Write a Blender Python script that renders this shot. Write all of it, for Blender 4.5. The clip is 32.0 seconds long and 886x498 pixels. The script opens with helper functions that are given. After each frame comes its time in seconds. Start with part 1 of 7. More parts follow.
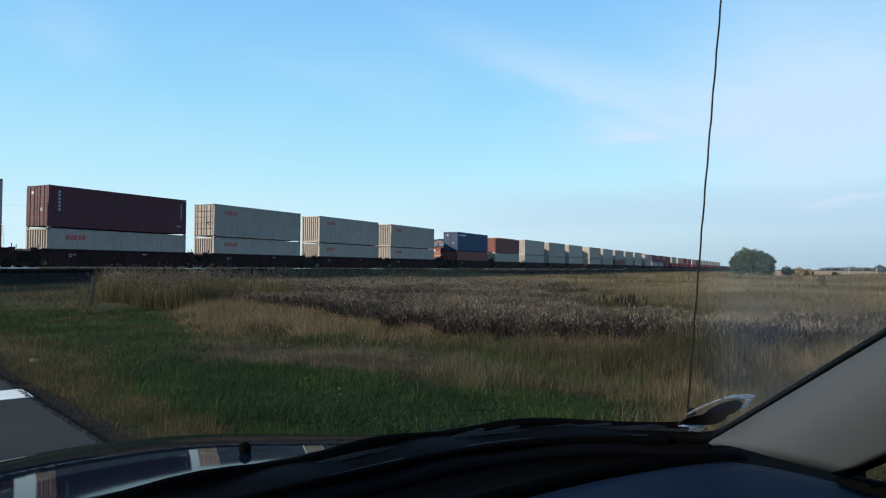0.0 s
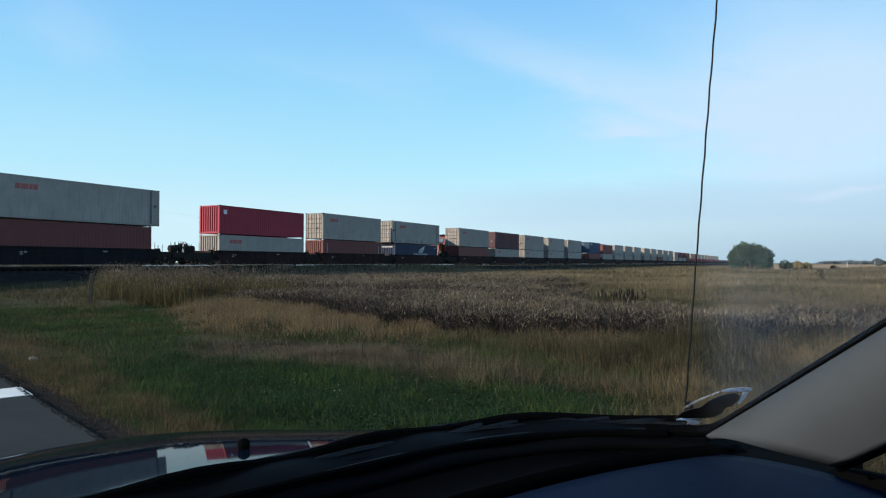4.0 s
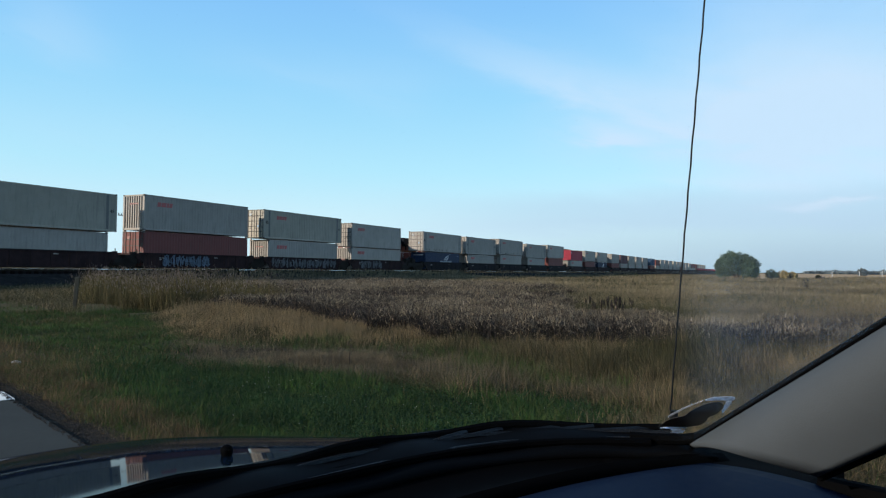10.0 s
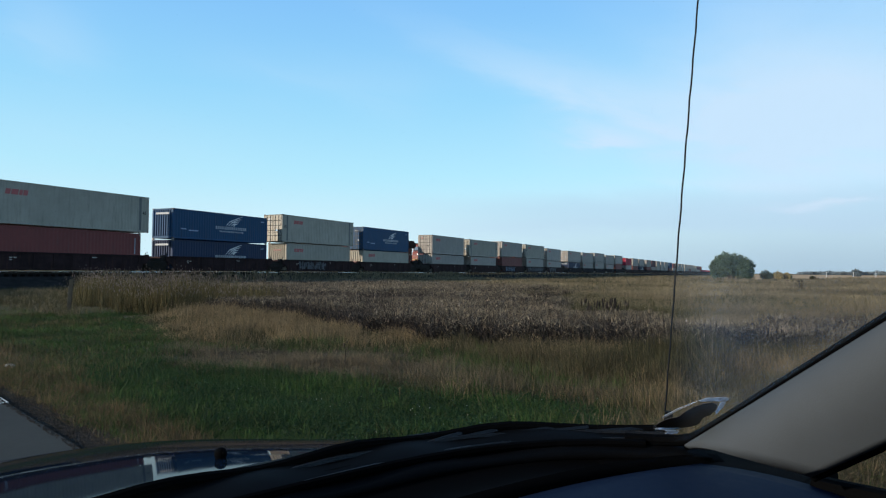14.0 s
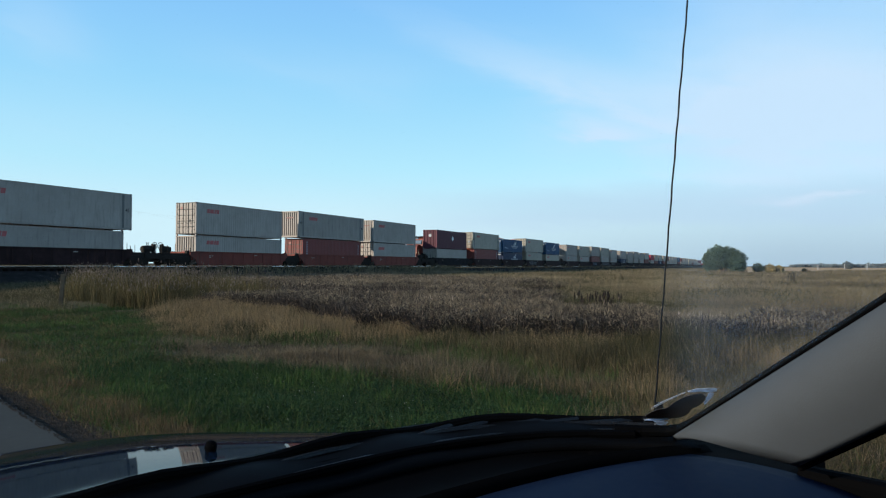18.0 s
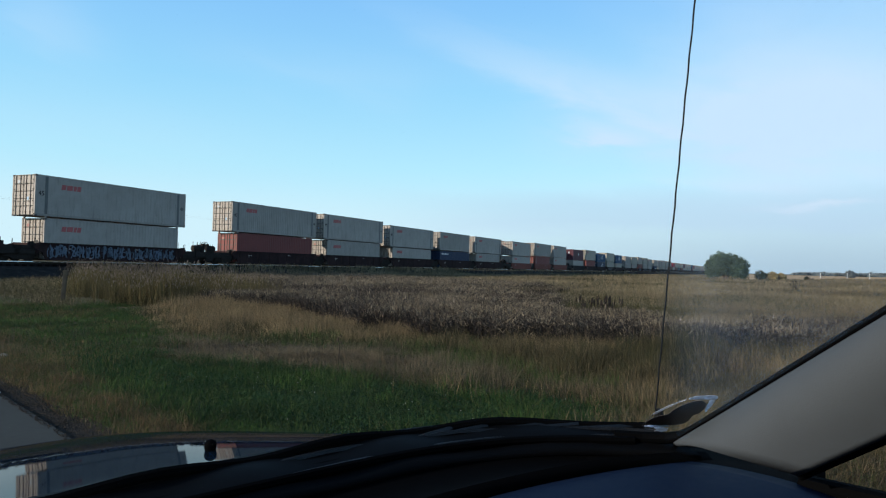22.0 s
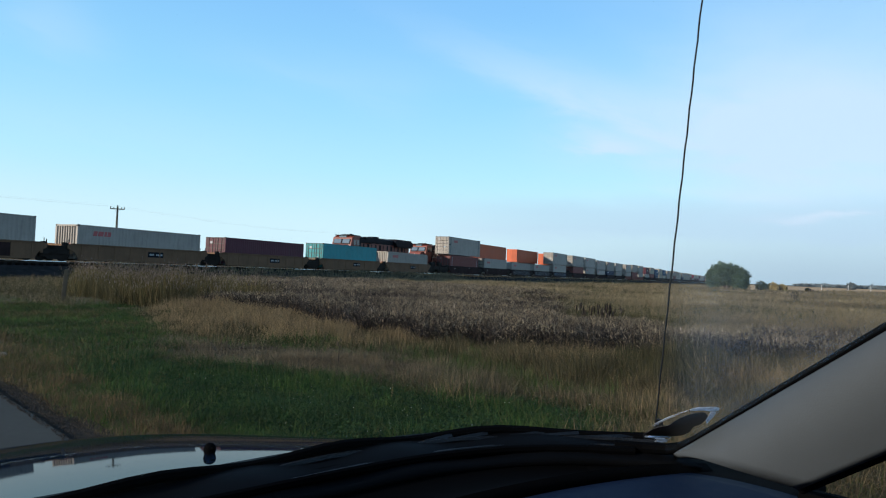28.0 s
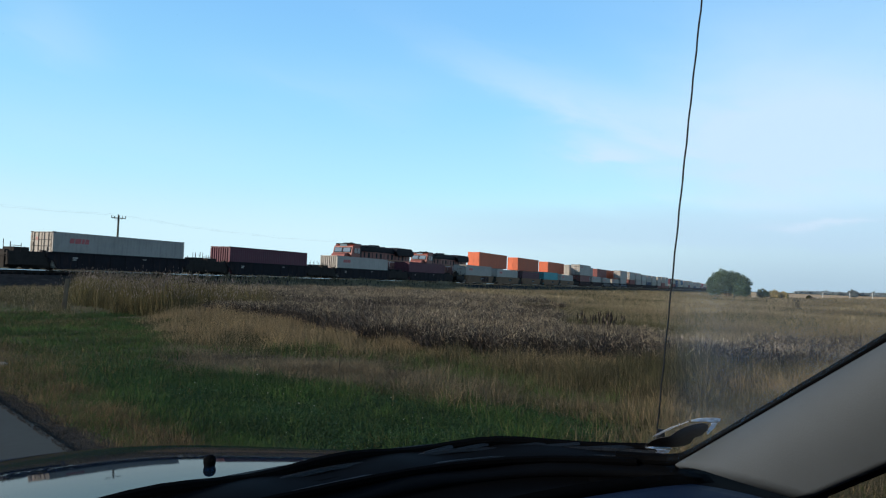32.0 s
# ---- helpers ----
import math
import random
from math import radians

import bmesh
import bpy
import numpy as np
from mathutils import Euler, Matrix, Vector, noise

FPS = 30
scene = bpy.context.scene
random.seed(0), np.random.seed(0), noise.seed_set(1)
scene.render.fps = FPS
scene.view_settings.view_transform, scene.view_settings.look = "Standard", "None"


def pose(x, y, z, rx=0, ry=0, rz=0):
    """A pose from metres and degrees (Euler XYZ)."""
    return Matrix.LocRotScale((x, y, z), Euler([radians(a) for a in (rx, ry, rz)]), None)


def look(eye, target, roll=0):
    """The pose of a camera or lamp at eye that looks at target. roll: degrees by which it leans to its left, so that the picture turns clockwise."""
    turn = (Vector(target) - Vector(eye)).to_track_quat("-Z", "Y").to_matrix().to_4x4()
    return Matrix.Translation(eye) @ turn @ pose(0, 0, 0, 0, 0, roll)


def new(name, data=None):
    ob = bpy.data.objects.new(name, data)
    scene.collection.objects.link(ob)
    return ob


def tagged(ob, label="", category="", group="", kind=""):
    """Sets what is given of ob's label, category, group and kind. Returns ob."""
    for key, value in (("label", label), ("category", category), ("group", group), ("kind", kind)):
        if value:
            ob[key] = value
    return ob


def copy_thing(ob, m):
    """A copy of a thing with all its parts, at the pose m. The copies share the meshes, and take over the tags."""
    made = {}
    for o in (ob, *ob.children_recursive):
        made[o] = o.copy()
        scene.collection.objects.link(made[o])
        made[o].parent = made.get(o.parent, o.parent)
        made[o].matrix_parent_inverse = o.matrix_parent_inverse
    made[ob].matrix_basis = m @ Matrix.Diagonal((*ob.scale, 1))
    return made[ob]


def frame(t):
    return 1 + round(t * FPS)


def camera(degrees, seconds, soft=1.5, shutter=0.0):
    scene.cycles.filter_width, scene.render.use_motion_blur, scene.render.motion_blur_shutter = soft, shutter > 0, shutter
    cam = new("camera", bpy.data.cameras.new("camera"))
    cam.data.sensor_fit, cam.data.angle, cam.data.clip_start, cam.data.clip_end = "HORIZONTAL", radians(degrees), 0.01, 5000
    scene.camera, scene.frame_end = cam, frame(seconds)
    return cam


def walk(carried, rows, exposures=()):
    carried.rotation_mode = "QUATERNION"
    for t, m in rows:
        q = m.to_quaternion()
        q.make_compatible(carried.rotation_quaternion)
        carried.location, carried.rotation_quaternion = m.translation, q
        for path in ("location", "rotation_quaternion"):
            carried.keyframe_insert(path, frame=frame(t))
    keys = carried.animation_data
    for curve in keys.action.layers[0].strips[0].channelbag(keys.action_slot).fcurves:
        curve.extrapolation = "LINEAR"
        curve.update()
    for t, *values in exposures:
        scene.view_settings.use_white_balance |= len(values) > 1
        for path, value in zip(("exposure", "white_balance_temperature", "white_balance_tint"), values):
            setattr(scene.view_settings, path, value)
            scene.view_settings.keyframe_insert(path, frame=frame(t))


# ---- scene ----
# ---------- camera and its walk ----------
LENS = 65.85
EYE = 1.30
cam = camera(LENS, 32.0, soft=1.2, shutter=0.0)
walk(cam, [
    (0.0, pose(0.000, 0.000, 1.300, 91.50, -0.42, 0.00)),
    (0.5, pose(-0.001, -0.000, 1.300, 91.50, -0.42, -0.02)),
    (1.0, pose(-0.000, 0.000, 1.300, 91.57, -0.41, 0.11)),
    (1.5, pose(0.001, 0.000, 1.299, 91.51, -0.36, 0.15)),
    (2.0, pose(0.000, 0.000, 1.300, 91.43, -0.25, 0.15)),
    (2.5, pose(0.002, 0.000, 1.299, 91.27, -0.37, -0.01)),
    (3.0, pose(0.002, 0.000, 1.299, 91.27, -0.25, -0.00)),
    (3.5, pose(0.002, 0.000, 1.299, 91.17, -0.13, -0.02)),
    (5.5, pose(0.005, -0.000, 1.300, 91.12, -0.29, -0.63)),
    (6.0, pose(0.006, -0.000, 1.300, 91.50, -0.41, -0.79)),
    (6.5, pose(0.005, -0.000, 1.301, 91.52, -0.50, -0.69)),
    (7.0, pose(0.005, -0.000, 1.300, 91.62, -0.48, -0.79)),
    (7.5, pose(0.006, -0.000, 1.301, 91.79, -0.56, -0.90)),
    (8.0, pose(0.006, -0.000, 1.300, 91.68, -0.59, -0.91)),
    (8.5, pose(0.006, -0.000, 1.299, 91.59, -0.58, -0.99)),
    (9.0, pose(0.006, -0.000, 1.300, 91.56, -0.59, -1.02)),
    (9.5, pose(0.006, -0.000, 1.300, 91.62, -0.62, -1.09)),
    (10.0, pose(0.006, -0.000, 1.300, 91.68, -0.59, -1.06)),
    (10.5, pose(0.006, -0.000, 1.300, 91.79, -0.48, -0.96)),
    (11.0, pose(0.007, -0.000, 1.300, 91.59, -0.36, -0.96)),
    (11.5, pose(0.007, -0.000, 1.301, 91.78, -0.46, -1.10)),
    (12.0, pose(0.007, -0.000, 1.301, 91.77, -0.42, -1.15)),
    (12.5, pose(0.008, -0.000, 1.301, 91.74, -0.59, -1.26)),
    (13.0, pose(0.007, -0.000, 1.300, 91.64, -0.60, -1.37)),
    (13.5, pose(0.008, -0.000, 1.300, 91.66, -0.45, -1.38)),
    (14.0, pose(0.008, -0.000, 1.300, 91.83, -0.45, -1.43)),
    (14.5, pose(0.008, -0.000, 1.300, 91.84, -0.44, -1.40)),
    (16.5, pose(0.010, -0.000, 1.301, 91.81, -0.52, -1.73)),
    (17.0, pose(0.014, -0.000, 1.296, 91.09, 0.06, -2.03)),
    (17.5, pose(0.013, -0.000, 1.297, 91.17, -0.11, -2.03)),
    (18.0, pose(0.014, -0.000, 1.298, 91.30, -0.29, -1.96)),
    (18.5, pose(0.013, -0.000, 1.299, 91.57, -0.52, -1.85)),
    (19.0, pose(0.013, -0.000, 1.300, 91.61, -0.59, -1.69)),
    (19.5, pose(0.012, -0.000, 1.301, 91.68, -0.61, -1.61)),
    (20.0, pose(0.012, -0.000, 1.299, 91.53, -0.41, -1.47)),
    (20.5, pose(0.012, -0.000, 1.299, 91.57, -0.67, -1.51)),
    (21.0, pose(0.012, -0.000, 1.300, 91.53, -0.69, -1.53)),
    (21.5, pose(0.012, -0.000, 1.299, 91.56, -0.91, -1.64)),
    (22.0, pose(0.013, -0.000, 1.299, 91.47, -1.25, -1.80)),
    (22.5, pose(0.012, -0.000, 1.298, 91.31, -1.34, -1.62)),
    (23.0, pose(0.013, -0.000, 1.299, 91.34, -1.48, -1.77)),
    (23.5, pose(0.012, -0.000, 1.299, 91.46, -1.69, -1.61)),
    (24.0, pose(0.012, -0.000, 1.299, 91.60, -1.83, -1.67)),
    (24.5, pose(0.012, -0.000, 1.300, 91.80, -1.74, -1.64)),
    (25.0, pose(0.012, -0.000, 1.300, 91.90, -1.85, -1.64)),
    (25.5, pose(0.012, -0.000, 1.301, 91.98, -1.85, -1.62)),
    (27.5, pose(0.011, -0.000, 1.300, 91.88, -2.11, -1.65)),
    (28.0, pose(0.010, -0.000, 1.301, 91.93, -2.16, -1.74)),
    (28.5, pose(0.011, -0.000, 1.301, 92.14, -2.16, -1.69)),
    (29.0, pose(0.011, -0.000, 1.302, 92.08, -2.16, -1.72)),
    (29.5, pose(0.011, -0.000, 1.302, 92.27, -2.31, -1.75)),
    (30.0, pose(0.012, -0.000, 1.303, 92.34, -2.31, -1.81)),
    (30.5, pose(0.011, -0.000, 1.302, 92.30, -2.42, -1.89)),
    (31.0, pose(0.012, -0.000, 1.302, 92.24, -2.38, -1.80)),
    (31.5, pose(0.011, -0.000, 1.302, 92.08, -2.21, -1.86)),
    (32.0, pose(0.011, -0.001, 1.305, 92.62, -2.03, -1.67)),
], exposures=[(0.0, 0.0), (20.0, 0.0), (24.0, 0.03), (32.0, 0.05)])

# ---------- plan ----------
# The track runs along U; N points from the road's car across the track.
HEAD = radians(26.38)
U = Vector((math.sin(HEAD), math.cos(HEAD), 0))
N = Vector((-math.cos(HEAD), math.sin(HEAD), 0))
TURN = math.degrees(math.atan2(U.y, U.x))
RAIL = EYE - 0.258          # top of rail
NEAR = 45.36 + 1.22         # track centre, metres from the camera's foot
FAR = NEAR + 4.3            # the second track
# the road's right edge
EDGE = Vector((-2.47, 5.22, 0))
ROAD_DIR = Vector((-0.674, 0.739, 0))
ROAD_RIGHT = Vector((0.739, 0.674, 0))


def on_track(s, off, z=RAIL, flip=False):
    p = N * off + U * s
    return pose(p.x, p.y, z, 0, 0, TURN + (180 if flip else 0))


def gone(t):
    """Metres that the train has run since the start; it gains speed slowly."""
    return 20.6 * t + 0.0275 * t * t


# ---------- world and sun ----------
SUN_EL = radians(17)
SUN_DIR = (-U * 0.80 + N * 0.60).normalized()
world = bpy.data.worlds.new("sky")
scene.world = world
world.use_nodes = True
nt = world.node_tree
nt.nodes.clear()


def node(tree, kind, **kw):
    nd = tree.nodes.new(kind)
    for k, v in kw.items():
        if k == "inputs":
            for a, b in v.items():
                nd.inputs[a].default_value = b
        elif k == "op":
            nd.operation = v
    return nd


def link(tree, a, b):
    tree.links.new(a, b)


def ramp(tree, fac, stops):
    nd = tree.nodes.new("ShaderNodeValToRGB")
    el = nd.color_ramp.elements
    while len(el) < len(stops):
        el.new(0.5)
    for e, (p, c) in zip(el, stops):
        e.position, e.color = p, (*c, 1) if len(c) == 3 else c
    link(tree, fac, nd.inputs[0])
    return nd.outputs[0]


def mix(tree, fac, a, b, mode="MIX"):
    nd = tree.nodes.new("ShaderNodeMix")
    nd.data_type, nd.blend_type = "RGBA", mode
    for sock, v in ((nd.inputs[0], fac), (nd.inputs[6], a), (nd.inputs[7], b)):
        if hasattr(v, "is_linked"):
            link(tree, v, sock)
        else:
            sock.default_value = (*v, 1) if isinstance(v, tuple) and len(v) == 3 else v
    return nd.outputs[2]


sky = nt.nodes.new("ShaderNodeTexSky")
sky.sky_type, sky.sun_disc = "NISHITA", False
sky.sun_elevation, sky.sun_rotation = SUN_EL, math.atan2(SUN_DIR.x, SUN_DIR.y)
sky.air_density, sky.dust_density, sky.ozone_density = 1.0, 0.6, 1.6
geo = nt.nodes.new("ShaderNodeTexCoord")
sep = nt.nodes.new("ShaderNodeSeparateXYZ")
link(nt, geo.outputs["Generated"], sep.inputs[0])


def calc(op, a, b=None, c=None):
    nd = nt.nodes.new("ShaderNodeMath")
    nd.operation = op
    for k, v in enumerate((a, b, c)):
        if v is None:
            continue
        if hasattr(v, "is_linked"):
            link(nt, v, nd.inputs[k])
        else:
            nd.inputs[k].default_value = v
    return nd.outputs[0]


def fade(v, lo, hi, to0=0.0, to1=1.0):
    nd = node(nt, "ShaderNodeMapRange", inputs={"From Min": lo, "From Max": hi, "To Min": to0, "To Max": to1})
    nd.interpolation_type = "SMOOTHSTEP"
    link(nt, v, nd.inputs[0])
    return nd.outputs[0]


def cloud_noise(su, sv, du, detail, rough):
    """Cloud texture in bearing and height over the horizon."""
    cb = nt.nodes.new("ShaderNodeCombineXYZ")
    link(nt, calc("MULTIPLY_ADD", bearing, su, du), cb.inputs[0])
    link(nt, calc("MULTIPLY_ADD", rise, sv, calc("MULTIPLY", bearing, su * 0.45)), cb.inputs[1])
    nz = node(nt, "ShaderNodeTexNoise", inputs={"Scale": 1.0, "Detail": detail, "Roughness": rough, "Distortion": 0.5})
    link(nt, cb.outputs[0], nz.inputs["Vector"])
    return nz.outputs[0]


bearing = calc("ARCTAN2", sep.outputs["X"], sep.outputs["Y"])
rise = sep.outputs["Z"]
# warped bearing and height, so that the clouds have ragged edges
big = cloud_noise(3.2, 7.0, 3.1, 5.0, 0.5)
fine = cloud_noise(7.0, 26.0, 8.3, 4.0, 0.55)
wb = calc("MULTIPLY_ADD", calc("SUBTRACT", big, 0.5), 0.24, calc("MULTIPLY_ADD", calc("SUBTRACT", fine, 0.5), 0.06, bearing))
wr = calc("MULTIPLY_ADD", calc("SUBTRACT", fine, 0.5), 0.05, calc("MULTIPLY_ADD", calc("SUBTRACT", big, 0.5), -0.05, rise))


def puff(b0, r0, b_size, r_size, amount, tilt=0.0):
    """A soft patch of thin cloud at a bearing and height; tilt: how much it sinks towards the right."""
    db = calc("SUBTRACT", wb, b0)
    dr = calc("ADD", calc("SUBTRACT", wr, r0), calc("MULTIPLY", db, tilt))
    e = calc("ADD", calc("POWER", calc("ABSOLUTE", calc("DIVIDE", db, b_size)), 2.0), calc("POWER", calc("ABSOLUTE", calc("DIVIDE", dr, r_size)), 2.0))
    return calc("MULTIPLY", calc("EXPONENT", calc("MULTIPLY", e, -1.0)), amount)


# a broad thin veil towards the east, its edge slanting down; small wisps; a low grey bank; haze along the horizon
veil = calc("MULTIPLY", fade(wb, 0.12, 0.55, 0.0, 0.34), fade(wr, 0.46, 0.26, 0.40, 1.0))
for b0, r0, bs, rs, amount, tilt in ((0.47, 0.205, 0.20, 0.080, 0.80, 0.10), (0.20, 0.265, 0.17, 0.030, 0.36, 0.34), (0.262, 0.186, 0.050, 0.013, 0.60, 0.15),
                                     (0.66, 0.17, 0.16, 0.09, 0.30, 0.0), (-0.13, 0.265, 0.16, 0.035, 0.15, 0.0), (-0.52, 0.285, 0.07, 0.045, 0.22, 0.1),
                                     (-0.44, 0.17, 0.20, 0.04, 0.10, 0.0), (0.14, 0.058, 0.16, 0.010, 0.30, 0.0)):
    veil = calc("ADD", veil, puff(b0, r0, bs, rs, amount, tilt))
veil = calc("MULTIPLY", veil, fade(fine, 0.30, 0.70, 0.80, 1.15))
veil = calc("MINIMUM", calc("MULTIPLY", veil, fade(rise, 0.85, 0.40, 0.15, 1.0)), 0.90)
low = calc("ADD", rise, calc("MULTIPLY", calc("SUBTRACT", fine, 0.5), 0.03))
bank = calc("MULTIPLY", calc("MULTIPLY", fade(low, 0.045, 0.068), fade(low, 0.125, 0.088)), fade(bearing, -0.15, 0.25, 0.0, 0.50))
haze = fade(rise, 0.13, -0.02, 0.0, 0.90)
wisps = calc("ADD", puff(0.505, 0.094, 0.055, 0.0045, 0.45, 0.02), puff(0.40, 0.125, 0.10, 0.006, 0.16, 0.05))
# hazy autumn air: paler and less deep with height than clean air
tint = mix(nt, 1.0, sky.outputs[0], (1.30, 1.75, 1.80), "MULTIPLY")
stops = [(0.0, (6.4, 8.7, 9.9)), (0.12, (6.3, 8.8, 10.1)), (0.28, (4.7, 8.4, 10.2)), (0.50, (3.2, 7.1, 10.2)), (0.72, (2.5, 5.9, 10.1)), (1.0, (2.1, 5.0, 9.6))]
air = ramp(nt, calc("MULTIPLY", rise, 2.0), stops)
tint = mix(nt, fade(rise, 0.80, 0.42, 0.25, 0.88), tint, air)
skyc = mix(nt, veil, tint, (6.1, 8.0, 10.0))
skyc = mix(nt, haze, skyc, mix(nt, fade(bearing, -0.20, 0.55), (6.4, 8.8, 9.9), (3.9, 5.4, 6.7)))
skyc = mix(nt, bank, skyc, (4.7, 6.6, 8.5))
skyc = mix(nt, wisps, skyc, (7.2, 8.3, 9.9))
bg = node(nt, "ShaderNodeBackground", inputs={"Strength": 0.10})
link(nt, skyc, bg.inputs[0])
wo = nt.nodes.new("ShaderNodeOutputWorld")
link(nt, bg.outputs[0], wo.inputs[0])

sun = new("sun", bpy.data.lights.new("sun", "SUN"))
sun.data.energy, sun.data.angle, sun.data.color = 6.2, radians(0.6), (1.0, 0.89, 0.74)
aim = Vector((SUN_DIR.x * math.cos(SUN_EL), SUN_DIR.y * math.cos(SUN_EL), math.sin(SUN_EL)))
sun.matrix_world = look(aim * 100, (0, 0, 0))

# ---------- materials ----------
def material(name, base, rough=0.7, metal=0.0, var=0.25, scale=3.0, bump=0.15, grime=None, grime_amt=0.0,
             streak=0.0, spec=0.4, obj_var=0.0, coat=0.0, space="Object"):
    m = bpy.data.materials.new(name)
    m.use_nodes = True
    t = m.node_tree
    b = t.nodes["Principled BSDF"]
    tc = t.nodes.new("ShaderNodeTexCoord")
    n1 = node(t, "ShaderNodeTexNoise", inputs={"Scale": scale, "Detail": 6.0, "Roughness": 0.6})
    link(t, tc.outputs[space], n1.inputs["Vector"])
    n2 = node(t, "ShaderNodeTexNoise", inputs={"Scale": scale * 13, "Detail": 3.0})
    link(t, tc.outputs[space], n2.inputs["Vector"])
    lo = tuple(max(0, c * (1 - var)) for c in base)
    hi = tuple(min(1, c * (1 + var)) for c in base)
    col = ramp(t, n1.outputs[0], [(0.3, lo), (0.7, hi)])
    col = mix(t, 0.35, col, mix(t, n2.outputs[0], lo, hi))
    if grime:
        mg = t.nodes.new("ShaderNodeMapping")
        mg.inputs["Scale"].default_value = (2.6, 2.6, 0.35) if streak else (1, 1, 1)
        link(t, tc.outputs[space], mg.inputs["Vector"])
        n3 = node(t, "ShaderNodeTexNoise", inputs={"Scale": 1.3, "Detail": 8.0, "Roughness": 0.68})
        link(t, mg.outputs[0], n3.inputs["Vector"])
        gm = ramp(t, n3.outputs[0], [(0.52, (0, 0, 0)), (0.75, (grime_amt,) * 3)])
        col = mix(t, gm, col, grime)
    if obj_var:
        oi = t.nodes.new("ShaderNodeObjectInfo")
        hv = node(t, "ShaderNodeMapRange", inputs={"To Min": 1 - obj_var, "To Max": 1 + obj_var})
        link(t, oi.outputs["Random"], hv.inputs[0])
        col = mix(t, 1.0, col, hv.outputs[0], "MULTIPLY")
    link(t, col, b.inputs["Base Color"])
    rr = node(t, "ShaderNodeMapRange", inputs={"To Min": max(0.02, rough - 0.1), "To Max": min(1, rough + 0.1)})
    link(t, n1.outputs[0], rr.inputs[0])
    link(t, rr.outputs[0], b.inputs["Roughness"])
    b.inputs["Metallic"].default_value = metal
    b.inputs["Specular IOR Level"].default_value = spec
    if coat:
        b.inputs["Coat Weight"].default_value = coat
        b.inputs["Coat Roughness"].default_value = 0.04
    if bump:
        bp = node(t, "ShaderNodeBump", inputs={"Strength": bump, "Distance": 0.02})
        link(t, n2.outputs[0], bp.inputs["Height"])
        link(t, bp.outputs[0], b.inputs["Normal"])
    return m


def leafy(name, cols, rough=0.8, patch=0.15, through_light=0.25):
    """Grass and leaves: colour varies from blade to blade and in patches."""
    m = bpy.data.materials.new(name)
    m.use_nodes = True
    t = m.node_tree
    b = t.nodes["Principled BSDF"]
    g = t.nodes.new("ShaderNodeNewGeometry")
    k = len(cols)
    col = ramp(t, g.outputs["Random Per Island"], [((i + 0.5) / k, c) for i, c in enumerate(cols)])
    tc = t.nodes.new("ShaderNodeTexCoord")
    for sc, lo_, hi_ in ((patch, 0.55, 1.22), (patch * 5.3, 0.66, 1.24)):
        n1 = node(t, "ShaderNodeTexNoise", inputs={"Scale": sc, "Detail": 4.0})
        link(t, tc.outputs["Object"], n1.inputs["Vector"])
        mr = node(t, "ShaderNodeMapRange", inputs={"From Min": 0.3, "From Max": 0.7, "To Min": lo_, "To Max": hi_})
        link(t, n1.outputs[0], mr.inputs[0])
        col = mix(t, 1.0, col, mr.outputs[0], "MULTIPLY")
    link(t, col, b.inputs["Base Color"])
    b.inputs["Roughness"].default_value = rough
    b.inputs["Specular IOR Level"].default_value = 0.2
    up = t.nodes.new("ShaderNodeVectorMath")
    up.operation = "MULTIPLY_ADD"
    link(t, g.outputs["Normal"], up.inputs[0])
    up.inputs[1].default_value, up.inputs[2].default_value = (0.68, 0.68, 0.68), (0.0, 0.0, 0.32)
    nn = t.nodes.new("ShaderNodeVectorMath")
    nn.operation = "NORMALIZE"
    link(t, up.outputs[0], nn.inputs[0])
    link(t, nn.outputs[0], b.inputs["Normal"])
    if through_light:
        tr = t.nodes.new("ShaderNodeBsdfTranslucent")
        link(t, col, tr.inputs[0])
        ms = node(t, "ShaderNodeMixShader", inputs={0: through_light})
        link(t, b.outputs[0], ms.inputs[1])
        link(t, tr.outputs[0], ms.inputs[2])
        link(t, ms.outputs[0], t.nodes["Material Output"].inputs[0])
    return m


RUST = (0.10, 0.045, 0.025)
SOOT = (0.05, 0.047, 0.045)
PAINT = {}
for key, base, gr in (
        ("grey", (0.286, 0.256, 0.226), SOOT), ("beige", (0.30, 0.27, 0.22), SOOT), ("maroon", (0.078, 0.020, 0.032), SOOT),
        ("red", (0.30, 0.024, 0.046), SOOT), ("brown", (0.145, 0.042, 0.037), SOOT), ("rust_red", (0.150, 0.037, 0.033), SOOT),
        ("navy", (0.008, 0.022, 0.058), SOOT), ("blue", (0.006, 0.047, 0.110), SOOT), ("teal", (0.030, 0.210, 0.230), SOOT),
        ("orange", (0.44, 0.095, 0.040), SOOT)):
    PAINT[key] = material("container_paint_" + key, base, 0.6, 0, 0.20, 0.55, 0.08, gr, 0.45, 1.0, 0.25, 0.12)
COLOUR_WORD = {"grey": "pale grey", "beige": "beige-grey", "maroon": "dark maroon", "red": "red", "brown": "brown-red",
               "rust_red": "rust-red", "navy": "navy blue", "blue": "blue", "teal": "teal", "orange": "orange"}
STEEL = material("bare_steel", (0.30, 0.29, 0.28), 0.45, 0.8, 0.3, 4, 0.1, RUST, 0.7)
RAILTOP = material("polished_rail_steel", (0.58, 0.56, 0.54), 0.24, 1.0, 0.15, 2, 0.03)
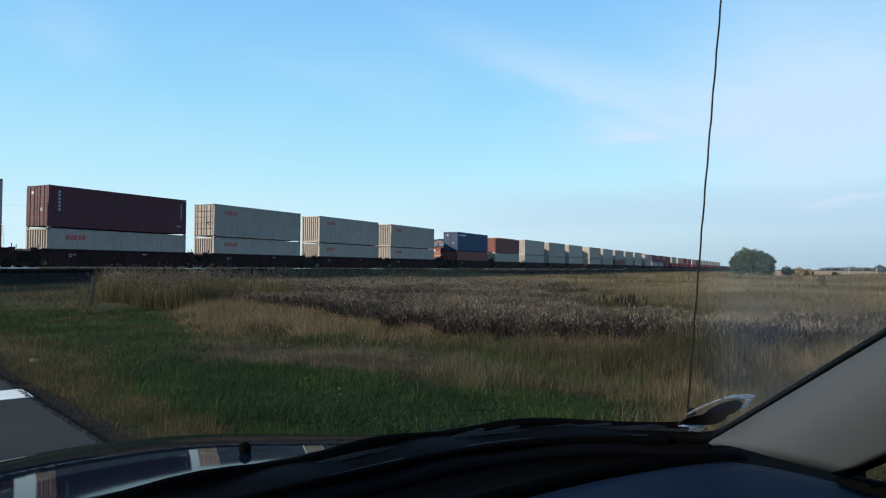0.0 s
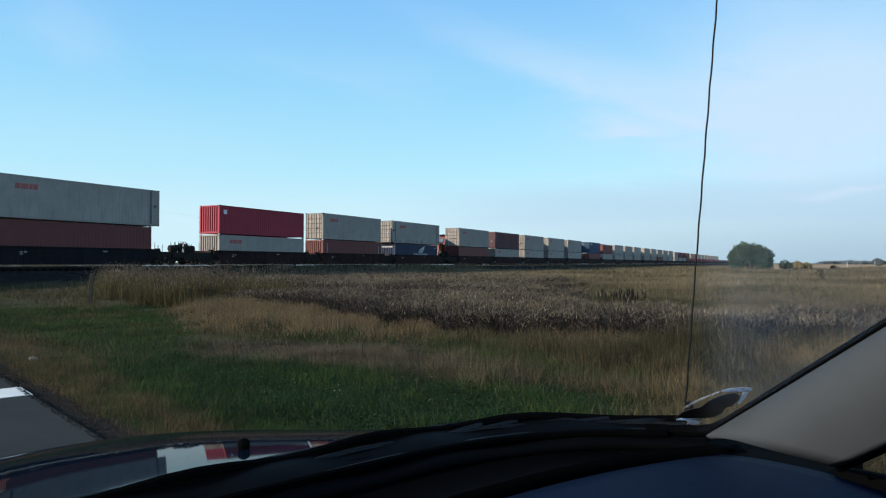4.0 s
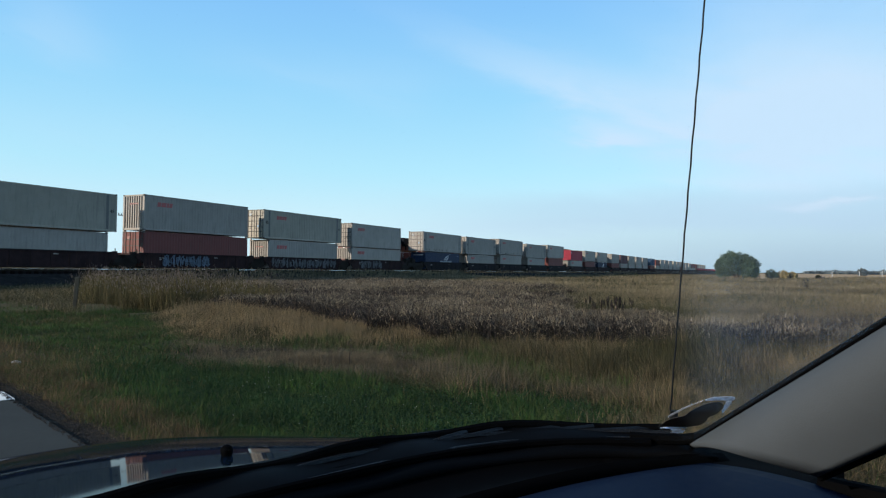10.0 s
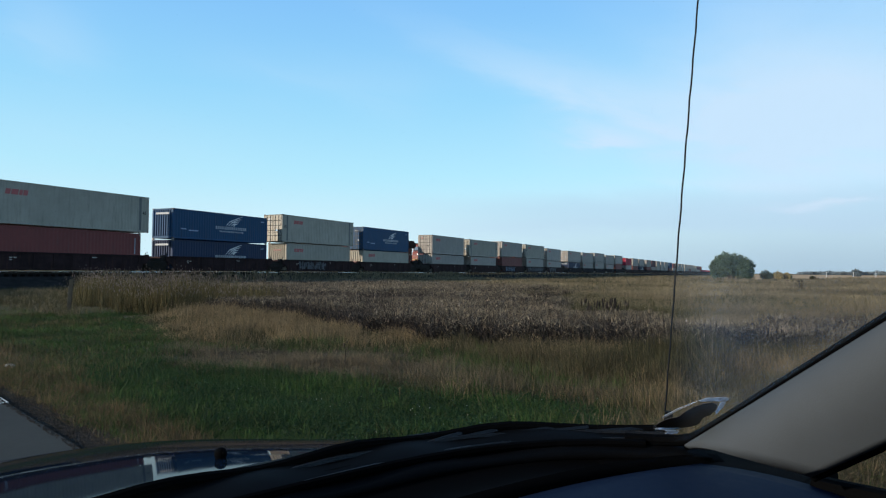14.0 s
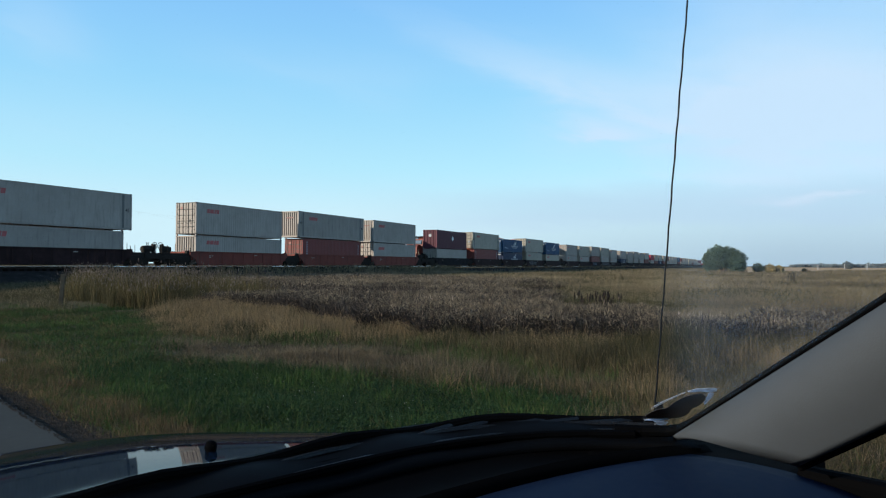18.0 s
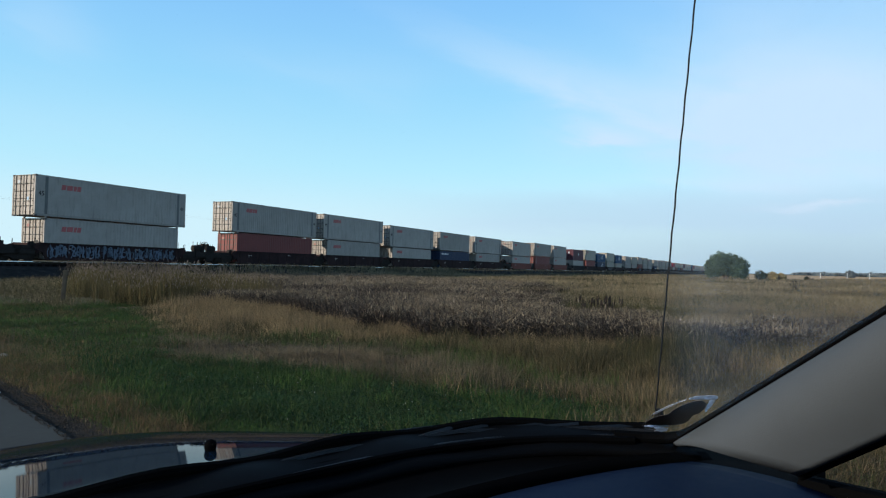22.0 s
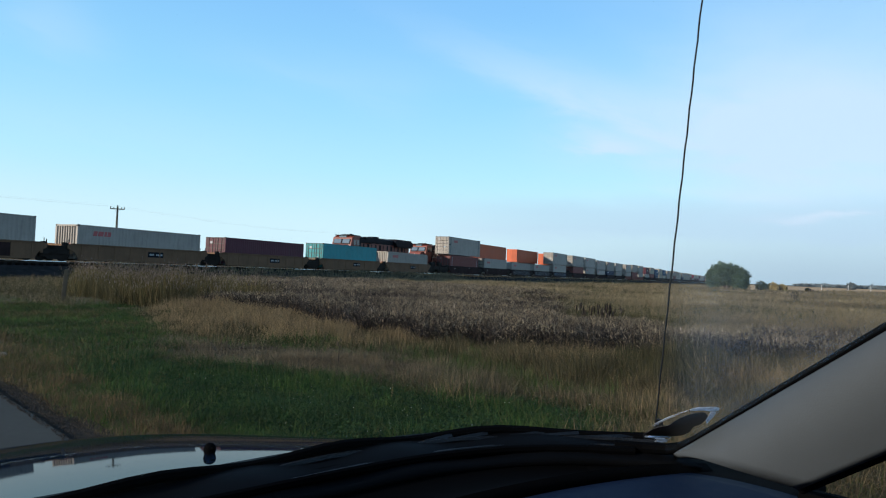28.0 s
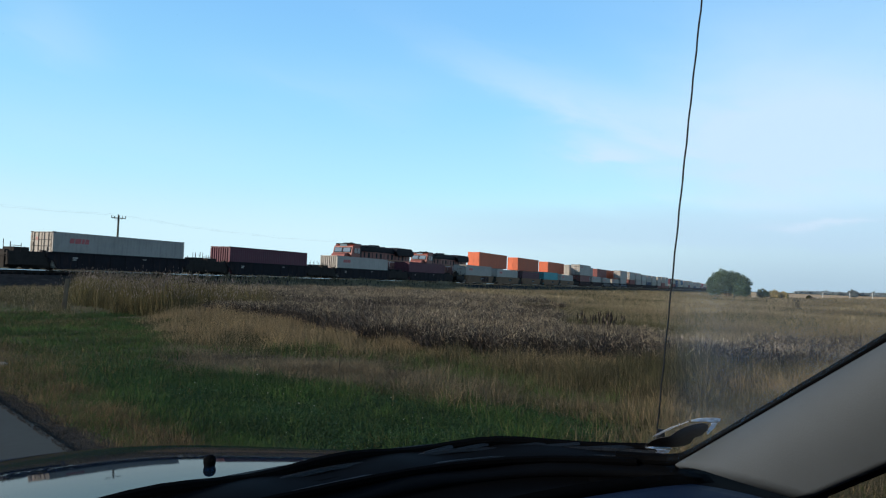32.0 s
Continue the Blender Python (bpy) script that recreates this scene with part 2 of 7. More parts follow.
WELL = {
    "dark": material("well_paint_dark_brown", (0.022, 0.0125, 0.0135), 0.7, 0, 0.7, 0.9, 0.15, RUST, 0.30, 1.0, spec=0.06),
    "black": material("well_paint_black", (0.011, 0.011, 0.014), 0.7, 0, 0.4, 0.9, 0.15, RUST, 0.25, 1.0, spec=0.06),
    "oxide": material("well_paint_oxide_red", (0.15, 0.038, 0.028), 0.65, 0, 0.3, 0.9, 0.15, SOOT, 0.7, 1.0, spec=0.15),
    "yellow": material("well_paint_faded_yellow", (0.135, 0.078, 0.045), 0.7, 0, 0.3, 0.9, 0.15, RUST, 0.7, 1.0, spec=0.15),
}
WELL_WORD = {"dark": "dark brown", "black": "black", "oxide": "oxide-red", "yellow": "faded yellow"}
SMUDGE = material("dark_rust_smudge", (0.075, 0.060, 0.050), 0.8, 0, 0.4, 4, 0.1, spec=0.1)
POST = material("grimy_lifting_post_steel", (0.13, 0.13, 0.125), 0.7, 0, 0.3, 2, 0.15, RUST, 0.5, 1.0, spec=0.15)
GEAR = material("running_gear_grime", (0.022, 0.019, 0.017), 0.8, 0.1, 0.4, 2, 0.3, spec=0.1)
WHITE = material("white_lettering", (0.72, 0.72, 0.70), 0.6, 0, 0.15, 5, 0.05)
LOGO_END = material("sun_faded_red_mark", (0.26, 0.13, 0.115), 0.7, 0, 0.3, 6, 0.05)
LOGO_RED = material("faded_red_lettering", (0.37, 0.085, 0.082), 0.6, 0, 0.25, 5, 0.05)
SPRAY = {"pale": material("spray_paint_pale", (0.30, 0.32, 0.34), 0.6, 0, 0.4, 3, 0.02),
         "bluish": material("spray_paint_bluish", (0.22, 0.32, 0.42), 0.6, 0, 0.4, 3, 0.02)}
GRAFFITI = {"pale": material("faded_spray_paint_pale", (0.075, 0.080, 0.090), 0.7, 0, 0.6, 2, 0.02),
            "bluish": material("faded_spray_paint_bluish", (0.070, 0.100, 0.140), 0.7, 0, 0.6, 2, 0.02)}
ORANGE = material("locomotive_orange", (0.150, 0.030, 0.019), 0.45, 0, 0.15, 0.8, 0.05, SOOT, 0.4, 1.0)
LBLACK = material("locomotive_black", (0.0060, 0.0072, 0.0105), 0.6, 0, 0.3, 0.8, 0.1, SOOT, 0.15, 1.0, spec=0.08)
GLASS_DARK = material("dark_window_glass", (0.03, 0.04, 0.05), 0.06, 0, 0.1, 1, 0.0, spec=0.9)
GLASS_PALE = material("pale_cab_window_glass", (0.10, 0.13, 0.16), 0.08, 0, 0.15, 1, 0.0, spec=0.8)
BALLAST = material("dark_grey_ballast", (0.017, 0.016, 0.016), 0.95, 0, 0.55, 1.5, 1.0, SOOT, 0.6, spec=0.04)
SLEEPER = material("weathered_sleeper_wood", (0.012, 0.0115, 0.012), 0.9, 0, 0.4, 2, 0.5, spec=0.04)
ASPHALT = material("worn_asphalt", (0.037, 0.040, 0.039), 0.85, 0, 0.22, 1.2, 0.12, (0.05, 0.05, 0.05), 0.5, space="Object", spec=0.04)
LINEPAINT = material("white_road_paint", (0.70, 0.69, 0.66), 0.8, 0, 0.12, 4, 0.3, (0.2, 0.19, 0.18), 0.4)
GRAVEL = material("dark_gravel_stone", (0.036, 0.033, 0.031), 0.95, 0, 0.5, 6, 0.6, obj_var=0.3, spec=0.04)
WOOD = material("weathered_grey_wood", (0.062, 0.057, 0.044), 0.9, 0, 0.35, 5, 0.6, SOOT, 0.4, 1.0, spec=0.04)
STONE = material("pale_stone", (0.21, 0.20, 0.185), 0.9, 0, 0.2, 8, 0.5)
HOODPAINT = material("dark_blue_car_paint", (0.002, 0.006, 0.014), 0.6, 0.0, 0.1, 3, 0.0, spec=0.0, coat=0.60)
RUBBER = material("black_rubber", (0.0010, 0.0011, 0.0014), 0.8, 0, 0.2, 20, 0.0, spec=0.02)
WHIP = material("dark_slate_antenna_wire", (0.0035, 0.0045, 0.0060), 0.6, 0, 0.3, 30, 0.0, spec=0.10)
WIPER = material("worn_black_wiper_steel", (0.0025, 0.0030, 0.0042), 0.42, 0, 0.5, 25, 0.25, (0.012, 0.014, 0.017), 0.6, spec=0.25)
COWL = material("black_cowl_plastic", (0.0014, 0.0017, 0.0024), 0.6, 0, 0.2, 12, 0.0, spec=0.05)
TRIM = material("light_grey_pillar_trim", (0.042, 0.049, 0.057), 0.75, 0, 0.06, 30, 0.06, spec=0.2)
FRAME = material("grimy_frame_steel", (0.085, 0.080, 0.075), 0.7, 0, 0.35, 3, 0.15, RUST, 0.7, spec=0.2)
# Navy base stands in for the sky's sheen on a near-black pad.
DASHPAD = material("dash_pad_sky_sheen", (0.0038, 0.0098, 0.0270), 0.7, 0, 0.12, 60, 0.05, spec=0.05)
LINER = material("dark_cabin_lining", (0.05, 0.05, 0.055), 0.85, 0, 0.1, 20, 0.1, spec=0.1)
GASKET = material("grey_door_gasket", (0.06, 0.058, 0.055), 0.8, 0, 0.2, 8, 0.0, spec=0.1)
CHROME = material("satin_steel", (0.6, 0.6, 0.6), 0.25, 1.0, 0.1, 10, 0.0)
PLASTIC_FILM = material("clear_white_film", (0.50, 0.56, 0.66), 0.35, 0, 0.35, 45, 0.2)
t_ = PLASTIC_FILM.node_tree
tp_ = t_.nodes.new("ShaderNodeBsdfTransparent")
fm_ = node(t_, "ShaderNodeMixShader", inputs={0: 0.05})
link(t_, tp_.outputs[0], fm_.inputs[1])
link(t_, t_.nodes["Principled BSDF"].outputs[0], fm_.inputs[2])
link(t_, fm_.outputs[0], t_.nodes["Material Output"].inputs[0])
THIN_FILM = PLASTIC_FILM.copy()
THIN_FILM.name = "hazy_film"
for nd_ in THIN_FILM.node_tree.nodes:
    if nd_.type == "MIX_SHADER":
        nd_.inputs[0].default_value = 0.35
STICKER = material("dark_sticker_print", (0.010, 0.008, 0.008), 0.4, 0, 0.3, 25, 0.1)
TURBINE = material("white_tower_paint", (0.55, 0.55, 0.55), 0.5, 0, 0.05, 1, 0.0)
BARK = material("brown_bark", (0.10, 0.075, 0.055), 0.95, 0, 0.4, 6, 0.8)

G_GREEN = leafy("green_grass", [(0.017, 0.050, 0.007), (0.024, 0.060, 0.009), (0.034, 0.063, 0.012), (0.048, 0.062, 0.017)], patch=0.5)
G_WEED = leafy("dark_weed_leaf", [(0.008, 0.028, 0.008), (0.012, 0.036, 0.011), (0.018, 0.042, 0.014)], patch=0.8)
G_OLIVE = leafy("olive_grass", [(0.031, 0.032, 0.010), (0.043, 0.040, 0.015), (0.025, 0.030, 0.009), (0.055, 0.046, 0.020)], patch=0.5)
G_AMBER = leafy("amber_brown_stem", [(0.040, 0.035, 0.015), (0.052, 0.045, 0.021), (0.028, 0.027, 0.011), (0.066, 0.057, 0.030)], patch=0.6)
G_TAN = leafy("dry_tan_grass", [(0.190, 0.136, 0.074), (0.228, 0.167, 0.094), (0.157, 0.113, 0.059), (0.108, 0.085, 0.043)], patch=0.4)
G_VERGE = leafy("straw_verge_grass", [(0.118, 0.076, 0.035), (0.148, 0.098, 0.048), (0.088, 0.060, 0.026), (0.062, 0.050, 0.021)], patch=0.9)
G_THATCH = leafy("grey_brown_thatch", [(0.120, 0.090, 0.055), (0.088, 0.068, 0.041), (0.145, 0.112, 0.070), (0.050, 0.043, 0.025)], patch=0.9)
# Dark cattail brown; also painted shade between the reeds and in the thatch.
G_MURK = leafy("dark_reed_and_shade", [(0.020, 0.0155, 0.0135), (0.036, 0.027, 0.022), (0.014, 0.012, 0.011)], patch=0.4)
G_GOLD = leafy("golden_reed_grass", [(0.086, 0.064, 0.024), (0.104, 0.078, 0.031), (0.066, 0.055, 0.020), (0.050, 0.050, 0.017)], patch=0.4)
G_PLUME = leafy("reed_plume", [(0.175, 0.142, 0.128), (0.215, 0.178, 0.162), (0.115, 0.092, 0.080)], patch=0.4)
G_REED = leafy("dead_cattail_leaf", [(0.030, 0.023, 0.018), (0.064, 0.049, 0.034), (0.020, 0.016, 0.014), (0.105, 0.082, 0.055), (0.155, 0.124, 0.084)], patch=0.3)
G_REEDTIP = leafy("pale_cattail_tip", [(0.068, 0.051, 0.035), (0.168, 0.136, 0.090), (0.30, 0.246, 0.170), (0.033, 0.026, 0.020)], patch=0.25)
G_FLUFF = leafy("cattail_fluff", [(0.17, 0.125, 0.092), (0.10, 0.075, 0.052), (0.26, 0.21, 0.16)], patch=0.3, through_light=0.1)
G_FIELD = leafy("brown_field_grass", [(0.178, 0.138, 0.082), (0.215, 0.170, 0.106), (0.134, 0.108, 0.063), (0.102, 0.088, 0.048)], patch=0.08)
G_BUSH = leafy("bush_leaf", [(0.054, 0.090, 0.058), (0.076, 0.116, 0.070), (0.098, 0.134, 0.082), (0.046, 0.074, 0.052)], patch=0.4)
G_YELLOW = leafy("yellow_leaf", [(0.36, 0.27, 0.11), (0.42, 0.32, 0.15), (0.28, 0.23, 0.10)], patch=0.4)
SHRED = leafy("crumpled_pale_film", [(0.55, 0.62, 0.72), (0.70, 0.76, 0.84)], 0.4, 30.0, 0.6)
FLOWER = leafy("white_wildflower", [(0.6, 0.6, 0.58), (0.7, 0.68, 0.66)], patch=1.0)


def ground_material():
    m = material("field_soil_and_thatch", (0.072, 0.058, 0.036), 0.95, 0, 0.45, 0.35, 0.8, (0.035, 0.040, 0.018), 0.7, spec=0.03)
    return m


SOIL = ground_material()
STUBBLE = material("pale_stubble_field", (0.36, 0.245, 0.14), 0.95, 0, 0.2, 0.02, 0.3, spec=0.04)
# Leaf colour carries the air haze of distance: pale blue-grey.
HAZED_WOOD = leafy("hazed_wood_leaf", [(0.125, 0.155, 0.165), (0.145, 0.170, 0.176), (0.165, 0.182, 0.180)], patch=0.01)


def dirty_glass():
    """Windshield: clear, with a thin film of dust, heavier outside the wiper's sweep."""
    m = bpy.data.materials.new("dusty_windshield_glass")
    m.use_nodes = True
    t = m.node_tree
    t.nodes.remove(t.nodes["Principled BSDF"])
    tc = t.nodes.new("ShaderNodeTexCoord")
    sp = t.nodes.new("ShaderNodeSeparateXYZ")
    link(t, tc.outputs["Object"], sp.inputs[0])
    my = node(t, "ShaderNodeMath", op="MULTIPLY", inputs={1: -1.946})
    link(t, sp.outputs["Y"], my.inputs[0])
    ad = node(t, "ShaderNodeMath", op="ADD")
    link(t, sp.outputs["X"], ad.inputs[0])
    link(t, my.outputs[0], ad.inputs[1])
    swept = node(t, "ShaderNodeMapRange", inputs={"From Min": -0.04, "From Max": 0.12, "To Min": 0.0003, "To Max": 0.022})
    swept.interpolation_type = "SMOOTHSTEP"
    link(t, ad.outputs[0], swept.inputs[0])
    n1 = node(t, "ShaderNodeTexNoise", inputs={"Scale": 6.0, "Detail": 5.0})
    link(t, tc.outputs["Object"], n1.inputs["Vector"])
    mr = node(t, "ShaderNodeMapRange", inputs={"From Min": 0.3, "From Max": 0.7, "To Min": 0.5, "To Max": 1.5})
    link(t, n1.outputs[0], mr.inputs[0])
    am = node(t, "ShaderNodeMath", op="MULTIPLY")
    link(t, swept.outputs[0], am.inputs[0])
    link(t, mr.outputs[0], am.inputs[1])
    hz = node(t, "ShaderNodeMapRange", inputs={"From Min": EYE + 0.0, "From Max": EYE + 0.07, "To Min": 1.0, "To Max": 0.06})
    link(t, sp.outputs["Z"], hz.inputs[0])
    am2 = node(t, "ShaderNodeMath", op="MULTIPLY")
    link(t, am.outputs[0], am2.inputs[0])
    link(t, hz.outputs[0], am2.inputs[1])
    am = am2
    tr = t.nodes.new("ShaderNodeBsdfTransparent")
    tl = t.nodes.new("ShaderNodeBsdfTranslucent")
    tl.inputs[0].default_value = (0.70, 0.84, 0.95, 1)
    ms = t.nodes.new("ShaderNodeMixShader")
    link(t, am.outputs[0], ms.inputs[0])
    link(t, tr.outputs[0], ms.inputs[1])
    link(t, tl.outputs[0], ms.inputs[2])
    link(t, ms.outputs[0], t.nodes["Material Output"].inputs[0])
    return m


GLASS = dirty_glass()
GRAVELBED = material("dark_gravel_bed", (0.030, 0.027, 0.025), 0.95, 0, 0.5, 14, 0.9, spec=0.03)

# ---------- mesh tools ----------
def part(name, bm, mat, parent=None, label=""):
    me = bpy.data.meshes.new(name)
    bm.to_mesh(me)
    bm.free()
    me.materials.append(mat)
    ob = new(name, me)
    ob.parent = parent
    if label:
        ob["label"] = label
    return ob


def share(name, ob, parent, m):
    """A piece like ob, on the same mesh, at the pose m under parent."""
    o = new(name, ob.data)
    o.parent = parent
    o.matrix_basis = m
    return o


def thing(name, label, category, group="", kind=""):
    return tagged(new(name), label, category, group, kind)


def box(bm, x0, x1, y0, y1, z0, z1, bevel=0.0):
    v = [bm.verts.new((x, y, z)) for x in (x0, x1) for y in (y0, y1) for z in (z0, z1)]
    fs = [bm.faces.new([v[i] for i in f]) for f in ((0, 1, 3, 2), (4, 6, 7, 5), (0, 4, 5, 1), (2, 3, 7, 6), (0, 2, 6, 4), (1, 5, 7, 3))]
    if bevel:
        es = list({e for f in fs for e in f.edges})
        bmesh.ops.bevel(bm, geom=es, offset=bevel, segments=2, affect="EDGES", profile=0.6)
    return fs


def boxed(x0, x1, y0, y1, z0, z1, bevel=0.0):
    bm = bmesh.new()
    box(bm, x0, x1, y0, y1, z0, z1, bevel)
    return bm


def tube(bm, p0, p1, r0, r1=None, seg=8, caps=True):
    p0, p1 = Vector(p0), Vector(p1)
    r1 = r0 if r1 is None else r1
    d = (p1 - p0).normalized()
    a = d.orthogonal().normalized()
    b = d.cross(a)
    rings = []
    for p, r in ((p0, r0), (p1, r1)):
        rings.append([bm.verts.new(p + (a * math.cos(k * math.tau / seg) + b * math.sin(k * math.tau / seg)) * r) for k in range(seg)])
    for k in range(seg):
        bm.faces.new((rings[0][k], rings[0][(k + 1) % seg], rings[1][(k + 1) % seg], rings[1][k]))
    if caps:
        bm.faces.new(rings[0][::-1])
        bm.faces.new(rings[1])


def tubed(p0, p1, r0, r1=None, seg=8):
    bm = bmesh.new()
    tube(bm, p0, p1, r0, r1, seg)
    return bm


def prism(bm, pts, y0, y1):
    """A polygon in x and z, drawn out from y0 to y1."""
    a = [bm.verts.new((x, y0, z)) for x, z in pts]
    b = [bm.verts.new((x, y1, z)) for x, z in pts]
    bm.faces.new(a)
    bm.faces.new(b[::-1])
    for i in range(len(pts)):
        j = (i + 1) % len(pts)
        bm.faces.new((a[j], a[i], b[i], b[j]))
    bmesh.ops.recalc_face_normals(bm, faces=bm.faces[:])


def prismed(pts, y0, y1, bevel=0.0):
    bm = bmesh.new()
    prism(bm, pts, y0, y1)
    if bevel:
        bmesh.ops.bevel(bm, geom=bm.edges[:], offset=bevel, segments=2, affect="EDGES", profile=0.6)
    return bm


def corrugated(a0, a1, z0, z1, pitch, depth, across, face):
    """A corrugated steel panel from a0 to a1, of the given rib pitch. across: 'x' (a side, face at y) or 'y' (an end, face at x)."""
    bm = bmesh.new()
    n = max(1, round((a1 - a0) / pitch))
    p = (a1 - a0) / n
    sgn = 1 if face < 0 else -1
    prof = []
    for i in range(n):
        s = a0 + i * p
        prof += [(s, 0), (s + p * 0.28, 0), (s + p * 0.42, depth), (s + p * 0.78, depth), (s + p * 0.92, 0)]
    prof.append((a1, 0))
    lo, hi = [], []
    for a, dpt in prof:
        q = face + sgn * dpt
        lo.append(bm.verts.new((a, q, z0) if across == "x" else (q, a, z0)))
        hi.append(bm.verts.new((a, q, z1) if across == "x" else (q, a, z1)))
    for i in range(len(prof) - 1):
        bm.faces.new((lo[i], lo[i + 1], hi[i + 1], hi[i]))
    back = face + sgn * (depth + 0.02)
    ends = [bm.verts.new((a, back, z) if across == "x" else (back, a, z)) for a, z in ((a0, z0), (a1, z0), (a1, z1), (a0, z1))]
    bm.faces.new(ends)
    bmesh.ops.recalc_face_normals(bm, faces=bm.faces[:])
    return bm


def blades(name, roots, heights, widths, lean, mat, bend=0.35, segs=2, parent=None, rng=None):
    """Many grass blades as one mesh. roots: n x 3."""
    rng = rng or np.random.default_rng(5)
    n = len(roots)
    az = rng.uniform(0, math.tau, n)
    side = np.stack([np.cos(az), np.sin(az), np.zeros(n)], 1) * (widths * 0.5)[:, None]
    la = rng.uniform(0, math.tau, n)
    tilt = np.abs(rng.normal(0, 1, n)) * lean
    ld = np.stack([np.cos(la), np.sin(la), np.zeros(n)], 1)
    up = np.array([0, 0, 1.0])
    v = []
    for k in range(segs):
        f = k / segs
        c = roots + up * (heights * f)[:, None] + ld * (heights * (tilt * f + bend * tilt * f * f * 2))[:, None]
        w = 1 - 0.55 * f
        v += [c - side * w, c + side * w]
    tip = roots + up * (heights * (1 - 0.25 * np.minimum(tilt, 1)))[:, None] + ld * (heights * (tilt + bend * tilt * 2))[:, None]
    v.append(tip)
    per = 2 * segs + 1
    verts = np.stack(v, 1).reshape(-1, 3)
    base = (np.arange(n) * per)[:, None]
    loops, starts, totals = [], [], []
    quads = [np.array([2 * k, 2 * k + 1, 2 * k + 3, 2 * k + 2]) for k in range(segs - 1)]
    tri = np.array([2 * segs - 2, 2 * segs - 1, 2 * segs])
    row = np.concatenate([*quads, tri]) if quads else tri
    li = (base + row[None, :]).reshape(-1)
    sizes = np.tile(np.array([4] * len(quads) + [3]), n)
    me = bpy.data.meshes.new(name)
    me.vertices.add(len(verts))
    me.vertices.foreach_set("co", verts.astype(np.float32).reshape(-1))
    me.loops.add(len(li))
    me.loops.foreach_set("vertex_index", li.astype(np.int32))
    me.polygons.add(len(sizes))
    me.polygons.foreach_set("loop_start", np.concatenate([[0], np.cumsum(sizes)[:-1]]).astype(np.int32))
    me.update(calc_edges=True)
    me.materials.append(mat)
    ob = new(name, me)
    ob.parent = parent
    return ob, tip


def diamonds(name, centres, rad, height, mat, parent=None, rng=None):
    """Small six-sided spindles (seed heads, leaf clumps) as one mesh."""
    rng = rng or np.random.default_rng(6)
    n = len(centres)
    az = rng.uniform(0, math.tau, n)
    v = []
    for k in range(3):
        a = az + k * math.tau / 3
        v.append(centres + np.stack([np.cos(a) * rad, np.sin(a) * rad, np.zeros(n)], 1))
    v += [centres + np.stack([np.zeros(n), np.zeros(n), height * 0.5], 1), centres - np.stack([np.zeros(n), np.zeros(n), height * 0.5], 1)]
    verts = np.stack(v, 1).reshape(-1, 3)
    row = np.array([0, 1, 3, 1, 2, 3, 2, 0, 3, 1, 0, 4, 2, 1, 4, 0, 2, 4])
    li = ((np.arange(n) * 5)[:, None] + row[None]).reshape(-1)
    me = bpy.data.meshes.new(name)
    me.vertices.add(len(verts))
    me.vertices.foreach_set("co", verts.astype(np.float32).reshape(-1))
    me.loops.add(len(li))
    me.loops.foreach_set("vertex_index", li.astype(np.int32))
    me.polygons.add(n * 6)
    me.polygons.foreach_set("loop_start", (np.arange(n * 6) * 3).astype(np.int32))
    me.update(calc_edges=True)
    me.materials.append(mat)
    ob = new(name, me)
    ob.parent = parent
    return ob


def text_bm(body, size, depth):
    """Raised lettering in the built-in font, as a bmesh lying in xy."""
    cu = bpy.data.curves.new("figures", "FONT")
    cu.body, cu.size, cu.extrude, cu.resolution_u = body, size, depth * 0.5, 2
    o = bpy.data.objects.new("figures", cu)
    bpy.context.scene.collection.objects.link(o)
    bpy.context.view_layer.update()
    me = bpy.data.meshes.new_from_object(o)
    bm = bmesh.new()
    bm.from_mesh(me)
    bpy.data.objects.remove(o)
    bpy.data.meshes.remove(me)
    bpy.data.curves.remove(cu)
    return bm
# ---------- ground, road, track bed ----------
def smooth(a, b, x):
    t = np.clip((x - a) / (b - a), 0, 1)
    return t * t * (3 - 2 * t)


def lattice(x, y, seed):
    """Smooth random field between -1 and 1, one knot a metre."""
    xi, yi = np.floor(x), np.floor(y)
    fx, fy = x - xi, y - yi
    fx, fy = fx * fx * (3 - 2 * fx), fy * fy * (3 - 2 * fy)

    def knot(a, b):
        h = np.sin(a * 127.1 + b * 311.7 + seed * 74.7) * 43758.5453
        return (h - np.floor(h)) * 2 - 1

    return ((knot(xi, yi) * (1 - fx) + knot(xi + 1, yi) * fx) * (1 - fy) + (knot(xi, yi + 1) * (1 - fx) + knot(xi + 1, yi + 1) * fx) * fy)


def wave(x, y, k, ph=0.0):
    """A soft uneven field between -1 and 1, in three octaves."""
    x, y = np.asarray(x, float), np.asarray(y, float)
    v = lattice(x * k * 0.9 + 11.3, y * k * 0.9 - 4.1, ph) + 0.55 * lattice(x * k * 2.1 - 7.7, y * k * 2.1 + 2.9, ph + 3) + 0.3 * lattice(x * k * 4.7, y * k * 4.7, ph + 6)
    return np.clip(v / 1.15, -1, 1)


def tufts(x, y, size, seed):
    """0 between tufts, 1 at their hearts."""
    v = lattice(x / size, y / size, seed) * 0.6 + lattice(x / size * 2.3 + 5, y / size * 2.3, seed + 1) * 0.4
    return smooth(-0.55, 0.55, v)


def road_frame(x, y):
    """Metres to the right of the road's edge, and along the road."""
    a = (x - EDGE.x) * ROAD_RIGHT.x + (y - EDGE.y) * ROAD_RIGHT.y
    b = (x - EDGE.x) * ROAD_DIR.x + (y - EDGE.y) * ROAD_DIR.y
    return a, b


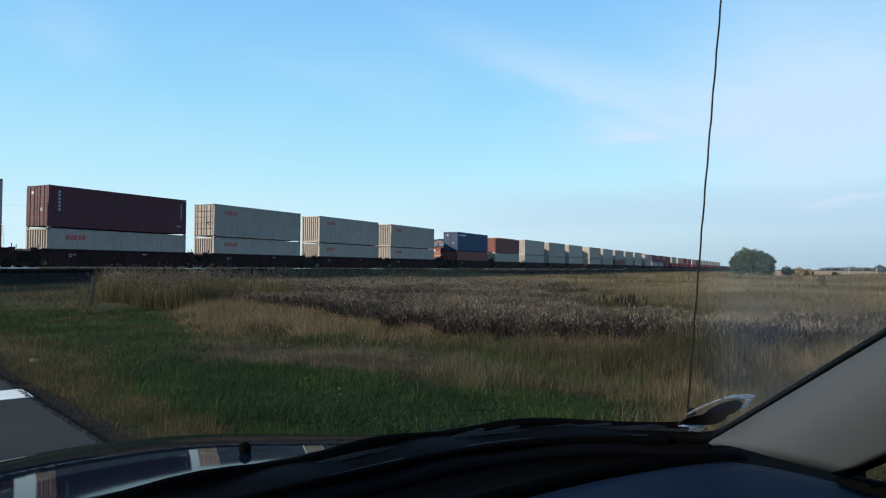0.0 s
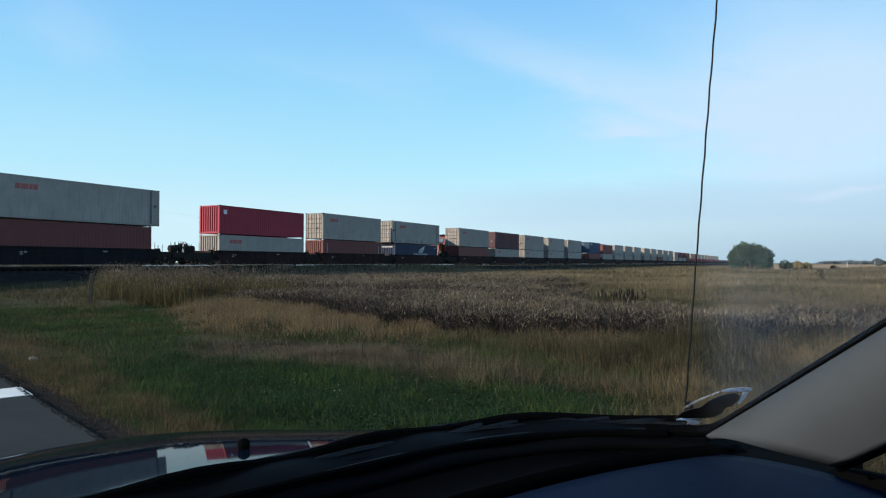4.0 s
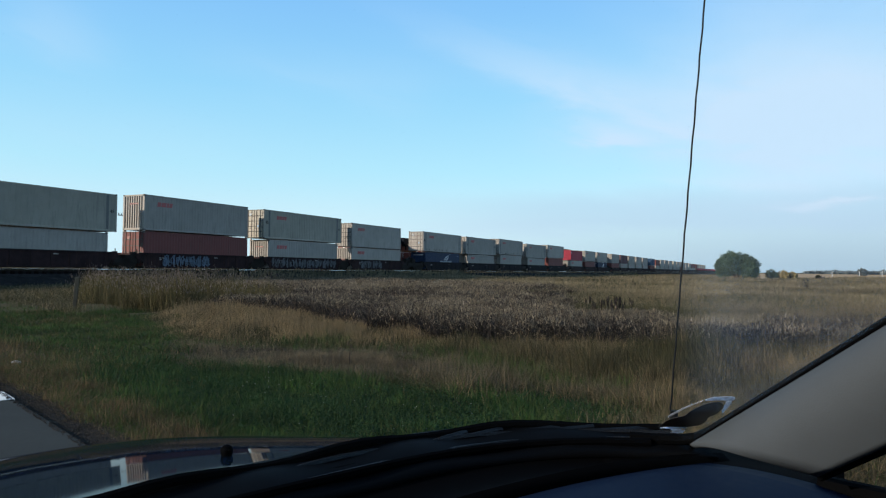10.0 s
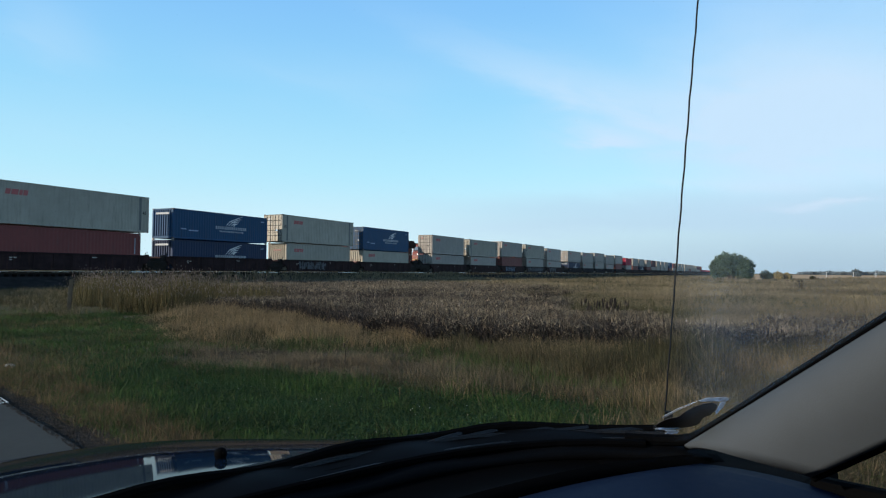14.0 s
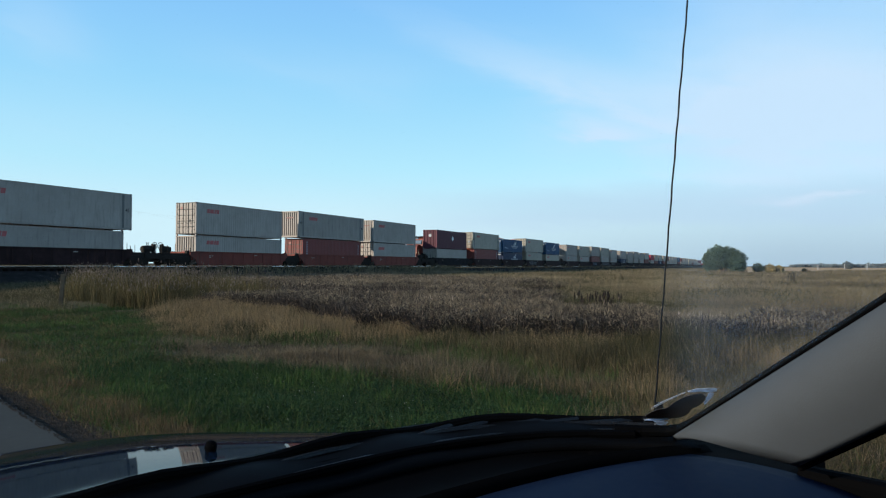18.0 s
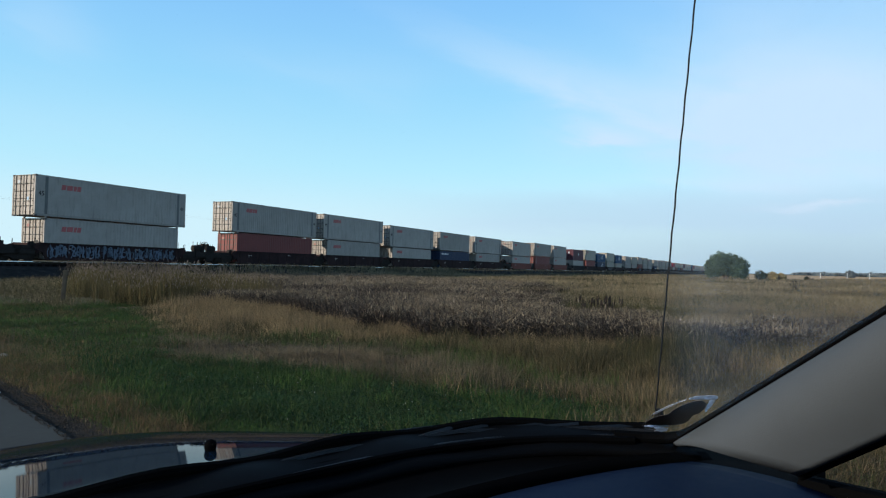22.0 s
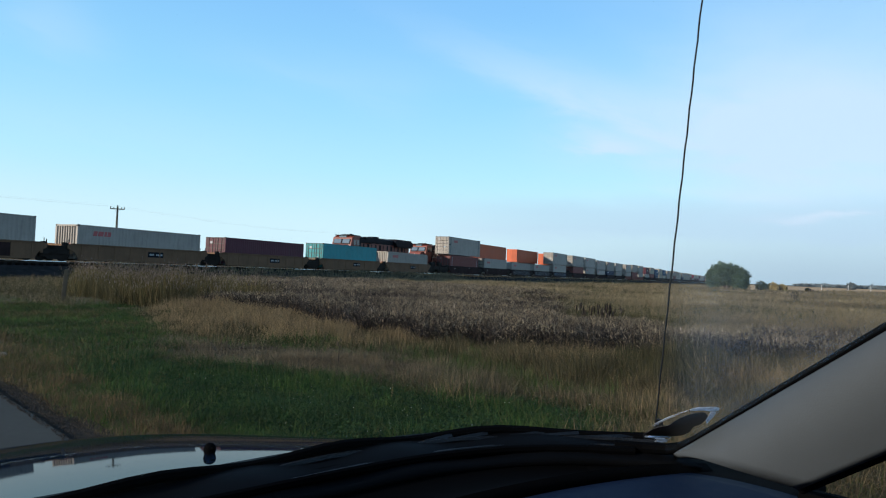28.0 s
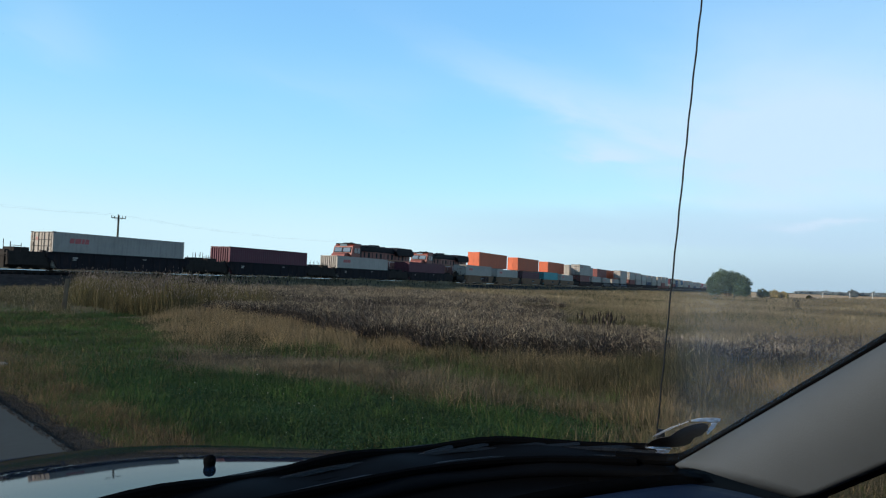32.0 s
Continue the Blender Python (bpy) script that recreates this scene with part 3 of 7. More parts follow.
def ground_z(x, y):
    a, b = road_frame(x, y)
    off = x * N.x + y * N.y
    z = -0.05 - 0.10 * smooth(0.0, 2.5, a) + 0.10 * smooth(5.0, 9.0, a)
    z = z + 0.035 * wave(x, y, 0.6) * smooth(0.4, 2.0, a)
    return z - 0.02 * smooth(60, 200, np.abs(off))


def ground_sheet():
    rings = [0.0] + [1.2 * 1.10 ** k for k in range(84)]
    rings = [r for r in rings if r < 3300] + [4200.0]
    seg = 200
    verts, faces = [(0.0, 0.0, float(ground_z(0.0, 0.0)))], []
    for r in rings[1:]:
        for k in range(seg):
            an = k * math.tau / seg
            x, y = r * math.cos(an), r * math.sin(an)
            verts.append((x, y, float(ground_z(x, y))))
    for k in range(seg):
        faces.append((0, 1 + k, 1 + (k + 1) % seg))
    for i in range(len(rings) - 2):
        b0, b1 = 1 + i * seg, 1 + (i + 1) * seg
        for k in range(seg):
            j = (k + 1) % seg
            faces.append((b0 + k, b1 + k, b1 + j, b0 + j))
    me = bpy.data.meshes.new("ground")
    me.from_pydata(verts, [], faces)
    me.materials.append(SOIL)
    for p in me.polygons:
        p.use_smooth = True
    return tagged(new("ground", me), "flat rough grass field with dry thatch", "ground", kind="structure")


ground_sheet()


def strip(name, mat, a0, a1, b0, b1, z0, z1, label, cat, step=2.0):
    """A slab that follows the road: a metres right of its edge, b metres along it."""
    bm = bmesh.new()
    nb = max(1, int((b1 - b0) / step))
    rows = []
    for i in range(nb + 1):
        b = b0 + (b1 - b0) * i / nb
        row = []
        for a, z in ((a0, z0), (a0, z1), (a1, z1), (a1, z0)):
            p = EDGE + ROAD_RIGHT * a + ROAD_DIR * b
            row.append(bm.verts.new((p.x, p.y, z)))
        rows.append(row)
    for r0, r1 in zip(rows, rows[1:]):
        for k in range(4):
            bm.faces.new((r0[k], r0[(k + 1) % 4], r1[(k + 1) % 4], r1[k]))
    bm.faces.new(rows[0])
    bm.faces.new(rows[-1][::-1])
    bmesh.ops.recalc_face_normals(bm, faces=bm.faces[:])
    return tagged(part(name, bm, mat), label, cat, kind="structure")


strip("road", ASPHALT, -7.3, -0.12, -60, 41, -0.12, 0.0, "worn grey asphalt road with a ragged edge", "road")
strip("gravel_shoulder", GRAVELBED, -0.125, 0.22, -3, 30, -0.14, -0.022, "strip of dark gravel beside the asphalt", "gravel", 1.0)
strip("stop_line", LINEPAINT, -3.4, -0.11, 2.15, 2.70, -0.01, 0.004, "worn white stop line painted on the asphalt", "road marking")

# the bed under both tracks
bm = bmesh.new()
prof = [(NEAR - 5.2, -0.30), (NEAR - 2.6, RAIL - 0.36), (FAR + 2.6, RAIL - 0.36), (FAR + 5.2, -0.30)]
sv = [-260 + 20 * k for k in range(140)]
prev = None
for s in sv:
    cur = [bm.verts.new(N * o + U * s + Vector((0, 0, z))) for o, z in prof]
    if prev:
        for k in range(3):
            bm.faces.new((prev[k], prev[k + 1], cur[k + 1], cur[k]))
    prev = cur
bmesh.ops.recalc_face_normals(bm, faces=bm.faces[:])
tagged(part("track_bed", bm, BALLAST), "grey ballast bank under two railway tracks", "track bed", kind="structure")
for name_off, lab in ((NEAR, "near"), (FAR, "far")):
    tr = thing("railway_track", f"pair of steel rails on wooden sleepers, the {lab} track", "railway track", "railway tracks", "structure")
    for sy in (-1, 1):
        bm = bmesh.new()
        o = name_off + sy * 0.7525
        a, b = U * -260, U * 2400
        for w0, w1, z0, z1 in ((0.075, 0.075, RAIL - 0.185, RAIL - 0.165), (0.012, 0.012, RAIL - 0.165, RAIL - 0.045)):
            vs = [bm.verts.new(e + N * (o + q) + Vector((0, 0, z))) for e in (a, b) for q, z in ((-w0, z0), (w0, z0), (w1, z1), (-w1, z1))]
            for f in ((0, 1, 5, 4), (1, 2, 6, 5), (2, 3, 7, 6), (3, 0, 4, 7)):
                bm.faces.new([vs[i] for i in f])
        part("rail_web", bm, GEAR, tr)
        bm = bmesh.new()
        vs = [bm.verts.new(e + N * (o + q) + Vector((0, 0, z))) for e in (a, b) for q, z in ((-0.037, RAIL - 0.045), (0.037, RAIL - 0.045), (0.030, RAIL - 0.0), (-0.030, RAIL - 0.0))]
        for f in ((0, 1, 5, 4), (1, 2, 6, 5), (2, 3, 7, 6), (3, 0, 4, 7)):
            bm.faces.new([vs[i] for i in f])
        bmesh.ops.recalc_face_normals(bm, faces=bm.faces[:])
        part("rail_head", bm, RAILTOP, tr, "polished rail head")
    first = None
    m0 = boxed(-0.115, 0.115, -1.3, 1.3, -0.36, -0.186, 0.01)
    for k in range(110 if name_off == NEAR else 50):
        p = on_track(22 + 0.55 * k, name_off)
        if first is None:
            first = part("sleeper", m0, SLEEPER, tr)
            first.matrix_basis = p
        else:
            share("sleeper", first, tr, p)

# ---------- bush, small trees, distance ----------
def leaf_cloud(rng, blobs, n, size):
    """Leaf clump centres spread through uneven lobes, denser towards their skins."""
    pts = []
    for (cx, cy, cz, rx, ry, rz), share_ in blobs:
        m = int(n * share_)
        d = rng.normal(0, 1, (m, 3))
        d /= np.linalg.norm(d, axis=1)[:, None]
        r = rng.uniform(0.45, 1.0, m) ** 0.5 * (1 + 0.12 * np.sin(d[:, 0] * 7 + d[:, 2] * 9))
        pts.append(np.stack([cx + d[:, 0] * r * rx, cy + d[:, 1] * r * ry, cz + d[:, 2] * r * rz], 1))
    return np.concatenate(pts)


def leaves(name, pts, size, mat, parent, rng):
    """Leaf clumps as small tilted four-cornered leaves in one mesh."""
    n = len(pts)
    a = rng.normal(0, 1, (n, 3)); a /= np.linalg.norm(a, axis=1)[:, None]
    b = rng.normal(0, 1, (n, 3)); b -= a * np.sum(a * b, 1)[:, None]; b /= np.linalg.norm(b, axis=1)[:, None]
    w = (size * rng.uniform(0.6, 1.4, n))[:, None]
    v = np.stack([pts - a * w, pts - b * w * 0.45, pts + a * w, pts + b * w * 0.45], 1).reshape(-1, 3)
    me = bpy.data.meshes.new(name)
    me.vertices.add(4 * n)
    me.vertices.foreach_set("co", v.astype(np.float32).reshape(-1))
    me.loops.add(4 * n)
    me.loops.foreach_set("vertex_index", np.arange(4 * n, dtype=np.int32))
    me.polygons.add(n)
    me.polygons.foreach_set("loop_start", (np.arange(n) * 4).astype(np.int32))
    me.update(calc_edges=True)
    me.materials.append(mat)
    ob = new(name, me)
    ob.parent = parent
    return ob


def tree(name, label, cat, x, y, blobs, n, size, mat, trunks, seed):
    rng = np.random.default_rng(seed)
    z = float(ground_z(x, y))
    t = thing(name, label, cat)
    t.matrix_basis = pose(x, y, z)
    bm = bmesh.new()
    for k in range(trunks):
        a = rng.uniform(0, math.tau)
        top = Vector((math.cos(a) * rng.uniform(0.5, 2.2), math.sin(a) * rng.uniform(0.5, 2.0), blobs[0][0][2] * rng.uniform(0.9, 1.2)))
        foot = Vector((math.cos(a) * 0.25, math.sin(a) * 0.25, -0.1))
        mid = foot.lerp(top, 0.5) + Vector((rng.uniform(-0.2, 0.2), rng.uniform(-0.2, 0.2), 0))
        tube(bm, foot, mid, 0.16, 0.10, 8)
        tube(bm, mid, top, 0.10, 0.03, 8)
        for q in range(3):
            st = mid.lerp(top, q / 3)
            tube(bm, st, st + Vector((rng.uniform(-1, 1), rng.uniform(-1, 1), rng.uniform(0.3, 0.9))), 0.04, 0.012, 5)
    part("trunk", bm, BARK, t)
    leaves("crown", leaf_cloud(rng, blobs, n, size), size, mat, t, rng)
    return t


BX, BY = 62.3, 138.2
side = Vector((BY, -BX, 0)).normalized()       # across the view of it


def lobe(u, d, z, ru, rz):
    return (side.x * u, side.y * u + d * 0.5, z, ru, ru, rz)


tree("round_bush", "dense dark green round bush growing in the field", "bush", BX, BY,
     [(lobe(-0.9, 0, 3.0, 2.7, 2.5), 0.32), (lobe(-2.6, 0.5, 2.3, 1.5, 2.0), 0.15), (lobe(2.2, -0.5, 2.5, 2.1, 2.2), 0.22),
      (lobe(-0.6, 0.4, 4.0, 1.8, 1.3), 0.09), (lobe(0.9, 0.2, 3.2, 2.1, 2.1), 0.16), (lobe(3.2, 0, 1.5, 1.1, 1.4), 0.06)], 15000, 0.17, G_BUSH, 7, 1)
for az_, dd, h, mat, lab, sd in ((0.4655, 158, 1.25, G_YELLOW, "small yellow-green shrub beside the round bush", 2), (0.4800, 156, 1.15, G_YELLOW, "small yellowing shrub in the field", 3),
                                 (0.4905, 157, 0.95, G_YELLOW, "small yellowing shrub in the field", 6), (0.5200, 165, 0.55, G_OLIVE, "low yellow-green shrub in the field", 5),
                                 (0.5680, 420, 2.5, HAZED_WOOD, "low rounded far tree on the stubble field, haze in its colour", 4)):
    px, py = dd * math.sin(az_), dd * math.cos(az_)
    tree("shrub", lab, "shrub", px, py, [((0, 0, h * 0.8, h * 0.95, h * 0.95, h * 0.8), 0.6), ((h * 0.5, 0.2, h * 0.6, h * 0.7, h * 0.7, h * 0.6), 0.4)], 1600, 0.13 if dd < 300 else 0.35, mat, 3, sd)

# pale stubble field and woods on the skyline
rng = np.random.default_rng(11)
bm = bmesh.new()
vs = [bm.verts.new((r * math.sin(a), r * math.cos(a), 0.03)) for r, a in ((140, 0.452), (200, 0.53), (330, 0.60), (480, 0.80), (900, 0.80), (900, 0.43))]
bm.faces.new(vs[::-1])
bmesh.ops.recalc_face_normals(bm, faces=bm.faces[:])
tagged(part("stubble_field", bm, STUBBLE), "pale yellow stubble field in the distance", "field", kind="structure")


def skyline(name, a0, a1, dist, hmin, hmax, seed, mat):
    rng = np.random.default_rng(seed)
    pts = []
    a = a0
    while a < a1:
        h = hmin + (hmax - hmin) * (0.5 + 0.5 * math.sin(a * 61 + seed) * math.sin(a * 23 + 2 * seed)) * rng.uniform(0.6, 1.0)
        d = dist * rng.uniform(0.93, 1.07)
        m = 80
        r = h * 0.65
        q = rng.normal(0, 0.45, (m, 3))
        pts.append(np.stack([d * math.sin(a) + q[:, 0] * r * 1.6, d * math.cos(a) + q[:, 1] * r, np.abs(h * 0.5 + q[:, 2] * h * 0.55)], 1))
        a += h * 0.7 / dist
    ob = leaves(name, np.concatenate(pts), dist * 0.0017, mat, None, rng)
    return tagged(ob, "low line of far trees, air haze put into their colour", "trees", kind="stuff")


skyline("far_woods", 0.505, 0.95, 1500, 2, 7.5, 3, HAZED_WOOD)
skyline("far_hedge", 0.53, 0.95, 900, 0.6, 3.4, 8, HAZED_WOOD)
for az, d, h in ((0.5355, 285, 1.8), (0.565, 285, 2.0), (0.589, 285, 2.2)):
    p = thing("white_post", "white upright post standing far across the field", "post", "white posts")
    p.matrix_basis = pose(d * math.sin(az), d * math.cos(az), 0)
    part("shaft", tubed((0, 0, -0.2), (0, 0, h), 0.075, 0.07, 10), TURBINE, p)
    part("cap", tubed((0, 0, h), (0, 0, h + 0.08), 0.09, 0.07, 10), TURBINE, p)

# ---------- utility pole behind the tracks ----------
POLE = Vector((-46.58, 105.11, 0))
pl = thing("utility_pole", "wooden utility pole with a crossarm and insulators beyond the tracks", "utility pole")
pl.matrix_basis = pose(POLE.x, POLE.y, -1.33, 0, 0, math.degrees(math.atan2(-POLE.x, POLE.y)))
part("shaft", tubed((0, 0, -0.3), (0, 0, 10.75), 0.19, 0.13, 10), WOOD, pl)
part("crossarm", boxed(-1.0, 1.0, -0.20, -0.08, 10.25, 10.39, 0.01), WOOD, pl)
for x in (-0.95, -0.55, 0.55, 0.95):
    part("insulator", tubed((x, -0.14, 10.39), (x, -0.14, 10.70 if abs(x) > 0.7 else 10.6), 0.06, 0.045, 8), SLEEPER, pl)
part("insulator", tubed((0, 0, 10.75), (0, 0, 10.93), 0.06, 0.045, 8), SLEEPER, pl)
for sx in (-1, 1):
    part("brace", tubed((sx * 0.55, -0.15, 10.27), (0, -0.16, 9.83), 0.018, None, 5), STEEL, pl)
for off in (-0.95, 0.0, 0.95):
    cu = bpy.data.curves.new("power_line", "CURVE")
    cu.dimensions, cu.bevel_depth, cu.bevel_resolution = "3D", 0.0025, 0
    sp = cu.splines.new("POLY")
    sp.points.add(40)
    acr = Vector((pl.matrix_basis[0][0], pl.matrix_basis[1][0], 0))
    for i in range(41):
        q = -60 + 240 * i / 40
        seg_ = (q % 60) / 60
        sag = 0.7 * (4 * seg_ * (seg_ - 1))
        P = POLE + acr * off + U * q + Vector((0, 0, (9.37 if off else 9.60) + sag))
        sp.points[i].co = (*P, 1)
    cu.materials.append(GEAR)
    tagged(new("power_line", cu), "thin sagging overhead power line", "cable", "power lines")
ms = thing("radio_mast", "thin far radio mast", "mast")
ms.matrix_basis = pose(-335, 520, 0)
for dx in (-0.9, 0.9):
    part("mast_leg", tubed((dx, 0, -1), (dx * 0.5, 0, 31 + dx), 0.22, 0.15, 6), TURBINE, ms)
part("mast_platform", boxed(-1, 1, -0.8, 0.8, 23, 23.3), TURBINE, ms)

# ---------- fence post and stone ----------
fp = thing("fence_post", "weathered grey wooden fence post leaning in tall grass", "fence post")
fp.matrix_basis = pose(-11.5, 22.4, float(ground_z(-11.5, 22.4)), 3, 4, 20)
part("post", boxed(-0.060, 0.060, -0.060, 0.060, -0.2, 1.06, 0.012), WOOD, fp)
part("wire_staple", boxed(-0.068, -0.060, -0.02, 0.02, 0.80, 0.84), STEEL, fp)
bm = bmesh.new()
bmesh.ops.create_icosphere(bm, subdivisions=2, radius=0.048)
for v in bm.verts:
    v.co = Vector((v.co.x * 1.5, v.co.y, v.co.z * 0.75)) * (1 + 0.18 * noise.noise(v.co * 14))
st = part("stone", bm, STONE)
st.matrix_basis = pose(-5.51, 9.27, float(ground_z(-5.51, 9.27)) + 0.05)
tagged(st, "pale stone lying in dry grass by the road", "stone")
# ---------- containers ----------
MOVING = []                 # (thing, metres along the train, height of its base over the rail)
FLOOR = 0.175               # well floor over the rail
GAP = 0.095                 # locks between two stacked containers
H_STD, H_HIGH = 2.59, 2.90
L40, L45, L53 = 12.19, 13.72, 16.15
made = {}


def mark_bars(name, spans, y, mat, parent, label=""):
    """Flat raised bars, each a part of its own."""
    for x0, x1, z0, z1 in spans:
        part(name, boxed(x0, x1, y - 0.004, y + 0.02, z0, z1), mat, parent, label)


def wing_logo(x, z, w, y, parent):
    """A plain white swoosh of feathers over two rows of lettering bars."""
    bm = bmesh.new()
    for k in range(4):
        h = w * (0.30 - 0.065 * k)
        cx = x + w * 0.13
        up = [(cx - w * (0.34 - 0.09 * k), z + 0.06), (cx - w * (0.20 - 0.07 * k), z + h * 0.50), (cx + w * (0.05 - 0.03 * k), z + h * 0.78), (cx + w * (0.30 - 0.05 * k), z + h)]
        th = (0.03, 0.08, 0.08, 0.02)
        prism(bm, up + [(a, b - t_) for (a, b), t_ in zip(up[::-1], th[::-1])], y - 0.004, y + 0.02)
    part("emblem", bm, WHITE, parent, "plain white swoosh emblem")
    rng = random.Random(4)
    spans = []
    for half_w, z0, z1, lo, hi, gap in ((w * 0.60, z - 0.30, z - 0.02, 0.12, 0.22, 0.10), (w * 0.46, z - 0.56, z - 0.42, 0.07, 0.14, 0.07)):
        xx = x - half_w
        while xx < x + half_w:
            ww = rng.uniform(lo, hi)
            spans.append((xx, xx + ww, z0, z1))
            xx += ww + gap
    bm = bmesh.new()
    for x0, x1, z0, z1 in spans:
        box(bm, x0, x1, y - 0.004, y + 0.02, z0, z1)
    part("lettering_bars", bm, SPRAY["pale"], parent, "two rows of worn white lettering bars")


def container(L, H, colour, near_end, logo="", stacked=False):
    """A steel shipping container, origin at the middle of its base, the near end at -x."""
    key = (L, H, colour, near_end, logo, stacked)
    if key in made:
        return None, made[key]
    word = "forty-foot" if L == L40 else "forty-five-foot" if L == L45 else "fifty-three-foot"
    end_word = "with its doors shut" if near_end == "door" else "with a ribbed end wall"
    lab = f"{COLOUR_WORD[colour]} {word} steel shipping container {end_word}"
    c = thing("shipping_container", lab, "container", "containers on the train")
    mat = PAINT[colour]
    hx, hy = L / 2, 1.219
    rib = 0.30 if L != L53 else 0.34
    part("side_wall", corrugated(-hx + 0.12, hx - 0.12, 0.17, H - 0.10, rib, 0.014, "x", -hy + 0.012), mat, c)
    part("side_wall", corrugated(-hx + 0.12, hx - 0.12, 0.17, H - 0.10, rib, 0.036, "x", hy - 0.012), mat, c)
    bm = bmesh.new()
    box(bm, -hx + 0.01, hx - 0.01, -hy + 0.05, hy - 0.05, H - 0.06, H - 0.025)
    for sy in (-1, 1):
        box(bm, -hx + 0.01, hx - 0.01, sy * (hy - 0.03) - 0.03, sy * (hy - 0.03) + 0.03, H - 0.11, H - 0.012)
    part("roof", bm, mat, c)
    bm = bmesh.new()
    for sy in (-1, 1):
        box(bm, -hx + 0.01, hx - 0.01, sy * (hy - 0.035) - 0.035, sy * (hy - 0.035) + 0.035, 0.02, 0.17)
    for k in range(9):
        x = -hx + 0.6 + k * (L - 1.2) / 8
        box(bm, x - 0.05, x + 0.05, -hy + 0.06, hy - 0.06, 0.03, 0.15)
    box(bm, -hx + 0.05, hx - 0.05, -hy + 0.06, hy - 0.06, 0.15, 0.20)
    part("base_frame", bm, mat, c)
    xs = [-hx + 0.08, hx - 0.08]
    post = None
    for x in xs:
        for sy in (-1, 1):
            if post is None:
                post = part("corner_post", boxed(-0.08, 0.08, -0.08, 0.08, 0.15, H - 0.14, 0.015), mat, c)
                post.matrix_basis = pose(x, sy * (hy - 0.08), 0)
            else:
                share("corner_post", post, c, pose(x, sy * (hy - 0.08), 0))
    if L > L40:
        for x in (-L40 / 2 + 0.08, L40 / 2 - 0.08):
            for sy in (-1, 1):
                o = part("lifting_post", boxed(-0.11, 0.11, -0.07, 0.075, 0.16, H - 0.10, 0.01), POST, c, "grimy lifting post")
                o.matrix_basis = pose(x, sy * (hy - 0.068), 0)
        if L == L45:
            for x_, sz in ((-hx + 0.24, 0.46), (hx - 0.62, 0.36)):
                o = part("size_mark", text_bm("45", sz, 0.012), WELL["black"], c, "dark size figures")
                o.matrix_basis = pose(x_, -hy + 0.004, H * 0.50, 90)
    cast = None
    for x in (-hx + 0.09, hx - 0.09):
        for sy in (-1, 1):
            for z in (0.0, H - 0.118):
                if cast is None:
                    cast = part("corner_casting", boxed(-0.09, 0.09, -0.082, 0.082, 0, 0.118, 0.012), FRAME, c)
                    cast.matrix_basis = pose(x, sy * (hy - 0.080), z)
                else:
                    share("corner_casting", cast, c, pose(x, sy * (hy - 0.080), z))
    if stacked:
        lock = None
        for x in (-L40 / 2 + 0.09, L40 / 2 - 0.09):
            for sy in (-1, 1):
                if lock is None:
                    lock = part("twist_lock", boxed(-0.07, 0.07, -0.06, 0.06, -GAP - 0.002, 0.004), STEEL, c)
                    lock.matrix_basis = pose(x, sy * (hy - 0.08), 0)
                else:
                    share("twist_lock", lock, c, pose(x, sy * (hy - 0.08), 0))
    door_x = -hx if near_end == "door" else hx
    corr_x = hx if near_end == "door" else -hx
    o = part("end_wall", corrugated(-hy + 0.15, hy - 0.15, 0.14, H - 0.12, 0.27, 0.085, "y", corr_x + (0.02 if corr_x < 0 else -0.02)), mat, c)
    part("header", boxed(corr_x - 0.0 if corr_x < 0 else corr_x - 0.09, corr_x + 0.09 if corr_x < 0 else corr_x, -hy + 0.15, hy - 0.15, H - 0.13, H - 0.02), mat, c)
    part("sill", boxed(corr_x if corr_x < 0 else corr_x - 0.09, corr_x + 0.09 if corr_x < 0 else corr_x, -hy + 0.15, hy - 0.15, 0.02, 0.15), mat, c)
    sg = -1 if door_x < 0 else 1
    for sy in (-1, 1):
        bm = bmesh.new()
        y0, y1 = (0.012, hy - 0.15) if sy > 0 else (-hy + 0.15, -0.012)
        xa, xb = sorted((door_x - sg * 0.05, door_x - sg * 0.012))
        box(bm, xa, xb, y0, y1, 0.06, H - 0.06)
        # pressed panels
        nrow = 5
        for k in range(nrow):
            z0 = 0.16 + k * (H - 0.3) / nrow
            za, zb = z0 + 0.06, z0 + (H - 0.3) / nrow - 0.06
            xa, xb = sorted((door_x - sg * 0.012, door_x - sg * 0.002))
            box(bm, xa, xb, y0 + 0.07, y1 - 0.07, za, zb)
        dr = part("door", bm, mat, c)
        bm = bmesh.new()
        xa, xb = sorted((door_x - sg * 0.03, door_x + sg * 0.003))
        for q0, q1, r0, r1 in ((y0 - 0.03, y0 + 0.012, 0.05, H - 0.05), (y1 - 0.012, y1 + 0.03, 0.05, H - 0.05), (y0, y1, 0.045, 0.085), (y0, y1, H - 0.085, H - 0.045)):
            box(bm, xa, xb, q0, q1, r0, r1)
        part("gasket", bm, GASKET, dr, "black rubber door gasket")
        for q in (0.30, 0.74):
            y = y0 + (y1 - y0) * q
            part("locking_rod", tubed((door_x + sg * 0.022, y, 0.06), (door_x + sg * 0.022, y, H - 0.06), 0.026, None, 6), FRAME, dr, "grimy steel locking rod")
        bm = bmesh.new()
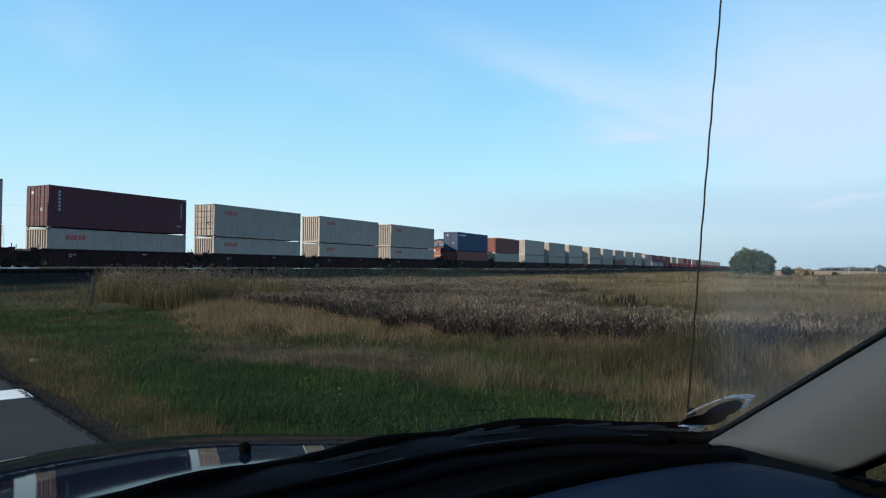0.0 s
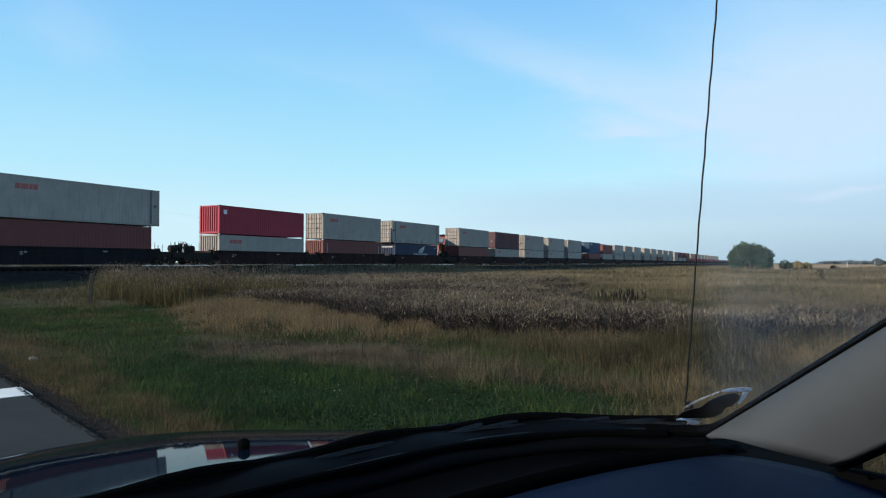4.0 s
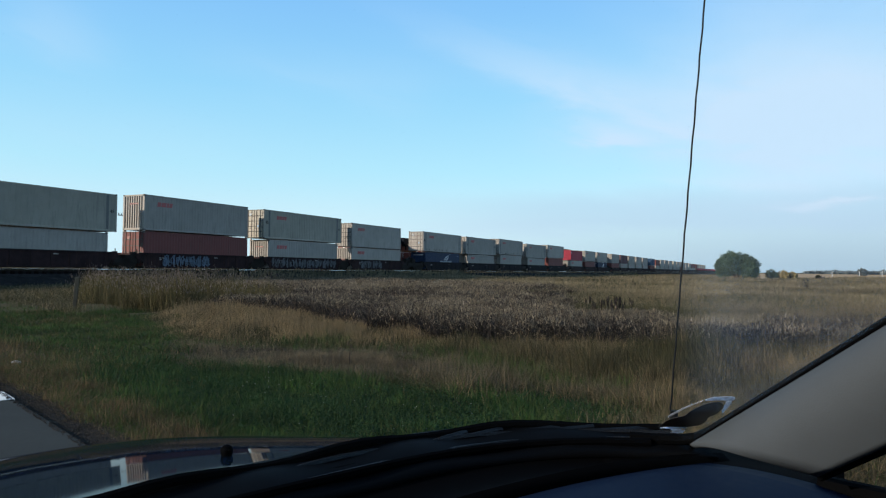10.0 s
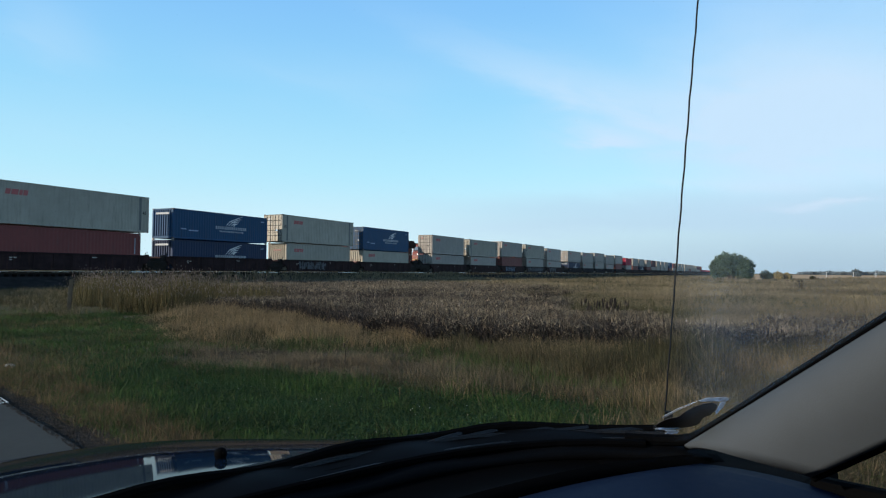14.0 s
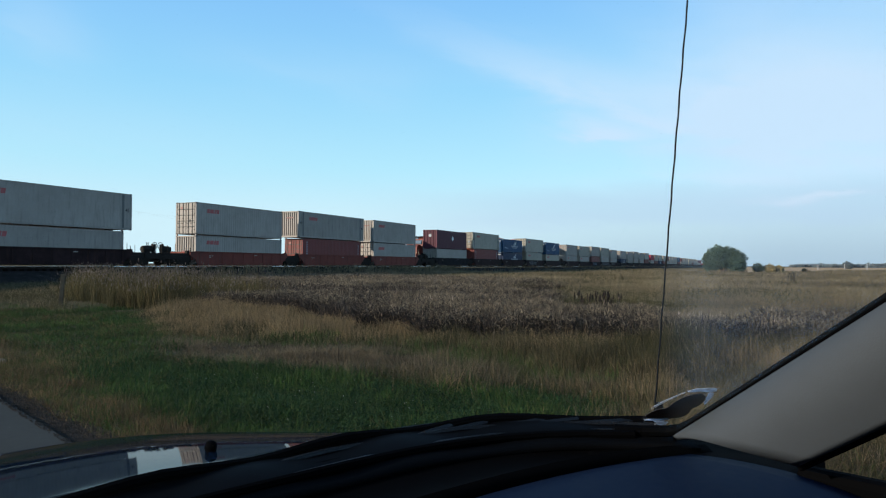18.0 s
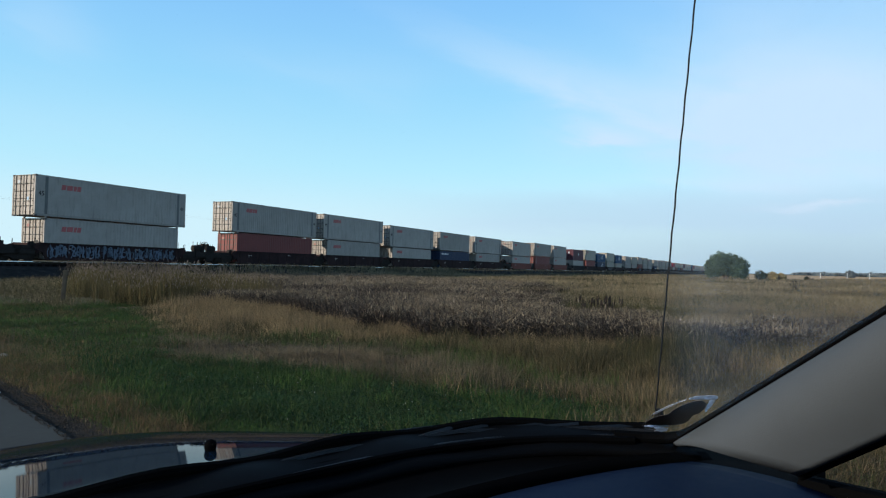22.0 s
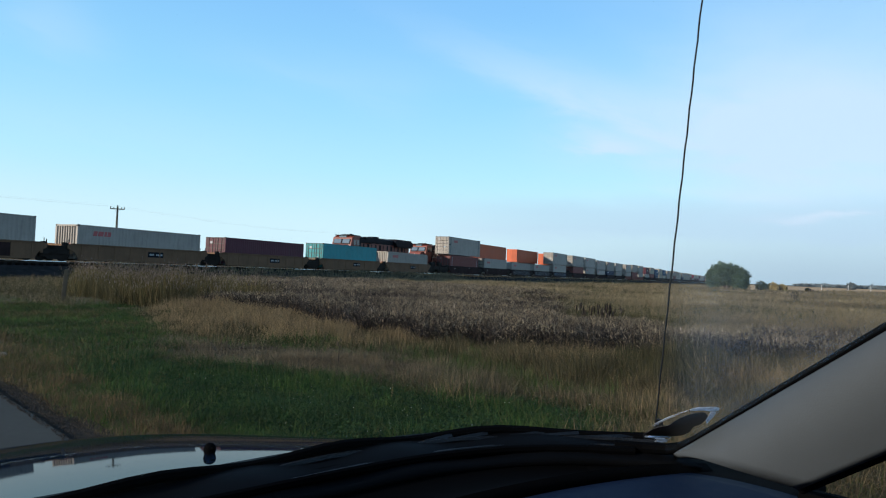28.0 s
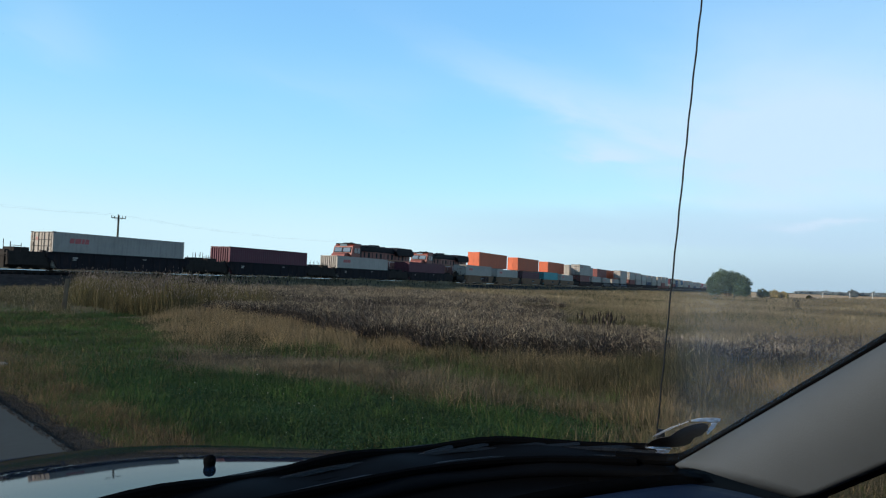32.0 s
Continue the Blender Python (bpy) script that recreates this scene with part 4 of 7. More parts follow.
        for q in (0.30, 0.74):
            y = y0 + (y1 - y0) * q
            box(bm, *sorted((door_x + sg * 0.03, door_x + sg * 0.06)), y - 0.02, y + 0.26, 0.98, 1.04)
            for zk in (0.30, 0.62, H * 0.5, H - 0.62, H - 0.30):
                box(bm, *sorted((door_x - sg * 0.004, door_x + sg * 0.045)), y - 0.055, y + 0.055, zk - 0.035, zk + 0.035)
        for zk in (0.40, H * 0.36, H * 0.64, H - 0.40):
            ye = sy * (hy - 0.19)
            box(bm, *sorted((door_x - sg * 0.004, door_x + sg * 0.022)), ye - 0.07, ye + 0.07, zk - 0.05, zk + 0.05)
        for k in range(1, 5):
            zk = 0.16 + k * (H - 0.3) / 5
            box(bm, *sorted((door_x - sg * 0.012, door_x - sg * 0.006)), y0 + 0.05, y1 - 0.05, zk - 0.035, zk + 0.035)
        part("door_hardware", bm, FRAME, dr, "grimy handles, brackets, hinges and panel joints")
    tone_ = SPRAY["pale"] if colour in ("navy", "blue", "maroon", "teal") else GASKET if L == L40 else SPRAY["bluish"]
    part("placard", boxed(*sorted((door_x, door_x + sg * 0.008)), -0.58, -0.38, H * 0.38, H * 0.38 + 0.22), tone_, c, "small faded placard")
    part("plate", boxed(*sorted((door_x, door_x + sg * 0.008)), 0.34, 0.66, H - 0.62, H - 0.40), SPRAY["pale"] if tone_ is not GASKET else LOGO_END, c, "small data plate")
    ys = -hy + 0.004
    ly = H - 0.95 if L != L40 or H > 2.7 else H - 0.82
    if logo == "red_rust":
        rr = random.Random(9)
        bm = bmesh.new()
        for k in range(30):
            x = rr.uniform(-hx + 0.9, hx - 0.5)
            z0 = 0.18 if rr.random() < 0.85 else rr.uniform(0.3, H * 0.8)
            box(bm, x, x + rr.uniform(0.02, 0.07), ys - 0.003, ys + 0.02, z0, z0 + rr.uniform(0.05, 0.26))
        part("rust_streaks", bm, SMUDGE, c, "dark rust streaks on the side")
    if logo in ("red", "red_rust"):
        x0_ = -hx + 1.30 + (0.65 if L == L45 else 0)
        bm = bmesh.new()
        for dx_, w in ((0.0, 0.34), (0.42, 0.46), (0.96, 0.22), (1.24, 0.30)):
            prism(bm, [(x0_ + dx_, ly + 0.04), (x0_ + dx_ + w, ly + 0.04), (x0_ + dx_ + w + 0.07, ly + 0.40), (x0_ + dx_ + 0.07, ly + 0.40)], ys - 0.004, ys + 0.02)
        part("logo", bm, LOGO_RED, c, "faded red brand mark of plain slanted blocks")
        bm = bmesh.new()
        for k in range(4):
            box(bm, -hx + 0.012, -hx + 0.022, -0.5 + 0.25 * k, -0.30 + 0.25 * k, H * 0.72 if H > 2.7 else H * 0.42, (H * 0.72 if H > 2.7 else H * 0.42) + 0.14)
        part("end_logo", bm, LOGO_END, c, "faded red brand mark of plain slanted blocks")
    elif logo == "wing":
        wing_logo(1.0, H * 0.50 + 0.10, 3.4, ys, c)
        mark_bars("number_bar", [(-hx + 0.9, -hx + 1.5, H * 0.32, H * 0.36), (-hx + 1.8, -hx + 2.9, H * 0.28, H * 0.32), (hx - 0.9, hx - 0.45, H - 0.50, H - 0.42)], ys, SPRAY["bluish"], c)
        bm = bmesh.new()
        box(bm, -hx + 0.002, -hx + 0.02, -0.80, 0.80, H * 0.80, H * 0.80 + 0.17)
        part("end_bar", bm, SPRAY["pale"], c)
    elif logo == "wordbar":
        spans = [(-hx + 0.7 + k * 0.27, -hx + 0.88 + k * 0.27, H - 0.58, H - 0.40) for k in range(10) if k != 3]
        mark_bars("lettering_bar", spans, ys, WHITE, c, "white lettering bar")
    elif logo == "upright":
        spans = [(-hx + 0.72, -hx + 0.90, H - 0.50 - k * 0.25, H - 0.34 - k * 0.25) for k in range(6)]
        mark_bars("lettering_bar", spans, ys, SPRAY["pale"], c, "white upright lettering bar")
        mark_bars("number_bar", [(hx - 0.58, hx - 0.50, H * 0.42, H * 0.86), (hx - 1.0, hx - 0.6, H * 0.20, H * 0.23)], ys, SPRAY["pale"], c)
    elif logo == "capital":
        spans = [(-hx + 0.55, -hx + 0.95, H - 0.80, H - 0.40)]
        mark_bars("logo", spans, ys, WHITE, c, "white brand mark in plain bars")
    elif logo == "diamond":
        bm = bmesh.new()
        prism(bm, [(0.1, H * 0.42), (0.5, H * 0.56), (0.1, H * 0.72), (-0.3, H * 0.56)], ys - 0.004, ys + 0.02)
        part("logo", bm, WHITE, c, "white diamond mark")
        o = part("end_logo", boxed(-hx + 0.002, -hx + 0.02, -0.22, 0.22, H * 0.62, H * 0.76), SPRAY["pale"], c, "faded pale mark")
    elif logo == "endbars":
        mark_bars("number_bar", [(hx - 3.6, hx - 1.6, H * 0.30, H * 0.34)], ys, WHITE, c)
    made[key] = c
    return c, c


def far_container(L, H, colour, near_end, stacked=False):
    """The same, with the parts that show far off."""
    key = (L, H, colour, near_end, "far", stacked)
    if key in made:
        return None, made[key]
    c = thing("shipping_container", f"{COLOUR_WORD[colour]} steel shipping container far down the line", "container", "containers on the train")
    mat, hx, hy = PAINT[colour], L / 2, 1.219
    part("body", boxed(-hx + 0.03, hx - 0.03, -hy + 0.03, hy - 0.03, 0.03, H - 0.03), mat, c)
    bm = bmesh.new()
    for x in (-hx + 0.08, hx - 0.08):
        for y in (-hy + 0.08, hy - 0.08):
            box(bm, x - 0.08, x + 0.08, y - 0.08, y + 0.08, 0, H)
    for y in (-hy + 0.05, hy - 0.05):
        box(bm, -hx + 0.17, hx - 0.17, y - 0.045, y + 0.045, H - 0.12, H - 0.01)
        box(bm, -hx + 0.17, hx - 0.17, y - 0.045, y + 0.045, 0.01, 0.15)
    part("frame", bm, mat, c)
    if stacked:
        for x in (-L40 / 2 + 0.1, L40 / 2 - 0.1):
            part("twist_lock", boxed(x - 0.08, x + 0.08, -hy + 0.02, hy - 0.02, -GAP - 0.002, 0.02), STEEL, c)
    part("side_wall", corrugated(-hx + 0.17, hx - 0.17, 0.16, H - 0.13, 0.6, 0.025, "x", -hy + 0.0), mat, c)
    if near_end == "door":
        for y0, y1 in ((-hy + 0.18, -0.02), (0.02, hy - 0.18)):
            part("door", boxed(-hx - 0.0, -hx + 0.028, y0, y1, 0.1, H - 0.1), mat, c)
    else:
        part("end_wall", corrugated(-hy + 0.17, hy - 0.17, 0.1, H - 0.1, 0.30, 0.025, "y", -hx), mat, c)
    made[key] = c
    return c, c


def put_container(spec, far, m):
    fresh, c = (far_container if far else container)(*spec)
    return c_place(fresh, c, m)


def c_place(fresh, c, m):
    if fresh is None:
        return copy_thing(c, m)
    c.matrix_basis = m
    return c


# ---------- well cars ----------
wheel_mesh = None


def wheelset(x, parent, z=0.0):
    """One axle with its two wheels."""
    global wheel_mesh
    if wheel_mesh is None:
        bm = bmesh.new()
        tube(bm, (0, -0.07, 0), (0, 0.05, 0), 0.42, 0.42, 20)
        tube(bm, (0, -0.09, 0), (0, -0.07, 0), 0.40, 0.42, 20)
        tube(bm, (0, 0.05, 0), (0, 0.09, 0), 0.45, 0.45, 20)
        tube(bm, (0, -0.16, 0), (0, -0.09, 0), 0.12, 0.12, 10)
        wheel_mesh = part("wheel", bm, GEAR, parent)
        wheel_mesh.matrix_basis = pose(x, -0.75, 0.42 + z)
    else:
        share("wheel", wheel_mesh, parent, pose(x, -0.75, 0.42 + z))
    share("wheel", wheel_mesh, parent, pose(x, 0.75, 0.42 + z, 0, 0, 180))


def truck(x, parent):
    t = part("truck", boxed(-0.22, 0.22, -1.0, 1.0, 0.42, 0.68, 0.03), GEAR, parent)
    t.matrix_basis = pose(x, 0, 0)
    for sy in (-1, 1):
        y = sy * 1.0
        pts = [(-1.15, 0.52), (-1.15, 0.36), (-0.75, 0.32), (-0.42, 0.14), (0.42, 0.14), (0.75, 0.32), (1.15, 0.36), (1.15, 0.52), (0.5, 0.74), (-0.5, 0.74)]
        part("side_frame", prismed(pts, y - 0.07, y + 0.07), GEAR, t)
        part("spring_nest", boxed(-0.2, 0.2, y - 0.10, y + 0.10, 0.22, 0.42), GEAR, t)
    for ax in (-0.86, 0.86):
        wheelset(ax, t)
    return t


def end_platform(car, x, sgn, mat, brake, high=False):
    """The open platform beyond the last well: deck, hand brake, air tank, posts, coupler. sgn: the way it faces."""
    p = part("end_platform", boxed(min(x, x + sgn * 2.0), max(x, x + sgn * 2.0), -1.25, 1.25, 0.98, 1.10, 0.01), mat, car)
    part("side_sill", boxed(min(x, x + sgn * 2.0), max(x, x + sgn * 2.0), -1.26, -1.16, 0.60, 0.975, 0.01), GEAR, p)
    part("brake_cylinder", tubed((x + sgn * 1.15, -0.62, 0.62), (x + sgn * 1.75, -0.62, 0.62), 0.17, None, 12), GEAR, p)
    x0, x1 = sorted((x + sgn * 0.15, x + sgn * 1.15))
    part("rigging_box", boxed(x0, x1, -1.0, 0.2, 0.34, 0.64, 0.03), GEAR, p)
    part("cut_lever", tubed((x + sgn * 2.08, -1.2, 0.86), (x + sgn * 2.08, -0.1, 0.90), 0.02, None, 6), GEAR, p)
    part("centre_sill", boxed(min(x, x + sgn * 2.1), max(x, x + sgn * 2.1), -0.32, 0.32, 0.62, 0.97), GEAR, p)
    part("coupler", boxed(min(x + sgn * 1.7, x + sgn * 2.25), max(x + sgn * 1.7, x + sgn * 2.25), -0.13, 0.13, 0.72, 0.98, 0.03), STEEL, p)
    for k, (dx, y, h) in enumerate(((0.25, -1.18, 0.85), (1.1, -1.18, 0.72), (1.85, -1.18, 0.72), (1.85, -0.45, 0.95), (1.85, 0.45, 0.95), (1.1, 1.18, 0.72), (0.3, 1.18, 0.85))):
        part("grab_post", tubed((x + sgn * dx, y, 1.08), (x + sgn * dx, y, 1.08 + h), 0.022, None, 6), GEAR, p)
    part("handrail", tubed((x + sgn * 1.1, -1.18, 1.60), (x + sgn * 1.85, -1.18, 1.60), 0.02, None, 6), GEAR, p)
    part("step_ladder", boxed(x + sgn * 1.60 - 0.02, x + sgn * 1.60 + 0.42 * sgn + 0.02 if sgn > 0 else x + sgn * 1.60 + 0.02, -1.30, -1.27, 0.30, 0.98) if sgn > 0
         else boxed(x - 2.02, x - 1.58, -1.30, -1.27, 0.30, 0.98), GEAR, p)
    if brake:
        bm = bmesh.new()
        for k in range(16):
            a, b = k * math.tau / 16, (k + 1) * math.tau / 16
            c0 = Vector((x + sgn * 1.45, -0.72 + 0.28 * math.cos(a), 1.72 + 0.28 * math.sin(a)))
            c1 = Vector((x + sgn * 1.45, -0.72 + 0.28 * math.cos(b), 1.72 + 0.28 * math.sin(b)))
            tube(bm, c0, c1, 0.022, None, 5)
        tube(bm, (x + sgn * 1.45, -0.98, 1.72), (x + sgn * 1.45, -0.46, 1.72), 0.015, None, 5)
        part("brake_wheel", bm, GEAR, p)
        part("brake_stand", boxed(x + sgn * 1.30 - 0.12, x + sgn * 1.30 + 0.12, -0.86, -0.58, 1.09, 1.86, 0.03), GEAR, p)
        part("air_tank", tubed((x + sgn * 0.35, -0.55, 1.40), (x + sgn * 1.15, -0.55, 1.45), 0.29, None, 16), GEAR, p)
        part("tank_bracket", boxed(x + sgn * 0.7 - 0.3, x + sgn * 0.7 + 0.3, -0.75, -0.35, 1.09, 1.22), GEAR, p)
    if high:
        x0, x1 = sorted((x - sgn * 0.9, x + sgn * 2.05))
        part("end_skirt", boxed(x0, x1, -1.24, -1.10, 0.30, 1.24, 0.02), mat, p, "tall black end skirt of the single car")
        part("end_box", boxed(x + sgn * 0.9 - 0.55, x + sgn * 0.9 + 0.55, -0.95, 0.2, 1.10, 1.52, 0.03), mat, p)
        part("cross_box", boxed(x + sgn * 1.85 - 0.16, x + sgn * 1.85 + 0.16, -0.85, 0.85, 0.12, 1.34, 0.02), mat, p)
    part("air_hose", tubed((x + sgn * 2.05, -0.35, 0.80), (x + sgn * 2.2, -0.30, 0.42), 0.03, None, 6), WHITE, p, "pale air hose with a metal end")
    return p


def graffiti(car, x0, x1, z0, z1, tone, seed):
    """Sprayed loops and strokes on the near side, unreadable."""
    rng = random.Random(seed)
    bm = bmesh.new()
    x = x0
    y = -1.384
    while x < x1:
        w = rng.uniform(0.35, 0.7)
        pts = []
        for g in range(3):
            q0, cz = rng.uniform(0, 6), rng.uniform(z0 + 0.25, z1 - 0.25)
            cx_ = x + rng.uniform(0.2, 0.8) * w
            rx_, rz_ = rng.uniform(0.10, 0.26), rng.uniform(0.15, 0.42)
            loop_ = [Vector((cx_ + rx_ * math.cos(q0 + q * 0.9), y - 0.0005 * g, min(z1, max(z0, cz + rz_ * math.sin(q0 + q * 0.9))))) for q in range(rng.randint(4, 8))]
            pts += list(zip(loop_, loop_[1:]))
        pts += [(Vector((x + rng.uniform(0, w), y, z0 + rng.uniform(0, 0.2))), Vector((x + rng.uniform(0, w), y, z1 - rng.uniform(0, 0.2)))) for q in range(2)]
        for a, b in pts:
            d = (b - a)
            if d.length < 0.05:
                continue
            nrm = Vector((-d.z, 0, d.x)).normalized() * rng.uniform(0.018, 0.06)
            vs = [bm.verts.new(v) for v in (a - nrm, b - nrm, b + nrm, a + nrm)]
            vs2 = [bm.verts.new(v.co + Vector((0, 0.006, 0))) for v in vs]
            bm.faces.new(vs)
            for i in range(4):
                bm.faces.new((vs[i], vs2[i], vs2[(i + 1) % 4], vs[(i + 1) % 4]))
        x += w * 0.9
    part("graffiti", bm, GRAFFITI[tone], car, "pale sprayed graffiti strokes")


def well_car(colour, left_end, right_end, brake_left=False, detail=True, tag="", half=7.7):
    """One well unit: two deep side girders, bulkheads, floor beams, the truck at its near end."""
    mat = WELL[colour]
    c = thing("well_car", f"{WELL_WORD[colour]} steel well car of a container train", "rail car", "cars of the train")
    hw = half - (1.15 if half > 7 else 0.45)
    for sy in (-1, 1):
        y0, y1 = sorted((sy * 1.30, sy * 1.37))
        pts = [(-hw - 0.35, 0.95), (-hw + 0.25, 0.62), (-hw + 0.55, 0.16), (hw - 0.55, 0.16), (hw - 0.25, 0.62), (hw + 0.35, 0.95), (hw + 0.35, 1.20), (hw, 1.30), (-hw, 1.30), (-hw - 0.35, 1.20)]
        s = part("side_girder", prismed(pts, y0, y1), mat, c)
        if detail:
            yy = sorted((sy * 1.30, sy * 1.43))
            part("top_chord", boxed(-hw, hw, yy[0], yy[1], 1.235, 1.325, 0.012), mat, s)
            part("bottom_chord", boxed(-hw + 0.5, hw - 0.5, yy[0], yy[1], 0.12, 0.21, 0.012), mat, s)
            rib = None
            yr = sorted((sy * 1.365, sy * 1.405))
            for k in range(9):
                x = -hw + 0.75 + k * (2 * hw - 1.5) / 8
                if rib is None:
                    rib = part("rib", boxed(-0.035, 0.035, yr[0], yr[1], 0.21, 1.235), mat, s)
                    rib.matrix_basis = pose(x, 0, 0)
                else:
                    share("rib", rib, s, pose(x, 0, 0))
    for sx in (-1, 1):
        x0, x1 = sorted((sx * (hw - 0.10), sx * (hw + 0.12)))
        part("bulkhead", boxed(x0, x1, -1.295, 1.295, 0.55, 1.28, 0.01), mat, c)
        x0, x1 = sorted((sx * (hw + 0.12), sx * (half + 0.55)))
        part("end_deck", boxed(x0, x1, -1.15, 1.15, 0.86, 1.12, 0.01), GEAR, c)
        if detail:
            x0, x1 = sorted((sx * (hw - 0.15), sx * (half + 0.45)))
            part("end_sill", boxed(x0, x1, -1.2, -1.1, 0.50, 0.855, 0.01), GEAR, c)
            for sy in (-1, 1):
                part("guide_post", tubed((sx * (hw + 0.2), sy * 1.22, 1.1), (sx * (hw + 0.2), sy * 1.22, 1.62), 0.03, None, 6), GEAR, c)
            part("lock_box", boxed(sx * (hw + 0.35) - 0.15, sx * (hw + 0.35) + 0.15, -1.14, -0.84, 1.12, 1.38, 0.02), GEAR, c)
    bm = bmesh.new()
    for k in range(7):
        x = -5.4 + k * 1.8
        box(bm, x - 0.13, x + 0.13, -1.295, 1.295, 0.07, FLOOR - 0.004)
    part("floor_beams", bm, GEAR, c)
    truck(-half, c)
    if left_end:
        end_platform(c, -half - 0.5, -1, GEAR, brake_left and half > 7, half < 7)
    if right_end:
        truck(half, c)
        end_platform(c, half + 0.5, 1, GEAR, half > 7, half < 7)
    if detail:
        if colour == "yellow":
            mark_bars("lettering_bar", [(0.42 + k * 0.17, 0.54 + k * 0.17, 0.70, 0.84) for k in range(8) if k != 3], -1.374, SPRAY["pale"], c, "white lettering bar on a dark patch")
            o = part("lettering_patch", boxed(0.25, 1.85, -1.372, -1.366, 0.55, 0.99), WELL["black"], c, "dark patch behind the lettering")
        else:
            mark_bars("number_bar", [(-4.6, -4.1, 0.90, 0.97), (-4.6, -4.3, 0.76, 0.82), (1.6, 2.0, 1.03, 1.08)], -1.374, STEEL, c)
    return c


